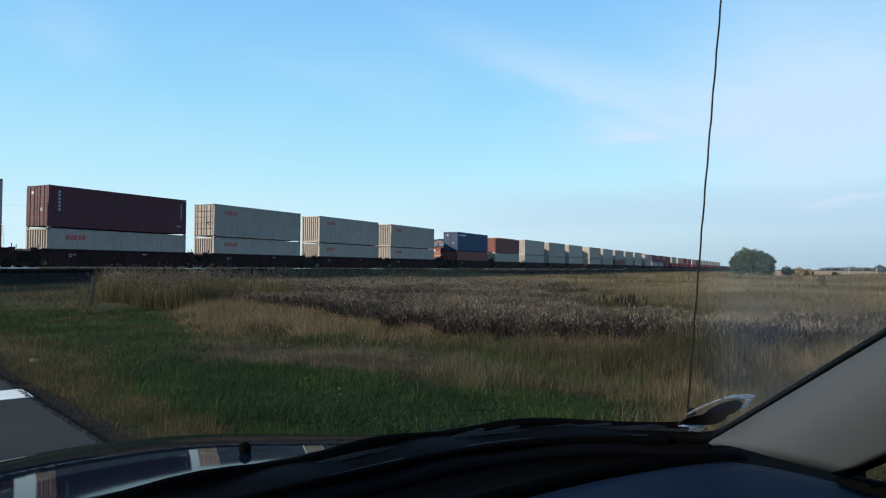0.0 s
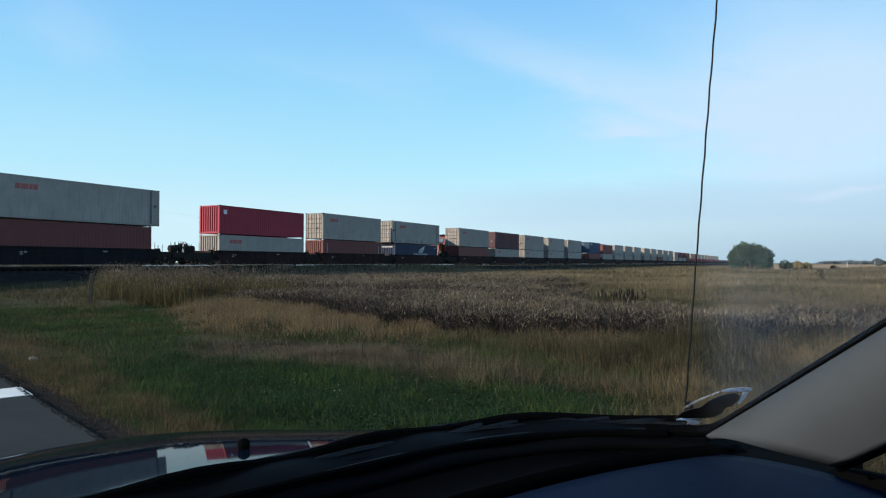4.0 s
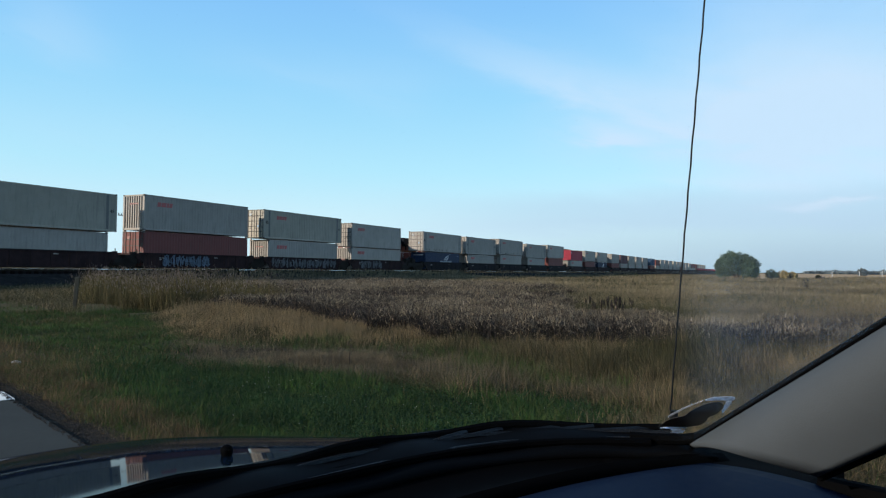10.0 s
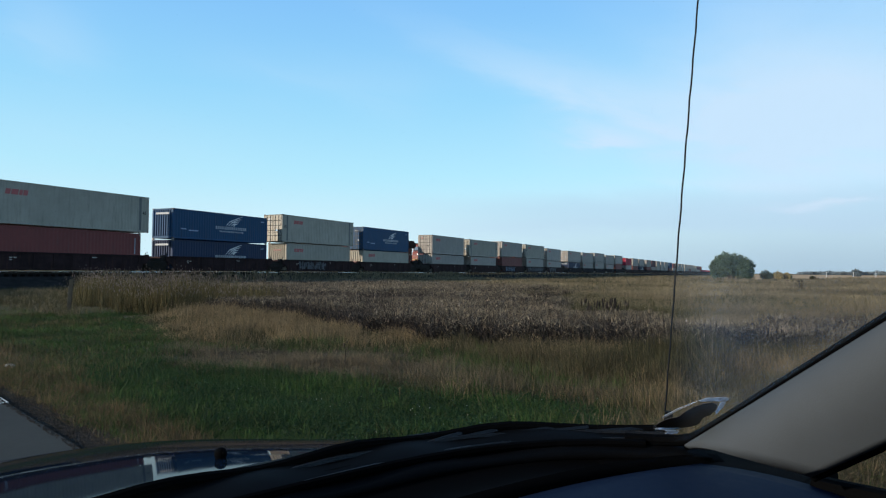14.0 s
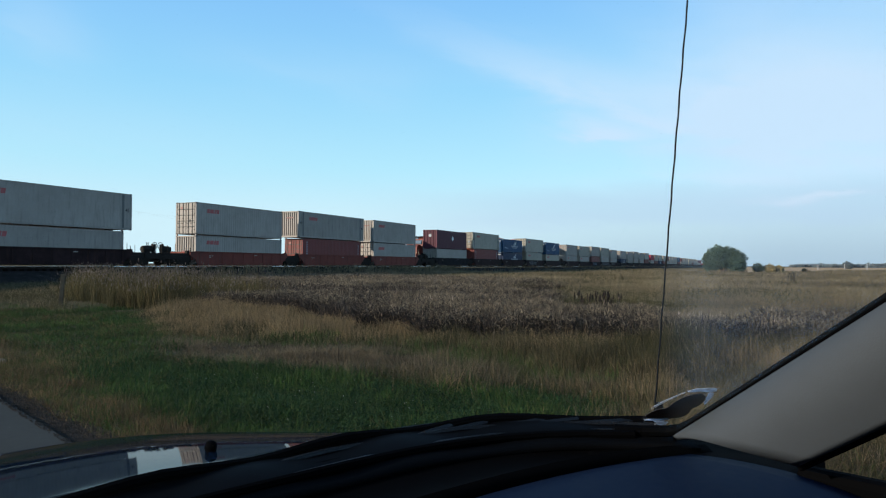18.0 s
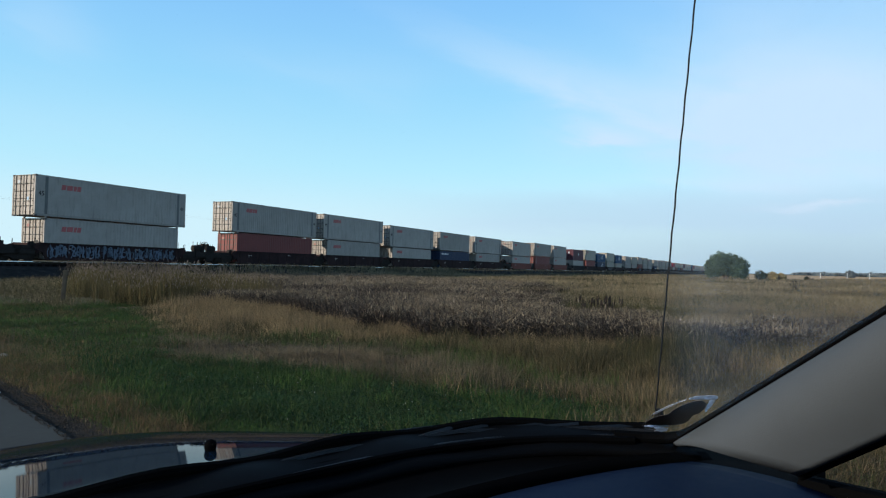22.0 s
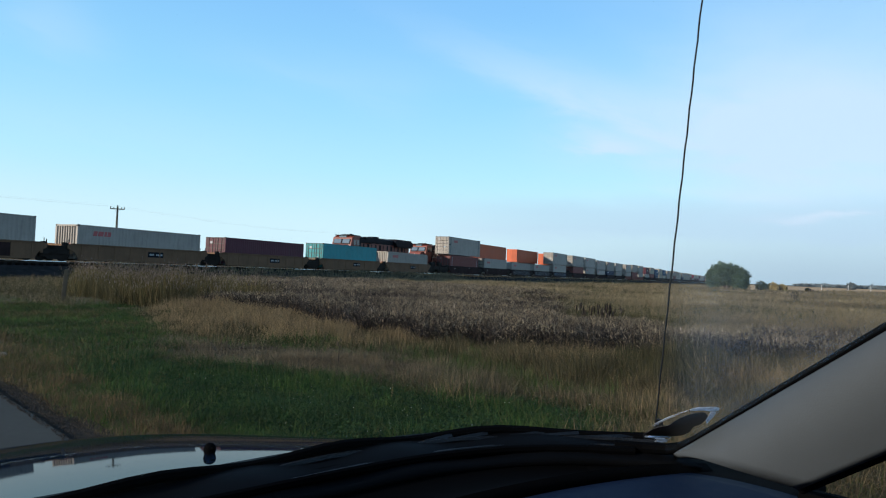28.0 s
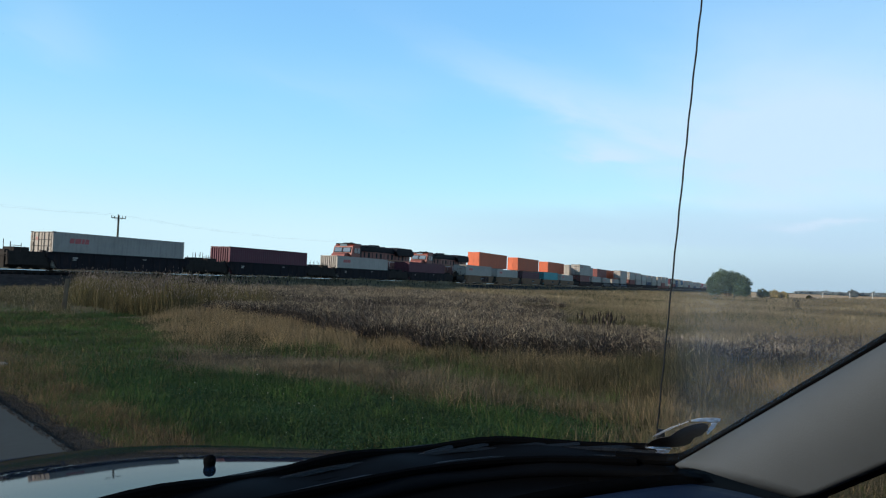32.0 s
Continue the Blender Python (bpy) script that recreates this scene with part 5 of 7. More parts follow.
# The train, front to back: place of the lower container's near end, lower (colour, height, end, mark),
# upper (colour, length, height, end, mark) or none, car colour, ends of the car (r: front, l: back), graffiti.
S_, H_ = H_STD, H_HIGH
TRAIN = [
    (96.5, ("brown", S_, "door", ""), ("blue", L40, H_, "door", "wordbar"), "dark", "r", ""),
    (76.3, ("grey", S_, "corr", "red"), ("grey", L40, H_, "corr", "red"), "dark", "r", ""),
    (61.0, ("grey", S_, "corr", "red"), ("grey", L40, H_, "corr", "red"), "dark", "", ""),
    (45.5, ("grey", S_, "corr", "red"), ("grey", L40, H_, "door", "red"), "dark", "", ""),
    (30.1, ("grey", S_, "corr", "red"), ("maroon", L40, H_, "door", "upright"), "dark", "", ""),
    (14.8, ("brown", S_, "corr", ""), ("grey", L40, H_, "door", "red"), "dark", "l", ""),
    (-5.1, ("navy", S_, "corr", "wing"), ("grey", L45, H_, "door", "red_rust"), "dark", "r", ""),
    (-20.9, ("brown", S_, "corr", "upright"), ("grey", L40, H_, "door", "red"), "dark", "", ""),
    (-36.5, ("grey", S_, "corr", "red"), ("red", L40, S_, "corr", "capital"), "dark", "l", ""),
    (-56.1, ("brown", H_, "corr", ""), ("grey", L45, H_, "door", "red"), "black", "r", ""),
    (-71.4, ("grey", S_, "corr", "red"), ("grey", L45, H_, "door", "red"), "black", "", ""),
    (-87.6, ("grey", H_, "corr", "red"), ("grey", L45, H_, "door", "red_rust"), "black", "", ""),
    (-103.1, ("grey", S_, "corr", "red"), ("grey", L45, H_, "corr", "red"), "black", "", ""),
    (-118.9, ("navy", S_, "corr", "wing"), ("grey", L45, H_, "door", "red_rust"), "black", "l", ""),
    (-138.7, ("grey", S_, "corr", "red"), ("grey", L40, H_, "door", "red"), "dark", "r", "pale-"),
    (-154.0, ("grey", H_, "corr", "red"), ("beige", L45, H_, "door", "red"), "dark", "", "pale+"),
    (-169.3, ("brown", H_, "door", ""), ("grey", L40, H_, "corr", "red"), "dark", "", "bluish-"),
    (-184.8, ("grey", S_, "corr", "red"), ("beige", L45, H_, "door", "red"), "dark", "", ""),
    (-200.2, ("grey", S_, "corr", "red"), ("grey", L40, H_, "door", "red"), "dark", "l", ""),
    (-220.1, ("beige", S_, "corr", "red"), ("blue", L40, H_, "door", "wing"), "dark", "r", ""),
    (-235.4, ("beige", H_, "corr", "red"), ("beige", L45, H_, "door", "red"), "dark", "", "pale-"),
    (-250.8, ("navy", S_, "corr", "wing"), ("blue", L40, S_, "corr", "wing"), "dark", "", ""),
    (-266.3, ("rust_red", H_, "corr", "upright"), ("beige", L45, H_, "door", "red"), "dark", "", ""),
    (-282.1, ("grey", S_, "corr", ""), ("maroon", L40, H_, "corr", "diamond"), "black", "l", ""),
    (-301.8, ("grey", H_, "door", "red"), ("grey", L40, H_, "corr", "red"), "oxide", "r", ""),
    (-317.3, ("rust_red", H_, "door", "upright"), ("grey", L45, H_, "corr", "red"), "oxide", "", ""),
    (-333.2, ("grey", S_, "corr", "red"), ("grey", L40, H_, "door", "red"), "oxide", "l", ""),
    (-353.1, ("grey", S_, "corr", "red"), ("grey", L45, H_, "corr", "red"), "dark", "r", ""),
    (-368.6, ("navy", S_, "corr", "wordbar"), ("grey", L40, H_, "door", "red"), "dark", "", ""),
    (-384.1, ("grey", S_, "corr", "red"), ("grey", L45, H_, "door", "red"), "dark", "", ""),
    (-399.8, ("grey", H_, "door", "red"), ("grey", L45, H_, "door", "red"), "dark", "", ""),
    (-415.0, ("rust_red", H_, "door", ""), ("grey", L45, H_, "door", "red"), "dark", "l", ""),
    (-434.6, ("grey", H_, "door", "red"), ("grey", L45, H_, "door", "red"), "dark", "r", "bluish+"),
    (-450.5, ("grey", S_, "corr", "red"), None, "dark", "", "pale+"),
    (-466.0, ("grey", S_, "corr", "red"), None, "dark", "", "pale+"),
    (-481.4, ("grey", H_, "door", "red"), None, "dark", "", ""),
    (-496.8, ("rust_red", H_, "door", "upright"), ("grey", L45, H_, "door", "red"), "dark", "l", ""),
    (-517.4, ("grey", S_, "corr", "red"), None, "yellow", "r", ""),
    (-532.7, ("teal", H_, "door", ""), None, "yellow", "", ""),
    (-548.6, ("maroon", S_, "door", ""), None, "yellow", "", ""),
    (-564.0, ("grey", S_, "corr", "red"), None, "yellow", "", ""),
    (-579.4, ("grey", H_, "corr", "red"), None, "yellow", "l", ""),
    (-600.5, ("maroon", S_, "corr", "endbars"), None, "black", "rl", ""),
    (-618.9, ("grey", S_, "corr", "red"), None, "black", "rl", ""),
    (-637.1, ("maroon", S_, "corr", "endbars"), None, "black", "rl", ""),
    (-655.0, ("grey", S_, "door", "red"), None, "black", "rl", ""),
]
for idx, (s0, low, up, wc, ends, tags) in enumerate(TRAIN):
    mid = s0 + L40 / 2
    single = ends == "rl"
    car = well_car(wc, "l" in ends, "r" in ends, brake_left="l" in ends, half=6.75 if single else 7.7)
    if tags:
        graffiti(car, -5.8 if tags[-1] == "+" else -4.2, 5.4 if tags[-1] == "+" else 0.6, 0.25, 1.20, tags[:-1], idx)
    if wc == "yellow" and idx in (41,):
        part("patch_panel", boxed(0.8, 4.3, -1.376, -1.366, 0.25, 1.15), WELL["dark"], car, "dark repainted patch")
    MOVING.append((car, mid, 0.0))
    spec = (L40, low[1], low[0], low[2], low[3])
    c = put_container(spec, False, pose(0, 0, 0))
    MOVING.append((c, mid, FLOOR))
    if up:
        c = put_container((up[1], up[2], up[0], up[3], up[4], True), False, pose(0, 0, 0))
        MOVING.append((c, mid, FLOOR + low[1] + GAP))

# the train's front, far down the line
far_car = {}


def far_well(colour):
    if colour in far_car:
        return copy_thing(far_car[colour], pose(0, 0, 0))
    far_car[colour] = well_car(colour, False, False, detail=False)
    return far_car[colour]


AHEAD = [(112.2, "grey", S_, "brown", S_), (127.7, "grey", S_, "grey", H_), (143.1, "grey", S_, "grey", H_), (158.6, "grey", S_, "grey", H_),
         (178.0, "grey", S_, "beige", H_), (193.4, "grey", S_, "grey", H_), (208.8, "brown", S_, "grey", H_), (224.2, "grey", S_, "grey", H_),
         (239.6, "grey", S_, "grey", H_), (259.4, "grey", S_, "grey", S_), (274.8, "grey", S_, "maroon", S_), (290.2, "grey", S_, "maroon", S_),
         (305.6, "brown", S_, "brown", S_)]
s = 325.0
k = 0
while s < 720:
    AHEAD.append((s, "red" if s < 530 else "brown", S_, None, 0))
    k += 1
    s += 19.8 if k % 5 == 0 else 15.4
for s0, lc, lh, uc, uh in AHEAD:
    mid = s0 + L40 / 2
    MOVING.append((far_well("dark" if s0 < 320 else "black"), mid, 0.0))
    MOVING.append((put_container((L40, lh, lc, "corr"), True, pose(0, 0, 0)), mid, FLOOR))
    if uc:
        MOVING.append((put_container((L40, uh, uc, "door", True), True, pose(0, 0, 0)), mid, FLOOR + lh + GAP))

# ---------- the standing train on the second track ----------
def locomotive():
    """A six-axle road locomotive, orange and black, its cab at -x. Origin at the middle, at the rail."""
    c = thing("locomotive", "orange and black six-axle diesel locomotive standing on the far track", "locomotive", "standing locomotives")
    L = 22.3
    hx = L / 2
    part("frame", boxed(-hx + 0.35, hx - 0.35, -1.50, 1.50, 1.25, 1.60, 0.03), ORANGE, c)
    part("fuel_tank", boxed(-3.6, 3.0, -1.40, 1.40, 0.28, 1.24, 0.12), LBLACK, c)
    part("pilot", boxed(-hx + 0.30, -hx + 0.55, -1.45, 1.45, 0.15, 1.28, 0.03), LBLACK, c)
    part("coupler", boxed(-hx - 0.35, -hx + 0.30, -0.16, 0.16, 0.72, 1.02, 0.04), STEEL, c)
    # nose and cab
    pts = [(-hx + 1.05, 1.60), (-hx + 1.05, 2.70), (-hx + 1.30, 3.22), (-hx + 2.20, 3.34), (-hx + 2.20, 1.60)]
    part("nose", prismed(pts, -1.05, 1.05, 0.05), ORANGE, c)
    part("nose_stripe", boxed(-hx + 1.035, -hx + 1.046, -0.95, 0.95, 1.95, 2.15), material("yellow_stripe", (0.26, 0.14, 0.03), 0.6), c, "yellow stripe across the nose")
    pts = [(-hx + 2.20, 1.60), (-hx + 2.20, 3.20), (-hx + 2.55, 4.20), (-hx + 3.1, 4.45), (-hx + 4.75, 4.45), (-hx + 4.75, 1.60)]
    cab = part("cab", prismed(pts, -1.52, 1.52, 0.06), ORANGE, c)
    for y0, y1 in ((-1.22, -0.12), (0.12, 1.22)):
        bm = bmesh.new()
        a = [bm.verts.new(v) for v in ((-hx + 2.270, y0, 3.46), (-hx + 2.270, y1, 3.46), (-hx + 2.445, y1, 3.96), (-hx + 2.445, y0, 3.96))]
        b = [bm.verts.new(v.co + Vector((-0.06, 0, 0.02))) for v in a]
        bm.faces.new(b)
        for i in range(4):
            bm.faces.new((a[i], a[(i + 1) % 4], b[(i + 1) % 4], b[i]))
        bmesh.ops.recalc_face_normals(bm, faces=bm.faces[:])
        part("windshield_pane", bm, GLASS_PALE, cab, "pale cab window mirroring the sky")
    for x0, x1 in ((2.85, 3.45), (3.60, 4.30)):
        part("side_window", boxed(-hx + x0, -hx + x1, -1.545, -1.515, 3.30, 3.95, 0.02), GLASS_DARK, cab)
    part("cab_roof", boxed(-hx + 2.75, -hx + 4.70, -1.46, 1.46, 4.455, 4.54, 0.04), LBLACK, cab, "grimy dark cab roof")
    part("cab_rear_panel", boxed(-hx + 4.35, -hx + 4.74, -1.53, -1.515, 2.0, 4.3), LBLACK, cab, "black panel behind the cab door")
    part("number_board", boxed(-hx + 2.50, -hx + 2.62, -0.55, 0.55, 4.20, 4.40), GLASS_PALE, cab, "pale number board in plain bars")
    part("headlight", tubed((-hx + 0.99, 0, 2.82), (-hx + 1.10, 0, 2.82), 0.14, None, 12), WHITE, c)
    for sy in (-1, 1):
        part("ditch_light", tubed((-hx + 0.25, sy * 0.75, 1.45), (-hx + 0.36, sy * 0.75, 1.45), 0.10, None, 10), WHITE, c)
    for x, y in ((3.2, -0.8), (3.9, 0.5), (4.4, -0.3)):
        part("roof_horn", boxed(-hx + x - 0.14, -hx + x + 0.14, y - 0.12, y + 0.12, 4.53, 4.68, 0.03), LBLACK, c)
    part("air_conditioner", boxed(-hx + 3.2, -hx + 4.4, -0.6, 0.6, 4.53, 4.63, 0.03), LBLACK, c)
    # engine hood
    part("long_hood", boxed(-hx + 4.75, hx - 2.2, -0.95, 0.95, 1.60, 3.745, 0.03), ORANGE, c)
    part("hood_top", boxed(-hx + 4.78, hx - 0.9, -1.0, 1.0, 3.75, 4.42, 0.10), LBLACK, c)
    part("hood_stripe", boxed(-hx + 4.8, hx - 2.3, -0.985, -0.945, 2.78, 2.86), material("hood_stripe_yellow", (0.20, 0.11, 0.03), 0.6), c)
    part("blower_duct", boxed(-hx + 5.0, -hx + 8.6, -1.25, -0.94, 3.70, 4.15, 0.08), LBLACK, c)
    part("exhaust_stack", boxed(-1.3, 0.2, -0.5, 0.5, 4.34, 4.72, 0.06), LBLACK, c)
    part("dynamic_brake", boxed(-4.6, -1.9, -1.20, 1.20, 3.85, 4.52, 0.10), LBLACK, c)
    pts = [(4.2, 3.55), (3.6, 4.10), (3.9, 4.62), (hx - 2.6, 4.62), (hx - 2.1, 4.2), (hx - 2.3, 3.55)]
    part("radiator_wing", prismed(pts, -1.5, 1.5, 0.04), LBLACK, c)
    for k in range(13):
        x = -hx + 5.1 + k * 1.12
        part("hood_vent", boxed(x, x + 0.16 + 0.20 * (k % 3), -0.978, -0.945, 2.95, 3.62, 0.01), LBLACK, c, "sooty black hood vent")
    for k, (x, w_, h_) in enumerate(((-5.4, 0.5, 0.10), (-3.4, 0.9, 0.12), (1.2, 0.7, 0.16), (2.4, 0.5, 0.10), (5.2, 1.2, 0.08), (7.0, 1.0, 0.08))):
        part("roof_hatch", boxed(x, x + w_, -0.55, 0.55, 4.41, 4.42 + h_ + (0.20 if x > 4 else 0.0), 0.03), LBLACK, c)
    for y0, y1 in ((-1.30, -0.04), (0.04, 1.30)):
        bm = bmesh.new()
        for q0, q1, z0, z1 in ((y0, y1, 3.40, 3.47), (y0, y1, 3.95, 4.02), (y0, y0 + 0.07, 3.47, 3.95), (y1 - 0.07, y1, 3.47, 3.95)):
            x_ = -hx + 2.20 + (z0 - 3.20) * 0.35 - 0.075
            prism(bm, [(x_, z0), (x_ + (z1 - z0) * 0.35, z1), (x_ + (z1 - z0) * 0.35 + 0.05, z1), (x_ + 0.05, z0)], q0, q1)
        part("window_frame", bm, LBLACK, cab, "dark frame round the cab window")
    for k in range(6):
        x = -2.4 + k * 1.05
        part("hood_door", boxed(x, x + 0.95, -0.972, -0.945, 1.75, 2.65, 0.01), ORANGE, c)
    for sy in (-1, 1):
        rail = part("handrail", tubed((-hx + 4.8, sy * 1.46, 2.62), (hx - 0.6, sy * 1.46, 2.62), 0.022, None, 6), WHITE, c)
        for k in range(9):
            x = -hx + 5.0 + k * 1.95
            part("stanchion", tubed((x, sy * 1.46, 1.58), (x, sy * 1.46, 2.64), 0.02, None, 6), WHITE, c)
        for x in (-hx + 0.5, -hx + 1.0):
            part("front_rail", tubed((x, sy * 1.4, 1.58), (x, sy * 1.4, 2.65), 0.02, None, 6), WHITE, c)
    for tx in (-6.7, 6.7):
        t = part("truck", boxed(tx - 2.35, tx + 2.35, -1.10, 1.10, 0.45, 0.78, 0.05), GEAR, c)
        for sy in (-1, 1):
            pts = [(tx - 2.6, 0.75), (tx - 2.6, 0.40), (tx - 1.0, 0.28), (tx + 1.0, 0.28), (tx + 2.6, 0.40), (tx + 2.6, 0.75), (tx + 1.4, 1.05), (tx - 1.4, 1.05)]
            part("side_frame", prismed(pts, sy * 1.12 - 0.08, sy * 1.12 + 0.08), GEAR, t)
        for ax in (-1.9, 0, 1.9):
            wheelset(tx + ax, t, 0.06)
    for ob in c.children_recursive:      # the body above the frame, drawn up to its full height
        for v in ob.data.vertices:
            if v.co.z > 1.6:
                v.co.z = 1.6 + (v.co.z - 1.6) * 1.09
    return c


loco = locomotive()
loco.matrix_basis = on_track(75.6 + 11.15, FAR)
copy_thing(loco, on_track(98.1 + 11.5, FAR))
STANDING = [(124.6, "grey", "orange", L53), (148.2, "brown", "orange", L53), (172.8, "grey", "orange", L53), (195.0, "grey", "grey", L40), (209.8, "brown", "grey", L53),
            (233.0, "grey", "brown", L53), (248.0, "grey", "orange", L53), (270.0, "brown", "orange", L53), (292.0, "grey", "grey", L53)]
s = 316.0
while s < 640:
    STANDING.append((s, "grey", random.choice(("grey", "grey", "beige", "brown")), L53))
    s += 21.5
for s0, lc, uc, L in STANDING:
    mid = s0 + L / 2
    w = far_well("dark")
    w.matrix_basis = on_track(mid, FAR)
    w["group"] = "cars of the standing train"
    put_container((L40, H_, lc, "corr"), True, on_track(mid, FAR, RAIL + FLOOR))["group"] = "containers on the standing train"
    put_container((L, H_, uc, "door", True), True, on_track(mid, FAR, RAIL + FLOOR + H_ + GAP))["group"] = "containers on the standing train"

# ---------- the car from which the view is taken ----------
CAR_TURN = 42.2             # the car's heading, left of the first view
car = thing("car", "dark blue car parked on the road, seen from its driver's seat", "car")
car.matrix_basis = pose(0, 0, 0, 0, 0, CAR_TURN)
# in the car's own space: x right, y ahead, z up; the eye is at 0, 0, EYE


def surface(name, fn, nu, nv, mat, thick, label="", parent=None):
    """A smooth sheet with thickness from fn(u, v), both running from 0 to 1."""
    bm = bmesh.new()
    g = [[bm.verts.new(fn(i / nu, j / nv)) for j in range(nv + 1)] for i in range(nu + 1)]
    for i in range(nu):
        for j in range(nv):
            bm.faces.new((g[i][j], g[i + 1][j], g[i + 1][j + 1], g[i][j + 1]))
    bmesh.ops.recalc_face_normals(bm, faces=bm.faces[:])
    r = bmesh.ops.solidify(bm, geom=bm.faces[:], thickness=thick)
    o = part(name, bm, mat, parent or car, label)
    for p in o.data.polygons:
        p.use_smooth = True
    return o


CX = 0.37                   # the car's middle line


def base_line(x):
    """How far ahead the hood's rear edge lies, at x metres right."""
    return 0.83 - 0.243 * min(1.15, abs(x - CX) / 0.70) ** 4


def hood(u, v):
    x = CX + (u * 2 - 1) * 0.71
    y0 = base_line(x) - 0.02
    y1 = 1.90 - 0.16 * abs(u * 2 - 1) ** 2.5
    y = y0 + (y1 - y0) * v
    q = abs(x - CX) / 0.46
    w = (y - 0.83) / 1.05
    w = max(0.0, w)
    drop = 0.272 + 0.098 * w + 0.108 * w ** 3 + (0.010 + 0.11 * w) * q ** 2.6
    return (x, y, EYE - drop)


surface("hood", hood, 48, 48, HOODPAINT, 0.015, "glossy dark blue hood mirroring the sky and train")


def lip(u, v):
    x = CX + (u * 2 - 1) * 0.70
    y = base_line(x) + 0.012 - 0.11 * v
    return (x, y, EYE - 0.262 - 0.030 * v + 0.006 * math.sin(v * math.pi) + 0.004 * math.sin(u * 37) * math.sin(v * math.pi))


surface("cowl_panel", lip, 60, 8, COWL, 0.015, "black plastic cowl below the windshield")


def bent_tube(pts, radius, seg=8):
    """One tube along the points."""
    bm = bmesh.new()
    rings = []
    for i, p in enumerate(pts):
        d = (pts[min(i + 1, len(pts) - 1)] - pts[max(i - 1, 0)]).normalized()
        a = d.orthogonal().normalized() if abs(d.z) > 0.95 else d.cross(Vector((0, 0, 1))).normalized()
        b = d.cross(a)
        rings.append([bm.verts.new(p + (a * math.cos(k * math.tau / seg) + b * math.sin(k * math.tau / seg)) * radius) for k in range(seg)])
    for r0, r1 in zip(rings, rings[1:]):
        for k in range(seg):
            bm.faces.new((r0[k], r0[(k + 1) % seg], r1[(k + 1) % seg], r1[k]))
    bm.faces.new(rings[0][::-1])
    bm.faces.new(rings[-1])
    bmesh.ops.recalc_face_normals(bm, faces=bm.faces[:])
    return bm


FOOT = Vector((1.062, 0.5285, EYE - 0.2677))
AX = Vector((-0.1457, -0.3020, 0.2126))
REAR = Vector((0.973, 0.3117, EYE - 0.2567))
AX2 = Vector((-0.128, -0.359, 0.257))


def along(x, ahead, z):
    """A point by the hood's rear edge, at x metres right."""
    return Vector((x, base_line(x) + ahead, EYE - z))


# the blade lies along the glass; claws hold it on a bow, and the arm runs off below it
wx_run = [1.075 - 0.92 * k / 24 for k in range(25)]
wiper = part("wiper_blade", bent_tube([along(x, -0.008, 0.262 + 0.004 * math.sin(k * 0.9)) for k, x in enumerate(wx_run)], 0.0075), RUBBER, car, "black rubber wiper blade resting on the cowl")
part("wiper_bow", bent_tube([along(x, -0.022, 0.2700 - 0.0015 * math.sin(k * 1.1)) for k, x in enumerate(wx_run[:17])], 0.0050, 6), WIPER, wiper, "worn black steel bow of the wiper")
for k, x in enumerate((1.050, 0.990, 0.945, 0.86, 0.80)):
    part("wiper_claw", tubed(along(x, -0.012, 0.2650), along(x - 0.055 - 0.01 * (k % 2), -0.022, 0.2690), 0.0062, 0.0050, 6), WIPER, wiper)
arm = []
for k in range(16):
    x = 1.045 - 0.78 * k / 15
    arm.append(along(x, -0.044 - 0.022 * k / 15, 0.2770 + 0.003 * k / 15))
part("wiper_arm", bent_tube(arm, 0.0045, 6), WIPER, wiper, "thin worn black wiper arm")


def crease(x):
    return 0.60 - 0.10 * (abs(x - CX) / 0.677) ** 3


def recess(u, v):
    x = CX + (u * 2 - 1) * 0.72
    y0, y1 = base_line(x) - 0.03, crease(x)
    return (x, y0 + (y1 - y0) * v, EYE - 0.290 - 0.028 * math.sin(v * math.pi) ** 0.7 - 0.010 * v)


surface("defroster_panel", recess, 44, 14, RUBBER, 0.02, "black defroster panel at the foot of the glass")


def pad(u, v):
    x = CX + (u * 2 - 1) * 0.68
    y = crease(x) + 0.004 - 0.46 * v
    return (x, y, EYE - 0.300 + 0.006 * math.sin(min(1, v * 5) * math.pi / 2) - 0.16 * max(0, v - 0.25) ** 2)


surface("dashboard", pad, 44, 26, DASHPAD, 0.03, "dark grained dashboard pad, blue sky sheen put into its colour")

part("dash_end", boxed(0.94, 1.20, 0.345, 0.63, EYE - 0.50, EYE - 0.300, 0.012), RUBBER, car, "black end of the dashboard")

# right windshield pillar: inner trim, seals


def pillar_trim(u, v):
    a = FOOT + AX * (u * 2.3 - 0.03) + Vector((-0.006, -0.010, -0.012))
    b = REAR + AX2 * (u * 2.3)
    n_ = Vector((-0.80, -0.20, 0.35))
    return a.lerp(b, v) + n_ * 0.052 * math.sin(v ** 0.85 * math.pi) ** 0.9


surface("pillar_trim", pillar_trim, 36, 18, TRIM, 0.010, "light grey plastic trim of the windshield pillar")
seal_path = [Vector((1.0100, 0.6100, EYE - 0.2716)), Vector((1.0352, 0.5733, EYE - 0.2714)), Vector((1.0500, 0.5390, EYE - 0.2685)), Vector((1.0545, 0.5165, EYE - 0.2625))]
seal_path += [FOOT + Vector((-0.008, -0.009, 0.0)) + AX * (0.10 + k / 12 * 2.2) for k in range(13)]
part("windshield_seal", bent_tube([p_ + Vector((0.0, 0.0, -0.0025)) for p_ in seal_path], 0.0092), RUBBER, car, "black rubber seal round the corner of the glass")
part("door_seal", bent_tube([REAR + Vector((0.012, -0.004, -0.006)) + AX2 * (k / 10 * 2.3 - 0.02) for k in range(11)], 0.006), RUBBER, car, "black weatherstrip round the door opening")
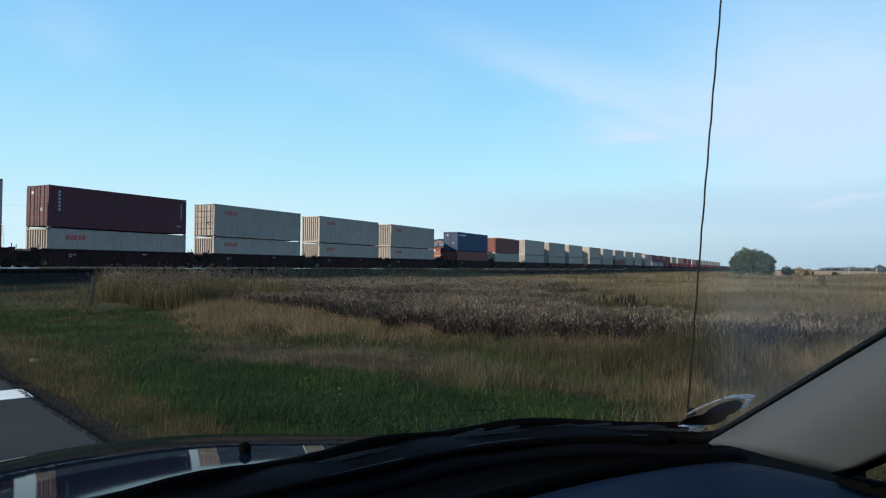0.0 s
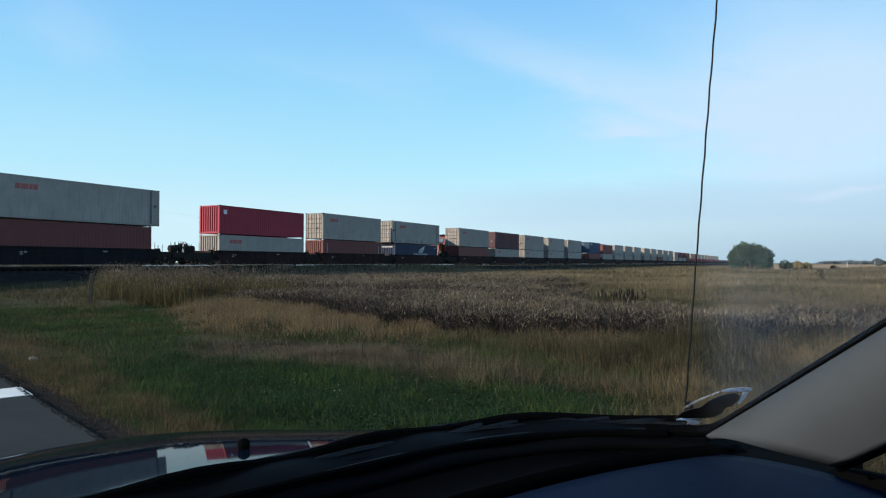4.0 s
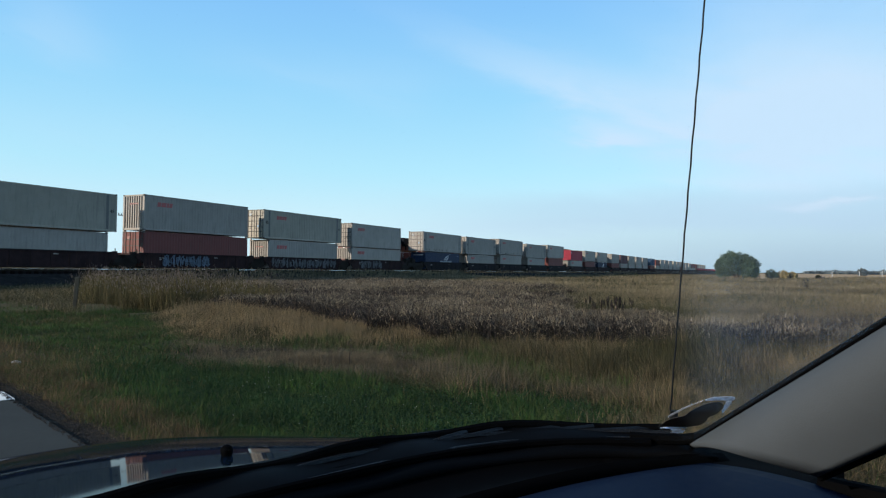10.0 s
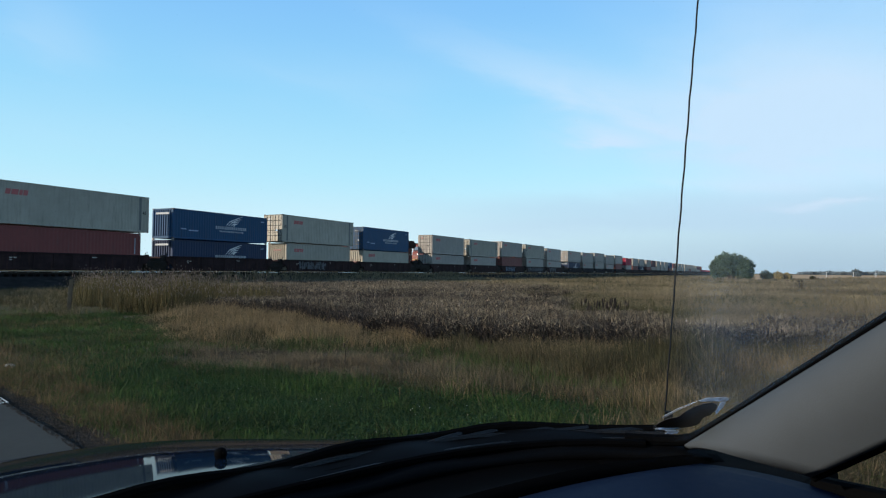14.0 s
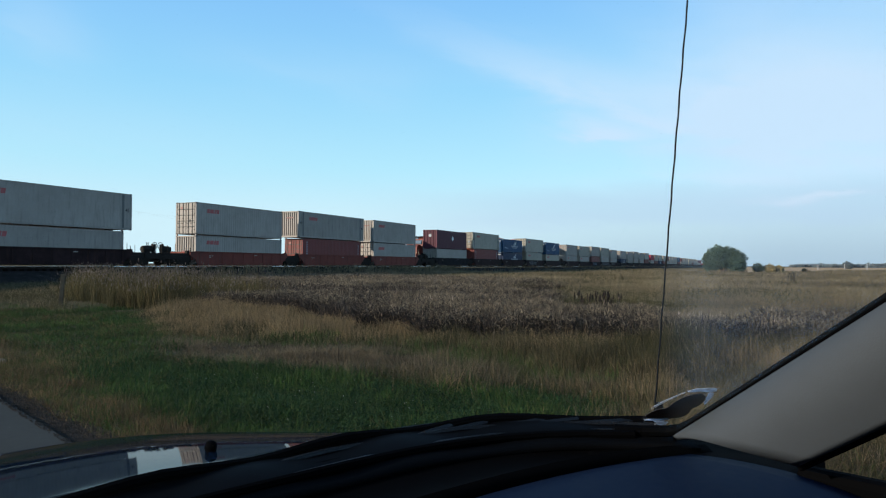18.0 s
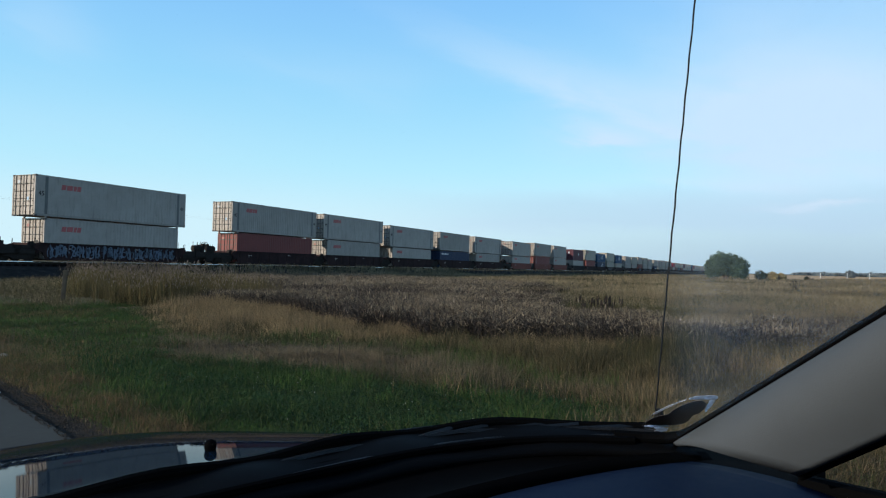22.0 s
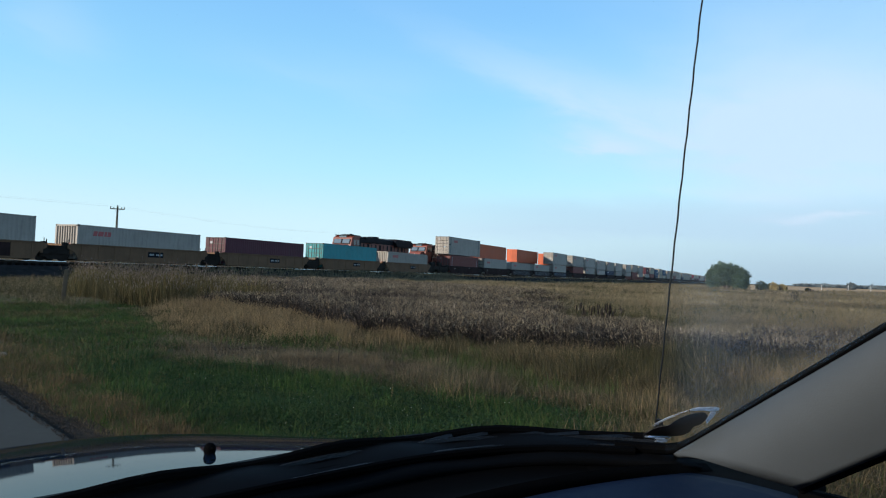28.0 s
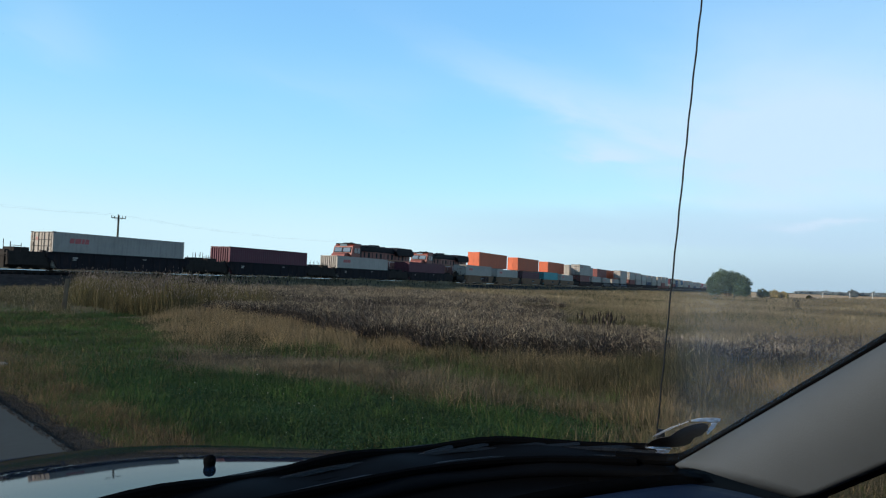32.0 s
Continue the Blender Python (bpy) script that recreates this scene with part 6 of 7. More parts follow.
part("lower_seal", bent_tube([Vector((x, base_line(x) - 0.07, EYE - 0.278)) for x in [1.02 - 0.055 * k for k in range(24)]], 0.007), RUBBER, car,
     "black rubber seal at the foot of the glass")

def glass(u, v):
    x = 1.055 - 1.40 * u
    q = min(1.0, max(0.0, (x - 0.37) / 0.69))
    up = Vector((-0.02, -0.330, 0.205)).lerp(AX, q ** 2)
    if x < CX:
        up = Vector((0.02, -0.330, 0.205))
    y = base_line(x) - 0.062
    if x > 1.0:
        y = FOOT.y + (1.055 - x) * 1.0
    return Vector((x, y, EYE - 0.276)) + up * (2.3 * v)


pane = surface("windshield", glass, 28, 10, GLASS, 0.0004, "dusty windshield glass")
pane.visible_shadow = False

# whip antenna on the right fender
an = part("antenna", tubed((1.38, 0.733, EYE - 0.40), (1.38, 0.73, EYE - 0.298), 0.016, 0.008, 10), COWL, car, "black antenna mount")
A0, A1 = Vector((1.38, 0.73, EYE - 0.298)), Vector((1.408, 0.672, EYE + 0.568))
part("antenna_whip", bent_tube([A0.lerp(A1, k / 40 * 1.35) + Vector((0.0007 * math.sin(k * 1.9) - 0.0057 * (1 - (k / 40) ** 2), 0.0007 * math.cos(k * 1.9) + 0.0052 * (1 - (k / 40) ** 2), 0)) for k in range(41)], 0.0019, 6), WHIP, an,
     "thin dark twisted antenna whip")

# torn sticker inside the glass corner: a dark foot-shaped print on clear film with crumpled pale edges
ST_O, ST_X, ST_Y = Vector((0.9970, 0.4994, EYE - 0.2212)), Vector((0.6461, -0.7627, 0.0295)), Vector((-0.6460, -0.5259, 0.5533))
ST_N = ST_X.cross(ST_Y)


def decal(name, outline, lift, mat, label, rough_edge=0.0):
    """A thin flat piece on the glass, its outline in millimetres; corners are cut round."""
    pts = []
    n_ = len(outline)
    for i_ in range(n_):
        a_, b_, c_ = (Vector(outline[(i_ + q) % n_]) for q in (-1, 0, 1))
        for w_ in (0.28, 0.5, 0.72):
            p_ = a_.lerp(b_, 0.5) * (1 - w_) ** 2 + b_ * 2 * w_ * (1 - w_) + b_.lerp(c_, 0.5) * w_ ** 2
            pts.append(p_ + Vector((math.sin(len(pts) * 2.3), math.cos(len(pts) * 3.1))) * rough_edge)
    bm_ = bmesh.new()
    top = [bm_.verts.new(ST_O + ST_X * p_.x * 0.001 + ST_Y * p_.y * 0.001 + ST_N * lift) for p_ in pts]
    low_ = [bm_.verts.new(v_.co + ST_N * 0.0006) for v_ in top]
    bm_.faces.new(top)
    bm_.faces.new(low_[::-1])
    for i_ in range(len(pts)):
        j_ = (i_ + 1) % len(pts)
        bm_.faces.new((top[j_], top[i_], low_[i_], low_[j_]))
    bmesh.ops.recalc_face_normals(bm_, faces=bm_.faces[:])
    return part(name, bm_, mat, car, label)


decal("sticker_film", [(-42, -38), (-34, 8), (-18, 40), (10, 76), (48, 82), (50, 62), (45, 38), (43, 20), (24, -36), (6, -60), (-38, -58)], 0.0, PLASTIC_FILM, "clear whitish film round a windshield sticker")
decal("sticker", [(-42, -32), (-32, -6), (-21, 6), (-10, 8), (-5, 30), (6, 50), (18, 62), (30, 64), (38, 52), (38, 34), (34, 14), (25, 8), (26, -12), (19, -28), (6, -34), (-18, -34)], 0.0016, STICKER, "dark foot-shaped windshield sticker")
decal("film_shred", [(6, 66), (14, 80), (49, 83), (48, 66), (36, 68), (22, 69)], 0.0012, SHRED, "crumpled pale edge of the sticker film", 0.5)
decal("film_shred", [(37, 66), (48, 66), (45, 38), (42, 18), (39, 30), (40, 48)], 0.0014, SHRED, "crumpled pale edge of the sticker film", 0.6)
decal("film_shred", [(-41, -38), (2, -36), (2, -42), (-20, -44), (-38, -44)], 0.0012, SHRED, "crumpled pale edge of the sticker film", 0.8)
decal("film_shred", [(-26, -47), (-6, -44), (2, -52), (-2, -63), (-22, -60), (-14, -54)], 0.0014, SHRED, "crumpled pale edge of the sticker film", 1.2)
decal("film_shred", [(-36, 4), (-20, 38), (8, 70), (4, 64), (-18, 32), (-32, 2)], 0.0012, THIN_FILM, "thin hazy edge of the sticker film", 0.4)
# washer nozzle on the hood
bm = bmesh.new()
bmesh.ops.create_uvsphere(bm, u_segments=14, v_segments=9, radius=0.0095)
for v in bm.verts:
    v.co.z = v.co.z * 0.95 if v.co.z > 0 else v.co.z * 1.5
tube(bm, (0, -0.011, 0.002), (0, -0.007, 0.002), 0.0022, None, 6)
nzl = part("washer_nozzle", bm, RUBBER, car, "rounded black washer nozzle on the hood")
for p in nzl.data.polygons:
    p.use_smooth = True
nzl.matrix_basis = pose(0.487, 0.986, EYE - 0.280)


part("left_pillar", bent_tube([Vector((2 * CX - p_.x, p_.y, p_.z)) for p_ in [FOOT + Vector((0.02, -0.03, -0.01)) + AX * (k / 8 * 2.3 - 0.05) for k in range(9)]], 0.045, 10), TRIM, car, "light grey trim of the driver's windshield pillar")
# shell that closes the car above, behind and beside the eye
part("roof_panel", boxed(CX - 0.62, CX + 0.62, -1.9, 0.02, EYE + 0.24, EYE + 0.28, 0.015), LINER, car, "dark headliner and roof")
# Out of view; half-width piece added to keep sun off the pillar trim.
part("roof_header", boxed(CX - 0.62, 0.38, 0.02, 0.36, EYE + 0.235, EYE + 0.275, 0.012), LINER, car, "unseen headliner piece added above the windshield as a sun block")
part("rear_panel", boxed(CX - 0.70, CX + 0.70, -2.0, -1.9, 0.35, EYE + 0.24), LINER, car)
for sx in (-1, 1):
    x0, x1 = sorted((CX + sx * 0.675, CX + sx * 0.71))
    part("door", boxed(x0, x1, -0.85, 0.342, 0.30, EYE - 0.285, 0.012), RUBBER, car, "dark door below its window")
    part("rear_side", boxed(x0, x1, -1.9, -0.55, 0.30, EYE + 0.24, 0.02), LINER, car)
part("floor_pan", boxed(CX - 0.8, CX + 0.8, -1.9, 1.9, 0.22, 0.30), COWL, car)
part("front_bumper", boxed(CX - 0.68, CX + 0.68, 1.70, 1.90, 0.30, 0.72, 0.05), HOODPAINT, car)
for x in (CX - 0.70, CX + 0.70):
    for y in (1.25, -1.35):
        w = part("wheel", tubed((x - 0.10, y, 0.32), (x + 0.10, y, 0.32), 0.32, None, 24), RUBBER, car)
        part("rim", tubed((x - 0.105, y, 0.32), (x + 0.105, y, 0.32), 0.19, None, 16), CHROME, w)

# ---------- grasses ----------
def scatter(rng, n, r0, r1, a0=-0.66, a1=0.66, power=1.0):
    """Random places in a fan of ground before the car."""
    r = (rng.uniform(0, 1, n) * (r1 ** (1 + power) - r0 ** (1 + power)) + r0 ** (1 + power)) ** (1 / (1 + power))
    a = rng.uniform(a0, a1, n)
    return r * np.sin(a), r * np.cos(a)


def knots(b, *pairs):
    """A line through (along the road, metres from the road's edge) knots."""
    return np.interp(b, [p[0] for p in pairs], [p[1] for p in pairs])


def marsh_rim(x, y, b):
    """Where the cattails begin, metres right of the road's edge."""
    return knots(b, (-6, 13.5), (-1.2, 9.9), (0, 8.6), (1.2, 8.2), (2.4, 8.0), (3.6, 7.7), (5.6, 7.8), (10.8, 8.9), (14, 8.4), (30, 9.0)) + 0.35 * wave(x, y, 1.1)


def tan_rim(x, y, b):
    """Where the tall tan grass begins."""
    return knots(b, (-6, 5.6), (0, 5.0), (2, 5.7), (3.6, 6.3), (4.7, 5.5), (6.8, 4.4), (8.2, 4.0), (13.4, 5.3), (16, 7.2), (24, 10)) + 0.22 * wave(x, y, 1.6)


def zones(x, y):
    """Verge (0), mown green (1), tan grass (2), golden grass (3), cattails (4), far field (5), bank (6), thatch (7), none (-1)."""
    a, b = road_frame(x, y)
    stray = np.random.default_rng(len(x)).normal(0, 1, (2, len(x)))
    a, b = a + 0.16 * stray[0] * smooth(0.3, 1.5, a), b + 0.5 * stray[1]
    off = x * N.x + y * N.y
    w = wave(x, y, 0.55)
    w2 = wave(x, y, 0.22, 2.0)
    z = np.full(len(x), 5)
    cat = marsh_rim(x, y, b)
    tan = tan_rim(x, y, b)
    z = np.where((a > cat) & (a < 42 + 6 * w2), 4, z)
    bear = np.arctan2(x, y)
    z = np.where((z == 4) & (a > cat + 3.6 + 2.5 * w + 9 * smooth(0.30, 0.06, bear + 0.06 * w2)) & (bear + 0.10 * w > 0.13), 5, z)
    z = np.where((a <= cat), 2, z)
    gold = (b > 15.6 + 1.0 * w) & (a > 6.2 + 0.4 * w) & (b < 18.4 + 3.3 * (a - 4.9)) & (off < 40.5) & (a < cat + 2.5)
    z = np.where(gold, 3, z)
    mown = knots(b, (-8, 1.0), (-3.4, 2.0), (-2.3, 4.3), (-0.7, 4.5), (0.5, 3.5), (2.2, 3.4), (3.6, 2.5), (5, 2.8), (6.8, 3.5), (8.3, 4.1), (13.4, 5.4), (18.4, 7.6), (30, 9)) + 0.25 * wave(x, y, 1.3, 1.0)
    z = np.where((a <= tan) & (z == 2), 7, z)
    ribbon = (tan - a < 0.40 + 0.15 * w) & (b > 3.6) & (b < 9)
    z = np.where(((a <= mown) | ribbon) & (z == 7), 1, z)
    z = np.where((a <= 1.0 + 0.30 * w - 0.10 * np.clip(b - 8, 0, 6) - 0.10 * np.clip(2 - b, 0, 4)), 0, z)
    left = (b >= 18.4 + 3.3 * (a - 4.9)) & (a > 4.2)
    z = np.where(left & (off < 41), 5, z)
    z = np.where(a < 0.10 + 0.10 * w, -1, z)
    s_ = x * U.x + y * U.y
    z = np.where((off > 38.5) & (off < 44.6 + 0.3 * w) & (s_ > 30 + 4 * w2), 6, z)
    z = np.where((off > 44.6 + 0.3 * w) & (off < FAR + 6), -1, z)
    z = np.where((off > 41.0) & (off < FAR + 6) & (s_ <= 34 + 2 * w2), -1, z)
    return z


def grass(name, label, mat, x, y, h, hs, w, lean, segs, rng, bend=0.35, lift=0.0):
    z = ground_z(x, y) + lift
    off = x * N.x + y * N.y
    z = np.where((off > NEAR - 5.2) & (off < NEAR), np.maximum(z, -0.30 + (off - NEAR + 5.2) * (RAIL - 0.06) / 2.6), z)
    roots = np.stack([x, y, z - 0.01], 1)
    hh = h * np.clip(rng.normal(1, hs, len(x)), 0.35, 1.9)
    ob, tip = blades(name, roots, hh, w * rng.uniform(0.7, 1.4, len(x)), lean, mat, bend, segs, None, rng)
    tagged(ob, label, "grass", kind="stuff")
    return tip


rng = np.random.default_rng(21)
acc = {k: [] for k in range(8)}
for n, r0, r1 in ((420000, 3.5, 11), (330000, 11, 24), (150000, 24, 48), (130000, 48, 110), (60000, 110, 260)):
    x, y = scatter(rng, n, r0, r1, power=0.8)
    zz = zones(x, y)
    for k in range(8):
        m = zz == k
        acc[k].append((x[m], y[m]))


def pick(k, lo=0, hi=5):
    return np.concatenate([acc[k][i][0] for i in range(lo, hi)]), np.concatenate([acc[k][i][1] for i in range(lo, hi)])


def chance(n, p):
    return rng.uniform(size=n) < p


# verge: short dry matted grass by the gravel
x, y = pick(0)
t_ = tufts(x, y, 0.22, 3)
grass("verge_grass", "short dry straw-coloured grass along the road's edge", G_VERGE, x, y, 0.05 + 0.07 * t_, 0.4, 0.0055, 0.85, 1, rng)
m = chance(len(x), 0.30 + 0.45 * wave(x, y, 1.3, 2.0))
grass("verge_green_grass", "sparse green blades in the dry verge", G_GREEN, x[m] + 0.03, y[m] + 0.02, 0.085, 0.3, 0.006, 0.6, 1, rng)
m = chance(len(x), 0.22)
grass("verge_litter", "grey-brown litter flattened in the verge", G_THATCH, x[m] - 0.03, y[m] + 0.03, 0.06, 0.4, 0.008, 1.6, 1, rng)
# mown strip, fading into straw in patches
x, y = pick(1)
dist = np.hypot(x, y)
near = smooth(15, 7, dist)
a, b = road_frame(x, y)
t_ = tufts(x, y, 0.30, 5)
straw = 0.06 + 0.42 * wave(x, y, 0.7, 1.0) + 0.30 * smooth(2.2, 0.9, a) * smooth(12, 8, b) - 0.30 * near
m = chance(len(x), straw)
grass("mown_grass", "green grass strip beside the road", G_GREEN, x[~m], y[~m], (0.050 + 0.05 * t_ + 0.02 * near)[~m], 0.35, (0.0060 + 0.0004 * dist)[~m], 0.75, 1, rng)
grass("faded_grass", "faded straw patches in the green strip", G_VERGE, x[m], y[m], (0.06 + 0.05 * t_)[m], 0.35, (0.0060 + 0.0003 * dist)[m], 0.7, 1, rng)
m = chance(len(x), 0.18 + 0.4 * wave(x, y, 1.2, 8.0))
grass("olive_sward", "olive blades mixed into the green strip", G_OLIVE, x[m] + 0.02, y[m], (0.05 + 0.05 * t_)[m], 0.3, (0.006 + 0.0004 * dist)[m], 0.6, 1, rng)
m = chance(len(x), 0.10 * (t_ > 0.75) * (dist > 9) + 0.55 * near * smooth(0.2, 0.9, t_))
grass("green_tussocks", "deeper green tussocks standing in the mown strip", G_WEED, x[m], y[m], 0.11 + 0.04 * (1 - near[m]), 0.35, 0.011, 0.8, 1, rng)
m = chance(len(x), 0.40 * smooth(3.6, 0.8, b + 0.8 * wave(x, y, 1.3, 3.0)) * smooth(-3.0, -1.5, b) * smooth(0.9, 1.9, a))
wx_, wy_ = np.repeat(x[m], 2) + rng.normal(0, 0.03, 2 * m.sum()), np.repeat(y[m], 2) + rng.normal(0, 0.03, 2 * m.sum())
tagged(leaves("weeds", np.stack([wx_, wy_, ground_z(wx_, wy_) + rng.uniform(0.02, 0.12, len(wx_))], 1), 0.011, G_WEED, None, rng),
       "dark green broad-leaved weeds", "weeds", kind="stuff")
q = m & (wave(x, y, 1.8, 12.0) > 0.35)
grass("long_green_blades", "long bright green blades among the weeds", G_GREEN, x[q], y[q], 0.17, 0.3, 0.006, 0.5, 2, rng)
m &= chance(len(x), 0.004)
fx, fy = x[m], y[m]
tagged(diamonds("wildflowers", np.stack([fx, fy, ground_z(fx, fy) + rng.uniform(0.10, 0.19, len(fx))], 1), np.full(len(fx), 0.0036), np.full(len(fx), 0.005), FLOWER, None, rng),
       "tiny white wildflowers among green weeds", "flowers", kind="stuff")
# flattened thatch between the mown strip and the tall grass; dark blades paint shaded hollows
x, y = pick(7)
a, b = road_frame(x, y)
right = smooth(2.6, 0.4, b)
t_ = tufts(x, y, 0.45, 9)
green = 0.42 * wave(x, y, 0.7, 5.0) + 0.42 * right - 0.02
m = chance(len(x), green)
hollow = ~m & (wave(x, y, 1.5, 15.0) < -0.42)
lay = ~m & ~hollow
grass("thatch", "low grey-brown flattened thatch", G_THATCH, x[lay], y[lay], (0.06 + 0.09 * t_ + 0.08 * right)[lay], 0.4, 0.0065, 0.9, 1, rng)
grass("dark_thatch", "flattened thatch coloured dark brown as shaded hollows", G_MURK, x[hollow], y[hollow], 0.05, 0.4, 0.0085, 1.0, 1, rng)
grass("olive_thatch", "low olive-green grass beside the thatch", G_OLIVE, x[m], y[m], (0.06 + 0.08 * t_ + 0.08 * right)[m], 0.4, 0.0065, 0.7, 1, rng)
m = chance(len(x), 0.16 + 0.20 * right + 0.5 * wave(x, y, 0.9, 3.0))
grass("thatch_green_grass", "green blades coming up through the thatch", G_GREEN, x[m] + 0.04, y[m], 0.08 + 0.06 * right[m], 0.35, 0.007, 0.6, 1, rng)
m = chance(len(x), 0.3 * smooth(0.1, 0.6, wave(x, y, 0.8, 21.0)) * right)
grass("tan_wisps", "tan wisps standing in the low grass", G_TAN, x[m], y[m], 0.15 + 0.10 * t_[m], 0.35, 0.0040, 0.35, 2, rng)
# tan grass: soft tufts, amber and olive towards the road's nearer end
x, y = pick(2)
a, b = road_frame(x, y)
front = smooth(-0.2, 1.4, a - tan_rim(x, y, b))
back = smooth(0.1, 2.0, marsh_rim(x, y, b) - a)
t_ = tufts(x, y, 0.55, 13)
t2 = tufts(x, y, 1.7, 17)
tall = (0.09 + 0.26 * front) * (0.42 + 0.58 * back) * (0.55 + 0.55 * t_ + 0.25 * t2)
nearer = smooth(5.0, 2.6, b + 0.9 * wave(x, y, 0.6, 19.0))
olive = 0.08 + 0.22 * nearer + 0.40 * wave(x, y, 0.7, 7.0) + 0.25 * (t_ < 0.3)
amber = 0.62 * nearer * (0.55 + 0.6 * wave(x, y, 0.8, 27.0))
r_ = rng.uniform(size=len(x))
is_olive, is_amber = r_ < olive, (r_ >= olive) & (r_ < olive + amber)
is_tan = ~is_olive & ~is_amber
grass("tan_grass", "soft dry tan grass, knee high", G_TAN, x[is_tan], y[is_tan], tall[is_tan], 0.30, 0.0045, 0.40, 2, rng)
grass("amber_grass", "amber-brown upright stems in the dry grass", G_AMBER, x[is_amber], y[is_amber], tall[is_amber] * 1.08, 0.28, 0.0050, 0.22, 2, rng)
grass("olive_grass", "olive-green grass mixed into the dry tan", G_OLIVE, x[is_olive], y[is_olive], tall[is_olive] * 0.9, 0.30, 0.0055, 0.38, 2, rng)
m = (((wave(x, y, 0.6, 2.5) > 0.30) & (front < 0.9)) | ((front < 0.40 + 0.3 * wave(x, y, 0.9, 33.0)) & (b < 3.4) & (b > -1.2))) & chance(len(x), 0.45)
grass("green_tufts", "green tufts at the foot of the dry grass", G_GREEN, x[m], y[m] + 0.02, 0.14 + 0.3 * tall[m], 0.3, 0.007, 0.40, 2, rng)
m = chance(len(x), 0.35)
grass("tan_undergrowth", "greenish undergrowth below the dry grass", G_OLIVE, x[m] + 0.05, y[m], 0.12, 0.35, 0.012, 0.45, 1, rng)
m = (t_ > 0.45) & (front > 0.6) & chance(len(x), 0.16 * (1 - nearer))
tips = grass("tan_seed_stalks", "dry stalks with feathery seed heads", G_TAN, x[m], y[m], tall[m] * 1.20, 0.2, 0.0042, 0.28, 2, rng)
tagged(diamonds("tan_seed_heads", tips - np.array([0, 0, 0.04]), np.full(len(tips), 0.004), np.full(len(tips), 0.06), G_TAN, None, rng), "feathery dry seed heads", "grass", kind="stuff")
# tall golden grass by the fence post: green below, mauve-brown plumes above
x, y = pick(3)
t_ = tufts(x, y, 0.9, 31)
hh = 0.60 + 0.39 * t_
grass("golden_grass", "tall golden reed grass", G_GOLD, x, y, hh, 0.22, 0.011, 0.24, 2, rng)
m = chance(len(x), 0.75)
grass("reed_foot", "olive-green leaves at the foot of the reed grass", G_OLIVE, x[m] + 0.06, y[m] - 0.04, 0.55 * hh[m], 0.35, 0.012, 0.45, 2, rng)
m = chance(len(x), 0.16 + 0.20 * t_)
tips = grass("plume_stalks", "tall stalks carrying brownish plumes", G_GOLD, x[m], y[m], hh[m] * 1.16, 0.15, 0.006, 0.16, 2, rng)
tagged(diamonds("golden_plumes", tips - np.array([0, 0, 0.05]), rng.uniform(0.006, 0.013, m.sum()), rng.uniform(0.06, 0.14, m.sum()), G_PLUME, None, rng),
       "mauve-brown plumes on the tall reed grass", "grass", kind="stuff")
# cattails: a tangle below with shade put into its dark colour, short bent pale leaves over it
x, y = pick(4)
dist = np.hypot(x, y)
a, b = road_frame(x, y)
rim = a - marsh_rim(x, y, b)
clump = wave(x, y, 0.9, 41.0)
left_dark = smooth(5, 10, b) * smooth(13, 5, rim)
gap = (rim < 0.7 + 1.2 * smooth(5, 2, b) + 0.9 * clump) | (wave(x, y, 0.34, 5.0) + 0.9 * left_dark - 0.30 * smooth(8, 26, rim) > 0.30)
m = chance(len(x), np.where(gap, 0.20, 0.42))
tips = grass("cattail_leaves", "dead brown cattail leaves in a marsh", G_REED, x[m], y[m], 0.36 + 0.10 * clump[m], 0.35, 0.008 + 0.0003 * dist[m], 0.40, 2, rng)
q = chance(len(tips), 0.010)
tagged(diamonds("cattail_heads", tips[q] + np.array([0, 0, 0.02]), rng.uniform(0.010, 0.018, q.sum()) * (1 + dist[m][q] / 110), rng.uniform(0.06, 0.13, q.sum()), G_FLUFF, None, rng),
       "fluffy pale cattail seed heads", "cattails", kind="stuff")
m = chance(len(x), np.where(gap, 0.30, 0.95) * (0.75 + 0.6 * clump) * (1 - 0.35 * left_dark))
tx_, ty_ = np.repeat(x[m], 3) + rng.normal(0, 0.18, 3 * m.sum()), np.repeat(y[m], 3) + rng.normal(0, 0.18, 3 * m.sum())
td = np.hypot(tx_, ty_)
grass("broken_cattail_leaves", "broken pale tips of dead cattail leaves", G_REEDTIP, tx_, ty_, 0.065 + 0.0010 * td, 0.40, 0.007 + 0.0005 * td, 0.9, 1, rng, 0.6, 0.16 + 0.26 * rng.uniform(0, 1, len(tx_)) + 0.06 * np.repeat(clump[m], 3))
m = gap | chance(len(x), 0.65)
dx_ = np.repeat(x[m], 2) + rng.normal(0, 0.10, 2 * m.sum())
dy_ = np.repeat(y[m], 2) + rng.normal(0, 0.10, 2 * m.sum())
grass("cattail_murk", "dark reed litter coloured as the shade below the cattails", G_MURK, dx_, dy_, 0.34, 0.3, 0.018 + 0.0003 * np.hypot(dx_, dy_), 0.6, 2, rng)
# the field beyond
x, y = pick(5)
dist = np.hypot(x, y)
bear = np.arctan2(x, y)
keep = ~((bear > 0.452) & (dist > np.interp(bear, [0.452, 0.53, 0.60, 0.80], [140, 200, 330, 480])))
x, y, dist, bear = x[keep], y[keep], dist[keep], bear[keep]
dull = (road_frame(x, y)[1] > 14) & (dist < 48) & (bear < 0.0)
grass("dull_grass", "dull grey-brown low grass beyond the fence post", G_OLIVE, x[dull], y[dull], 0.22, 0.35, 0.011, 0.5, 1, rng)
q = dull & chance(len(x), 0.6)
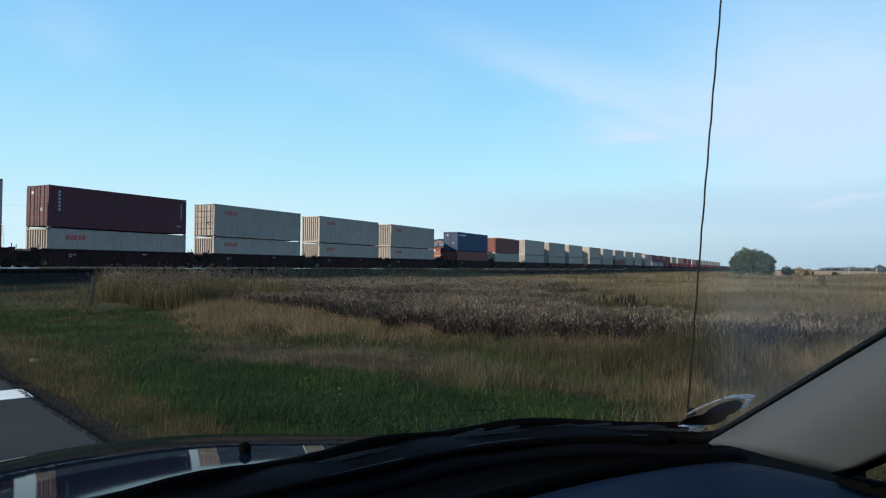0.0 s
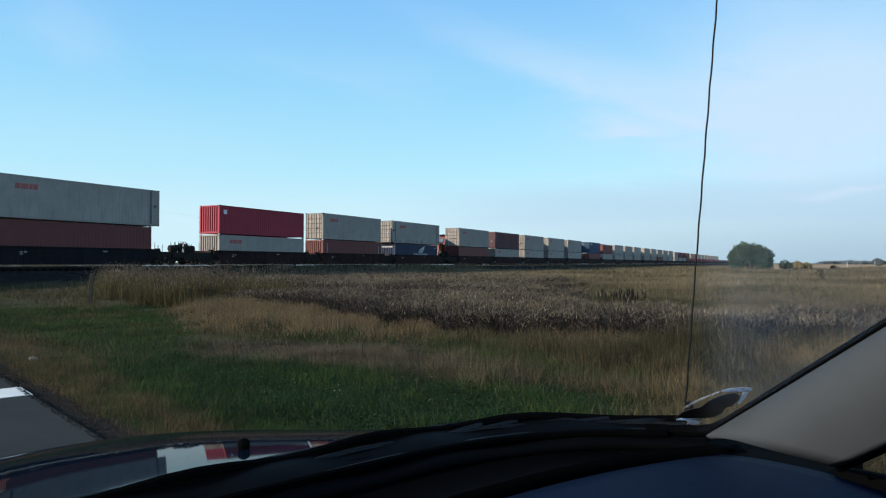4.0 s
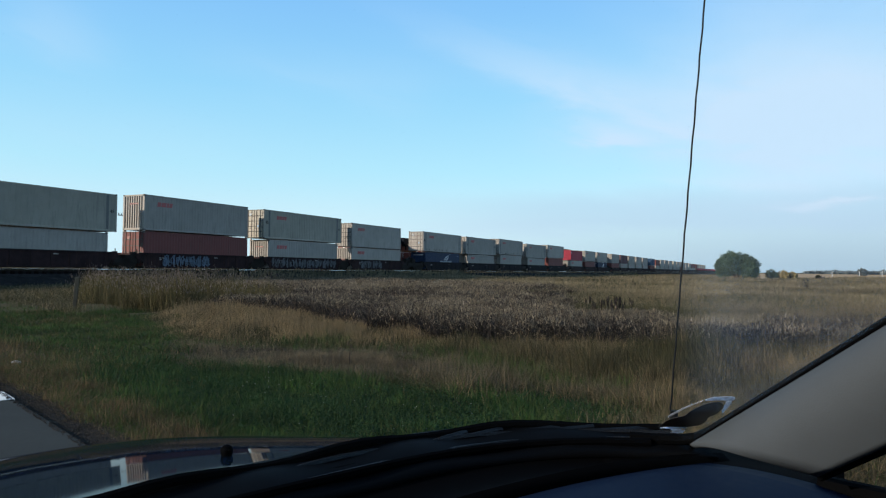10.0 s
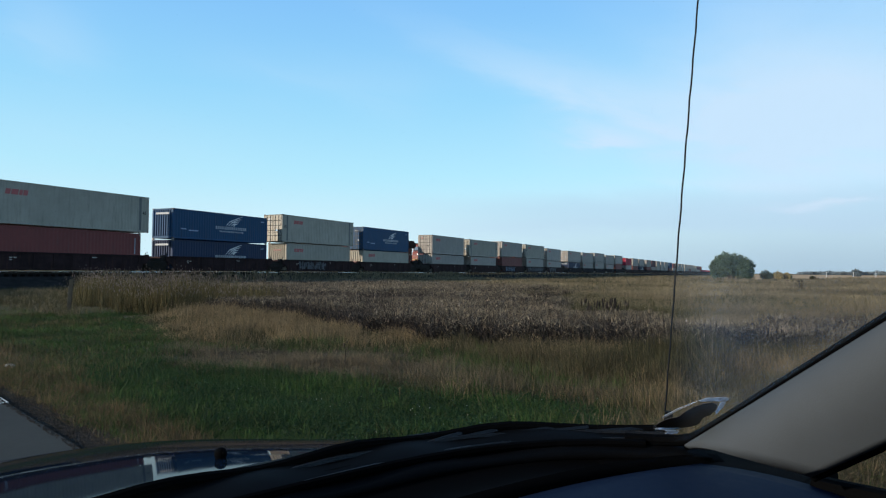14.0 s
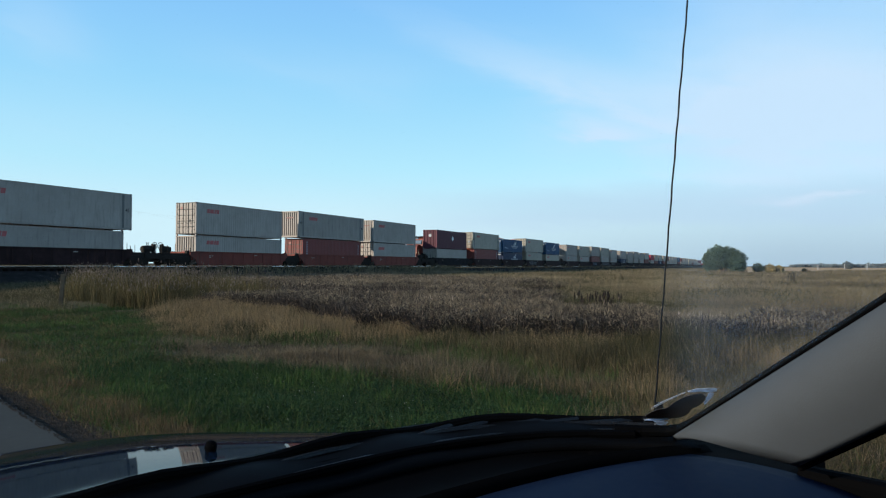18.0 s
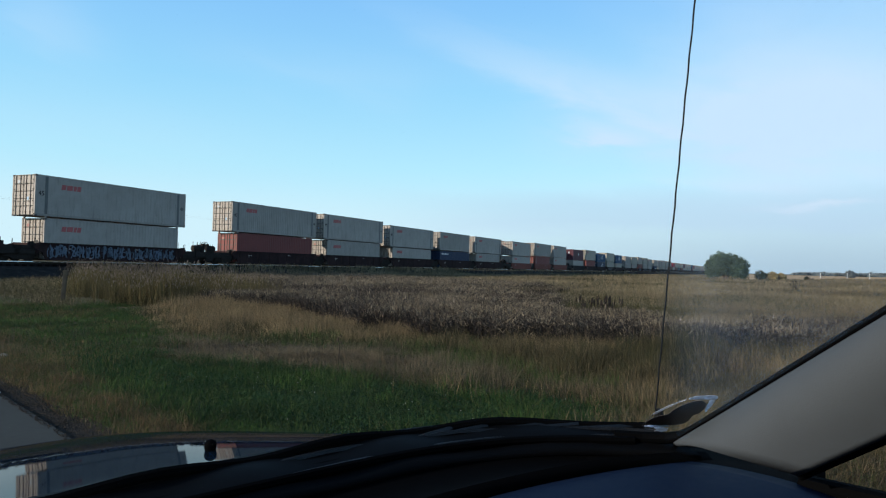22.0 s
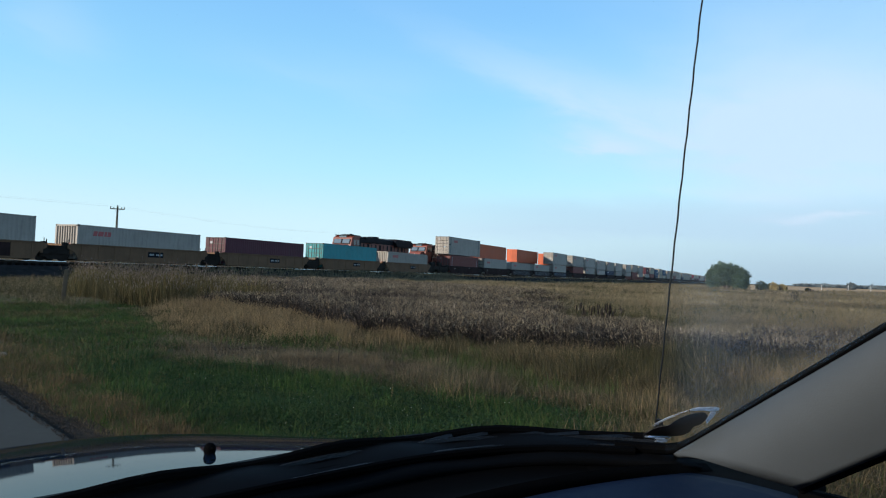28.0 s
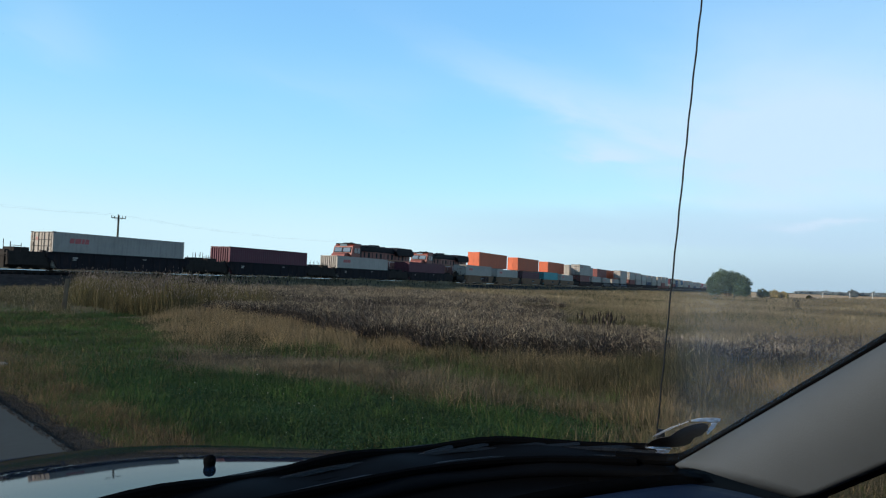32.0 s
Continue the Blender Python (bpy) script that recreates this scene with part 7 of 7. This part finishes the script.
x, y, dist, bear = x[~q], y[~q], dist[~q], bear[~q]
t_ = tufts(x, y, 2.5, 51)
grass("field_grass", "rough brown grass of the open field", G_FIELD, x, y, (0.13 + 0.12 * t_) + 0.0008 * dist, 0.35, 0.012 + 0.0014 * np.maximum(dist - 34, 0), 0.8, 1, rng)
m = chance(len(x), 0.40 * smooth(-0.1, 0.6, wave(x, y, 0.16, 55.0)) * smooth(0.66, 0.40, bear))
grass("dark_field_patches", "dark weedy patches in the open field", G_OLIVE, x[m], y[m] + 0.1, 0.24 + 0.0010 * dist[m], 0.35, 0.014 + 0.0014 * np.maximum(dist[m] - 34, 0), 0.4, 1, rng)

x, y = pick(6)
dist = np.hypot(x, y)
grass("bank_grass", "tall brown grass on the railway bank", G_FIELD, np.repeat(x, 2) + 0.2, np.repeat(y, 2) + 0.15, 0.38, 0.30, np.repeat(0.02 + 0.0007 * dist, 2), 0.25, 1, rng)

# gravel at the road's edge: loose stones
rng2 = np.random.default_rng(8)
b = rng2.uniform(-2.0, 16, 9000)
a = np.abs(rng2.normal(0.0, 0.20, 9000)) - 0.17
P = np.array(EDGE)[None, :2] + a[:, None] * np.array(ROAD_RIGHT)[None, :2] + b[:, None] * np.array(ROAD_DIR)[None, :2]
tagged(diamonds("gravel", np.stack([P[:, 0], P[:, 1], np.where(a < -0.12, 0.006, -0.012)], 1), rng2.uniform(0.004, 0.012, 9000), rng2.uniform(0.006, 0.016, 9000), GRAVEL, None, rng2),
       "dark loose gravel along the asphalt's edge", "gravel", kind="stuff")
# dead flower stalks in the tan grass
st = thing("dead_weed", "single dark dead weed stalk in the grass", "weed")
wx, wy = -1.05, 9.0
st.matrix_basis = pose(wx, wy, float(ground_z(wx, wy)))
part("stalk", tubed((0, 0, -0.02), (0.02, 0, 0.42), 0.006, 0.004, 5), G_REED, st)
for k in range(5):
    q = k * 1.3
    part("seed_head", tubed((0.02 + 0.03 * math.cos(q), 0.03 * math.sin(q), 0.36 + 0.03 * k), (0.025 + 0.035 * math.cos(q), 0.03 * math.sin(q), 0.39 + 0.03 * k), 0.013, 0.009, 6), G_REED, st)
# taller dark clump standing out of the cattails
rc = np.random.default_rng(15)
for cx, cy, n, hh in ((4.40, 16.4, 46, 0.66), (29.7, 53.3, 16, 0.8)):
    px, py = cx + rc.normal(0, 0.24, n), cy + rc.normal(0, 0.15, n)
    roots = np.stack([px, py, ground_z(px, py)], 1)
    o, tp = blades("cattail_clump", roots, hh * rc.uniform(0.7, 1.05, n), np.full(n, 0.03), 0.12, G_MURK, 0.3, 2, None, rc)
    tagged(o, "taller clump of dark cattails", "cattails", kind="stuff")
    e = diamonds("cattail_spikes", tp, np.full(n, 0.022), np.full(n, 0.20), G_MURK, None, rc)
    tagged(e, "dark brown cattail spikes", "cattails", kind="stuff")


# ---------- what moves ----------
def motions():
    for ob, mid, z in MOVING:
        walk(ob, [(t, on_track(mid + gone(t), NEAR, RAIL + z)) for t in range(0, 33, 2)])


motions()
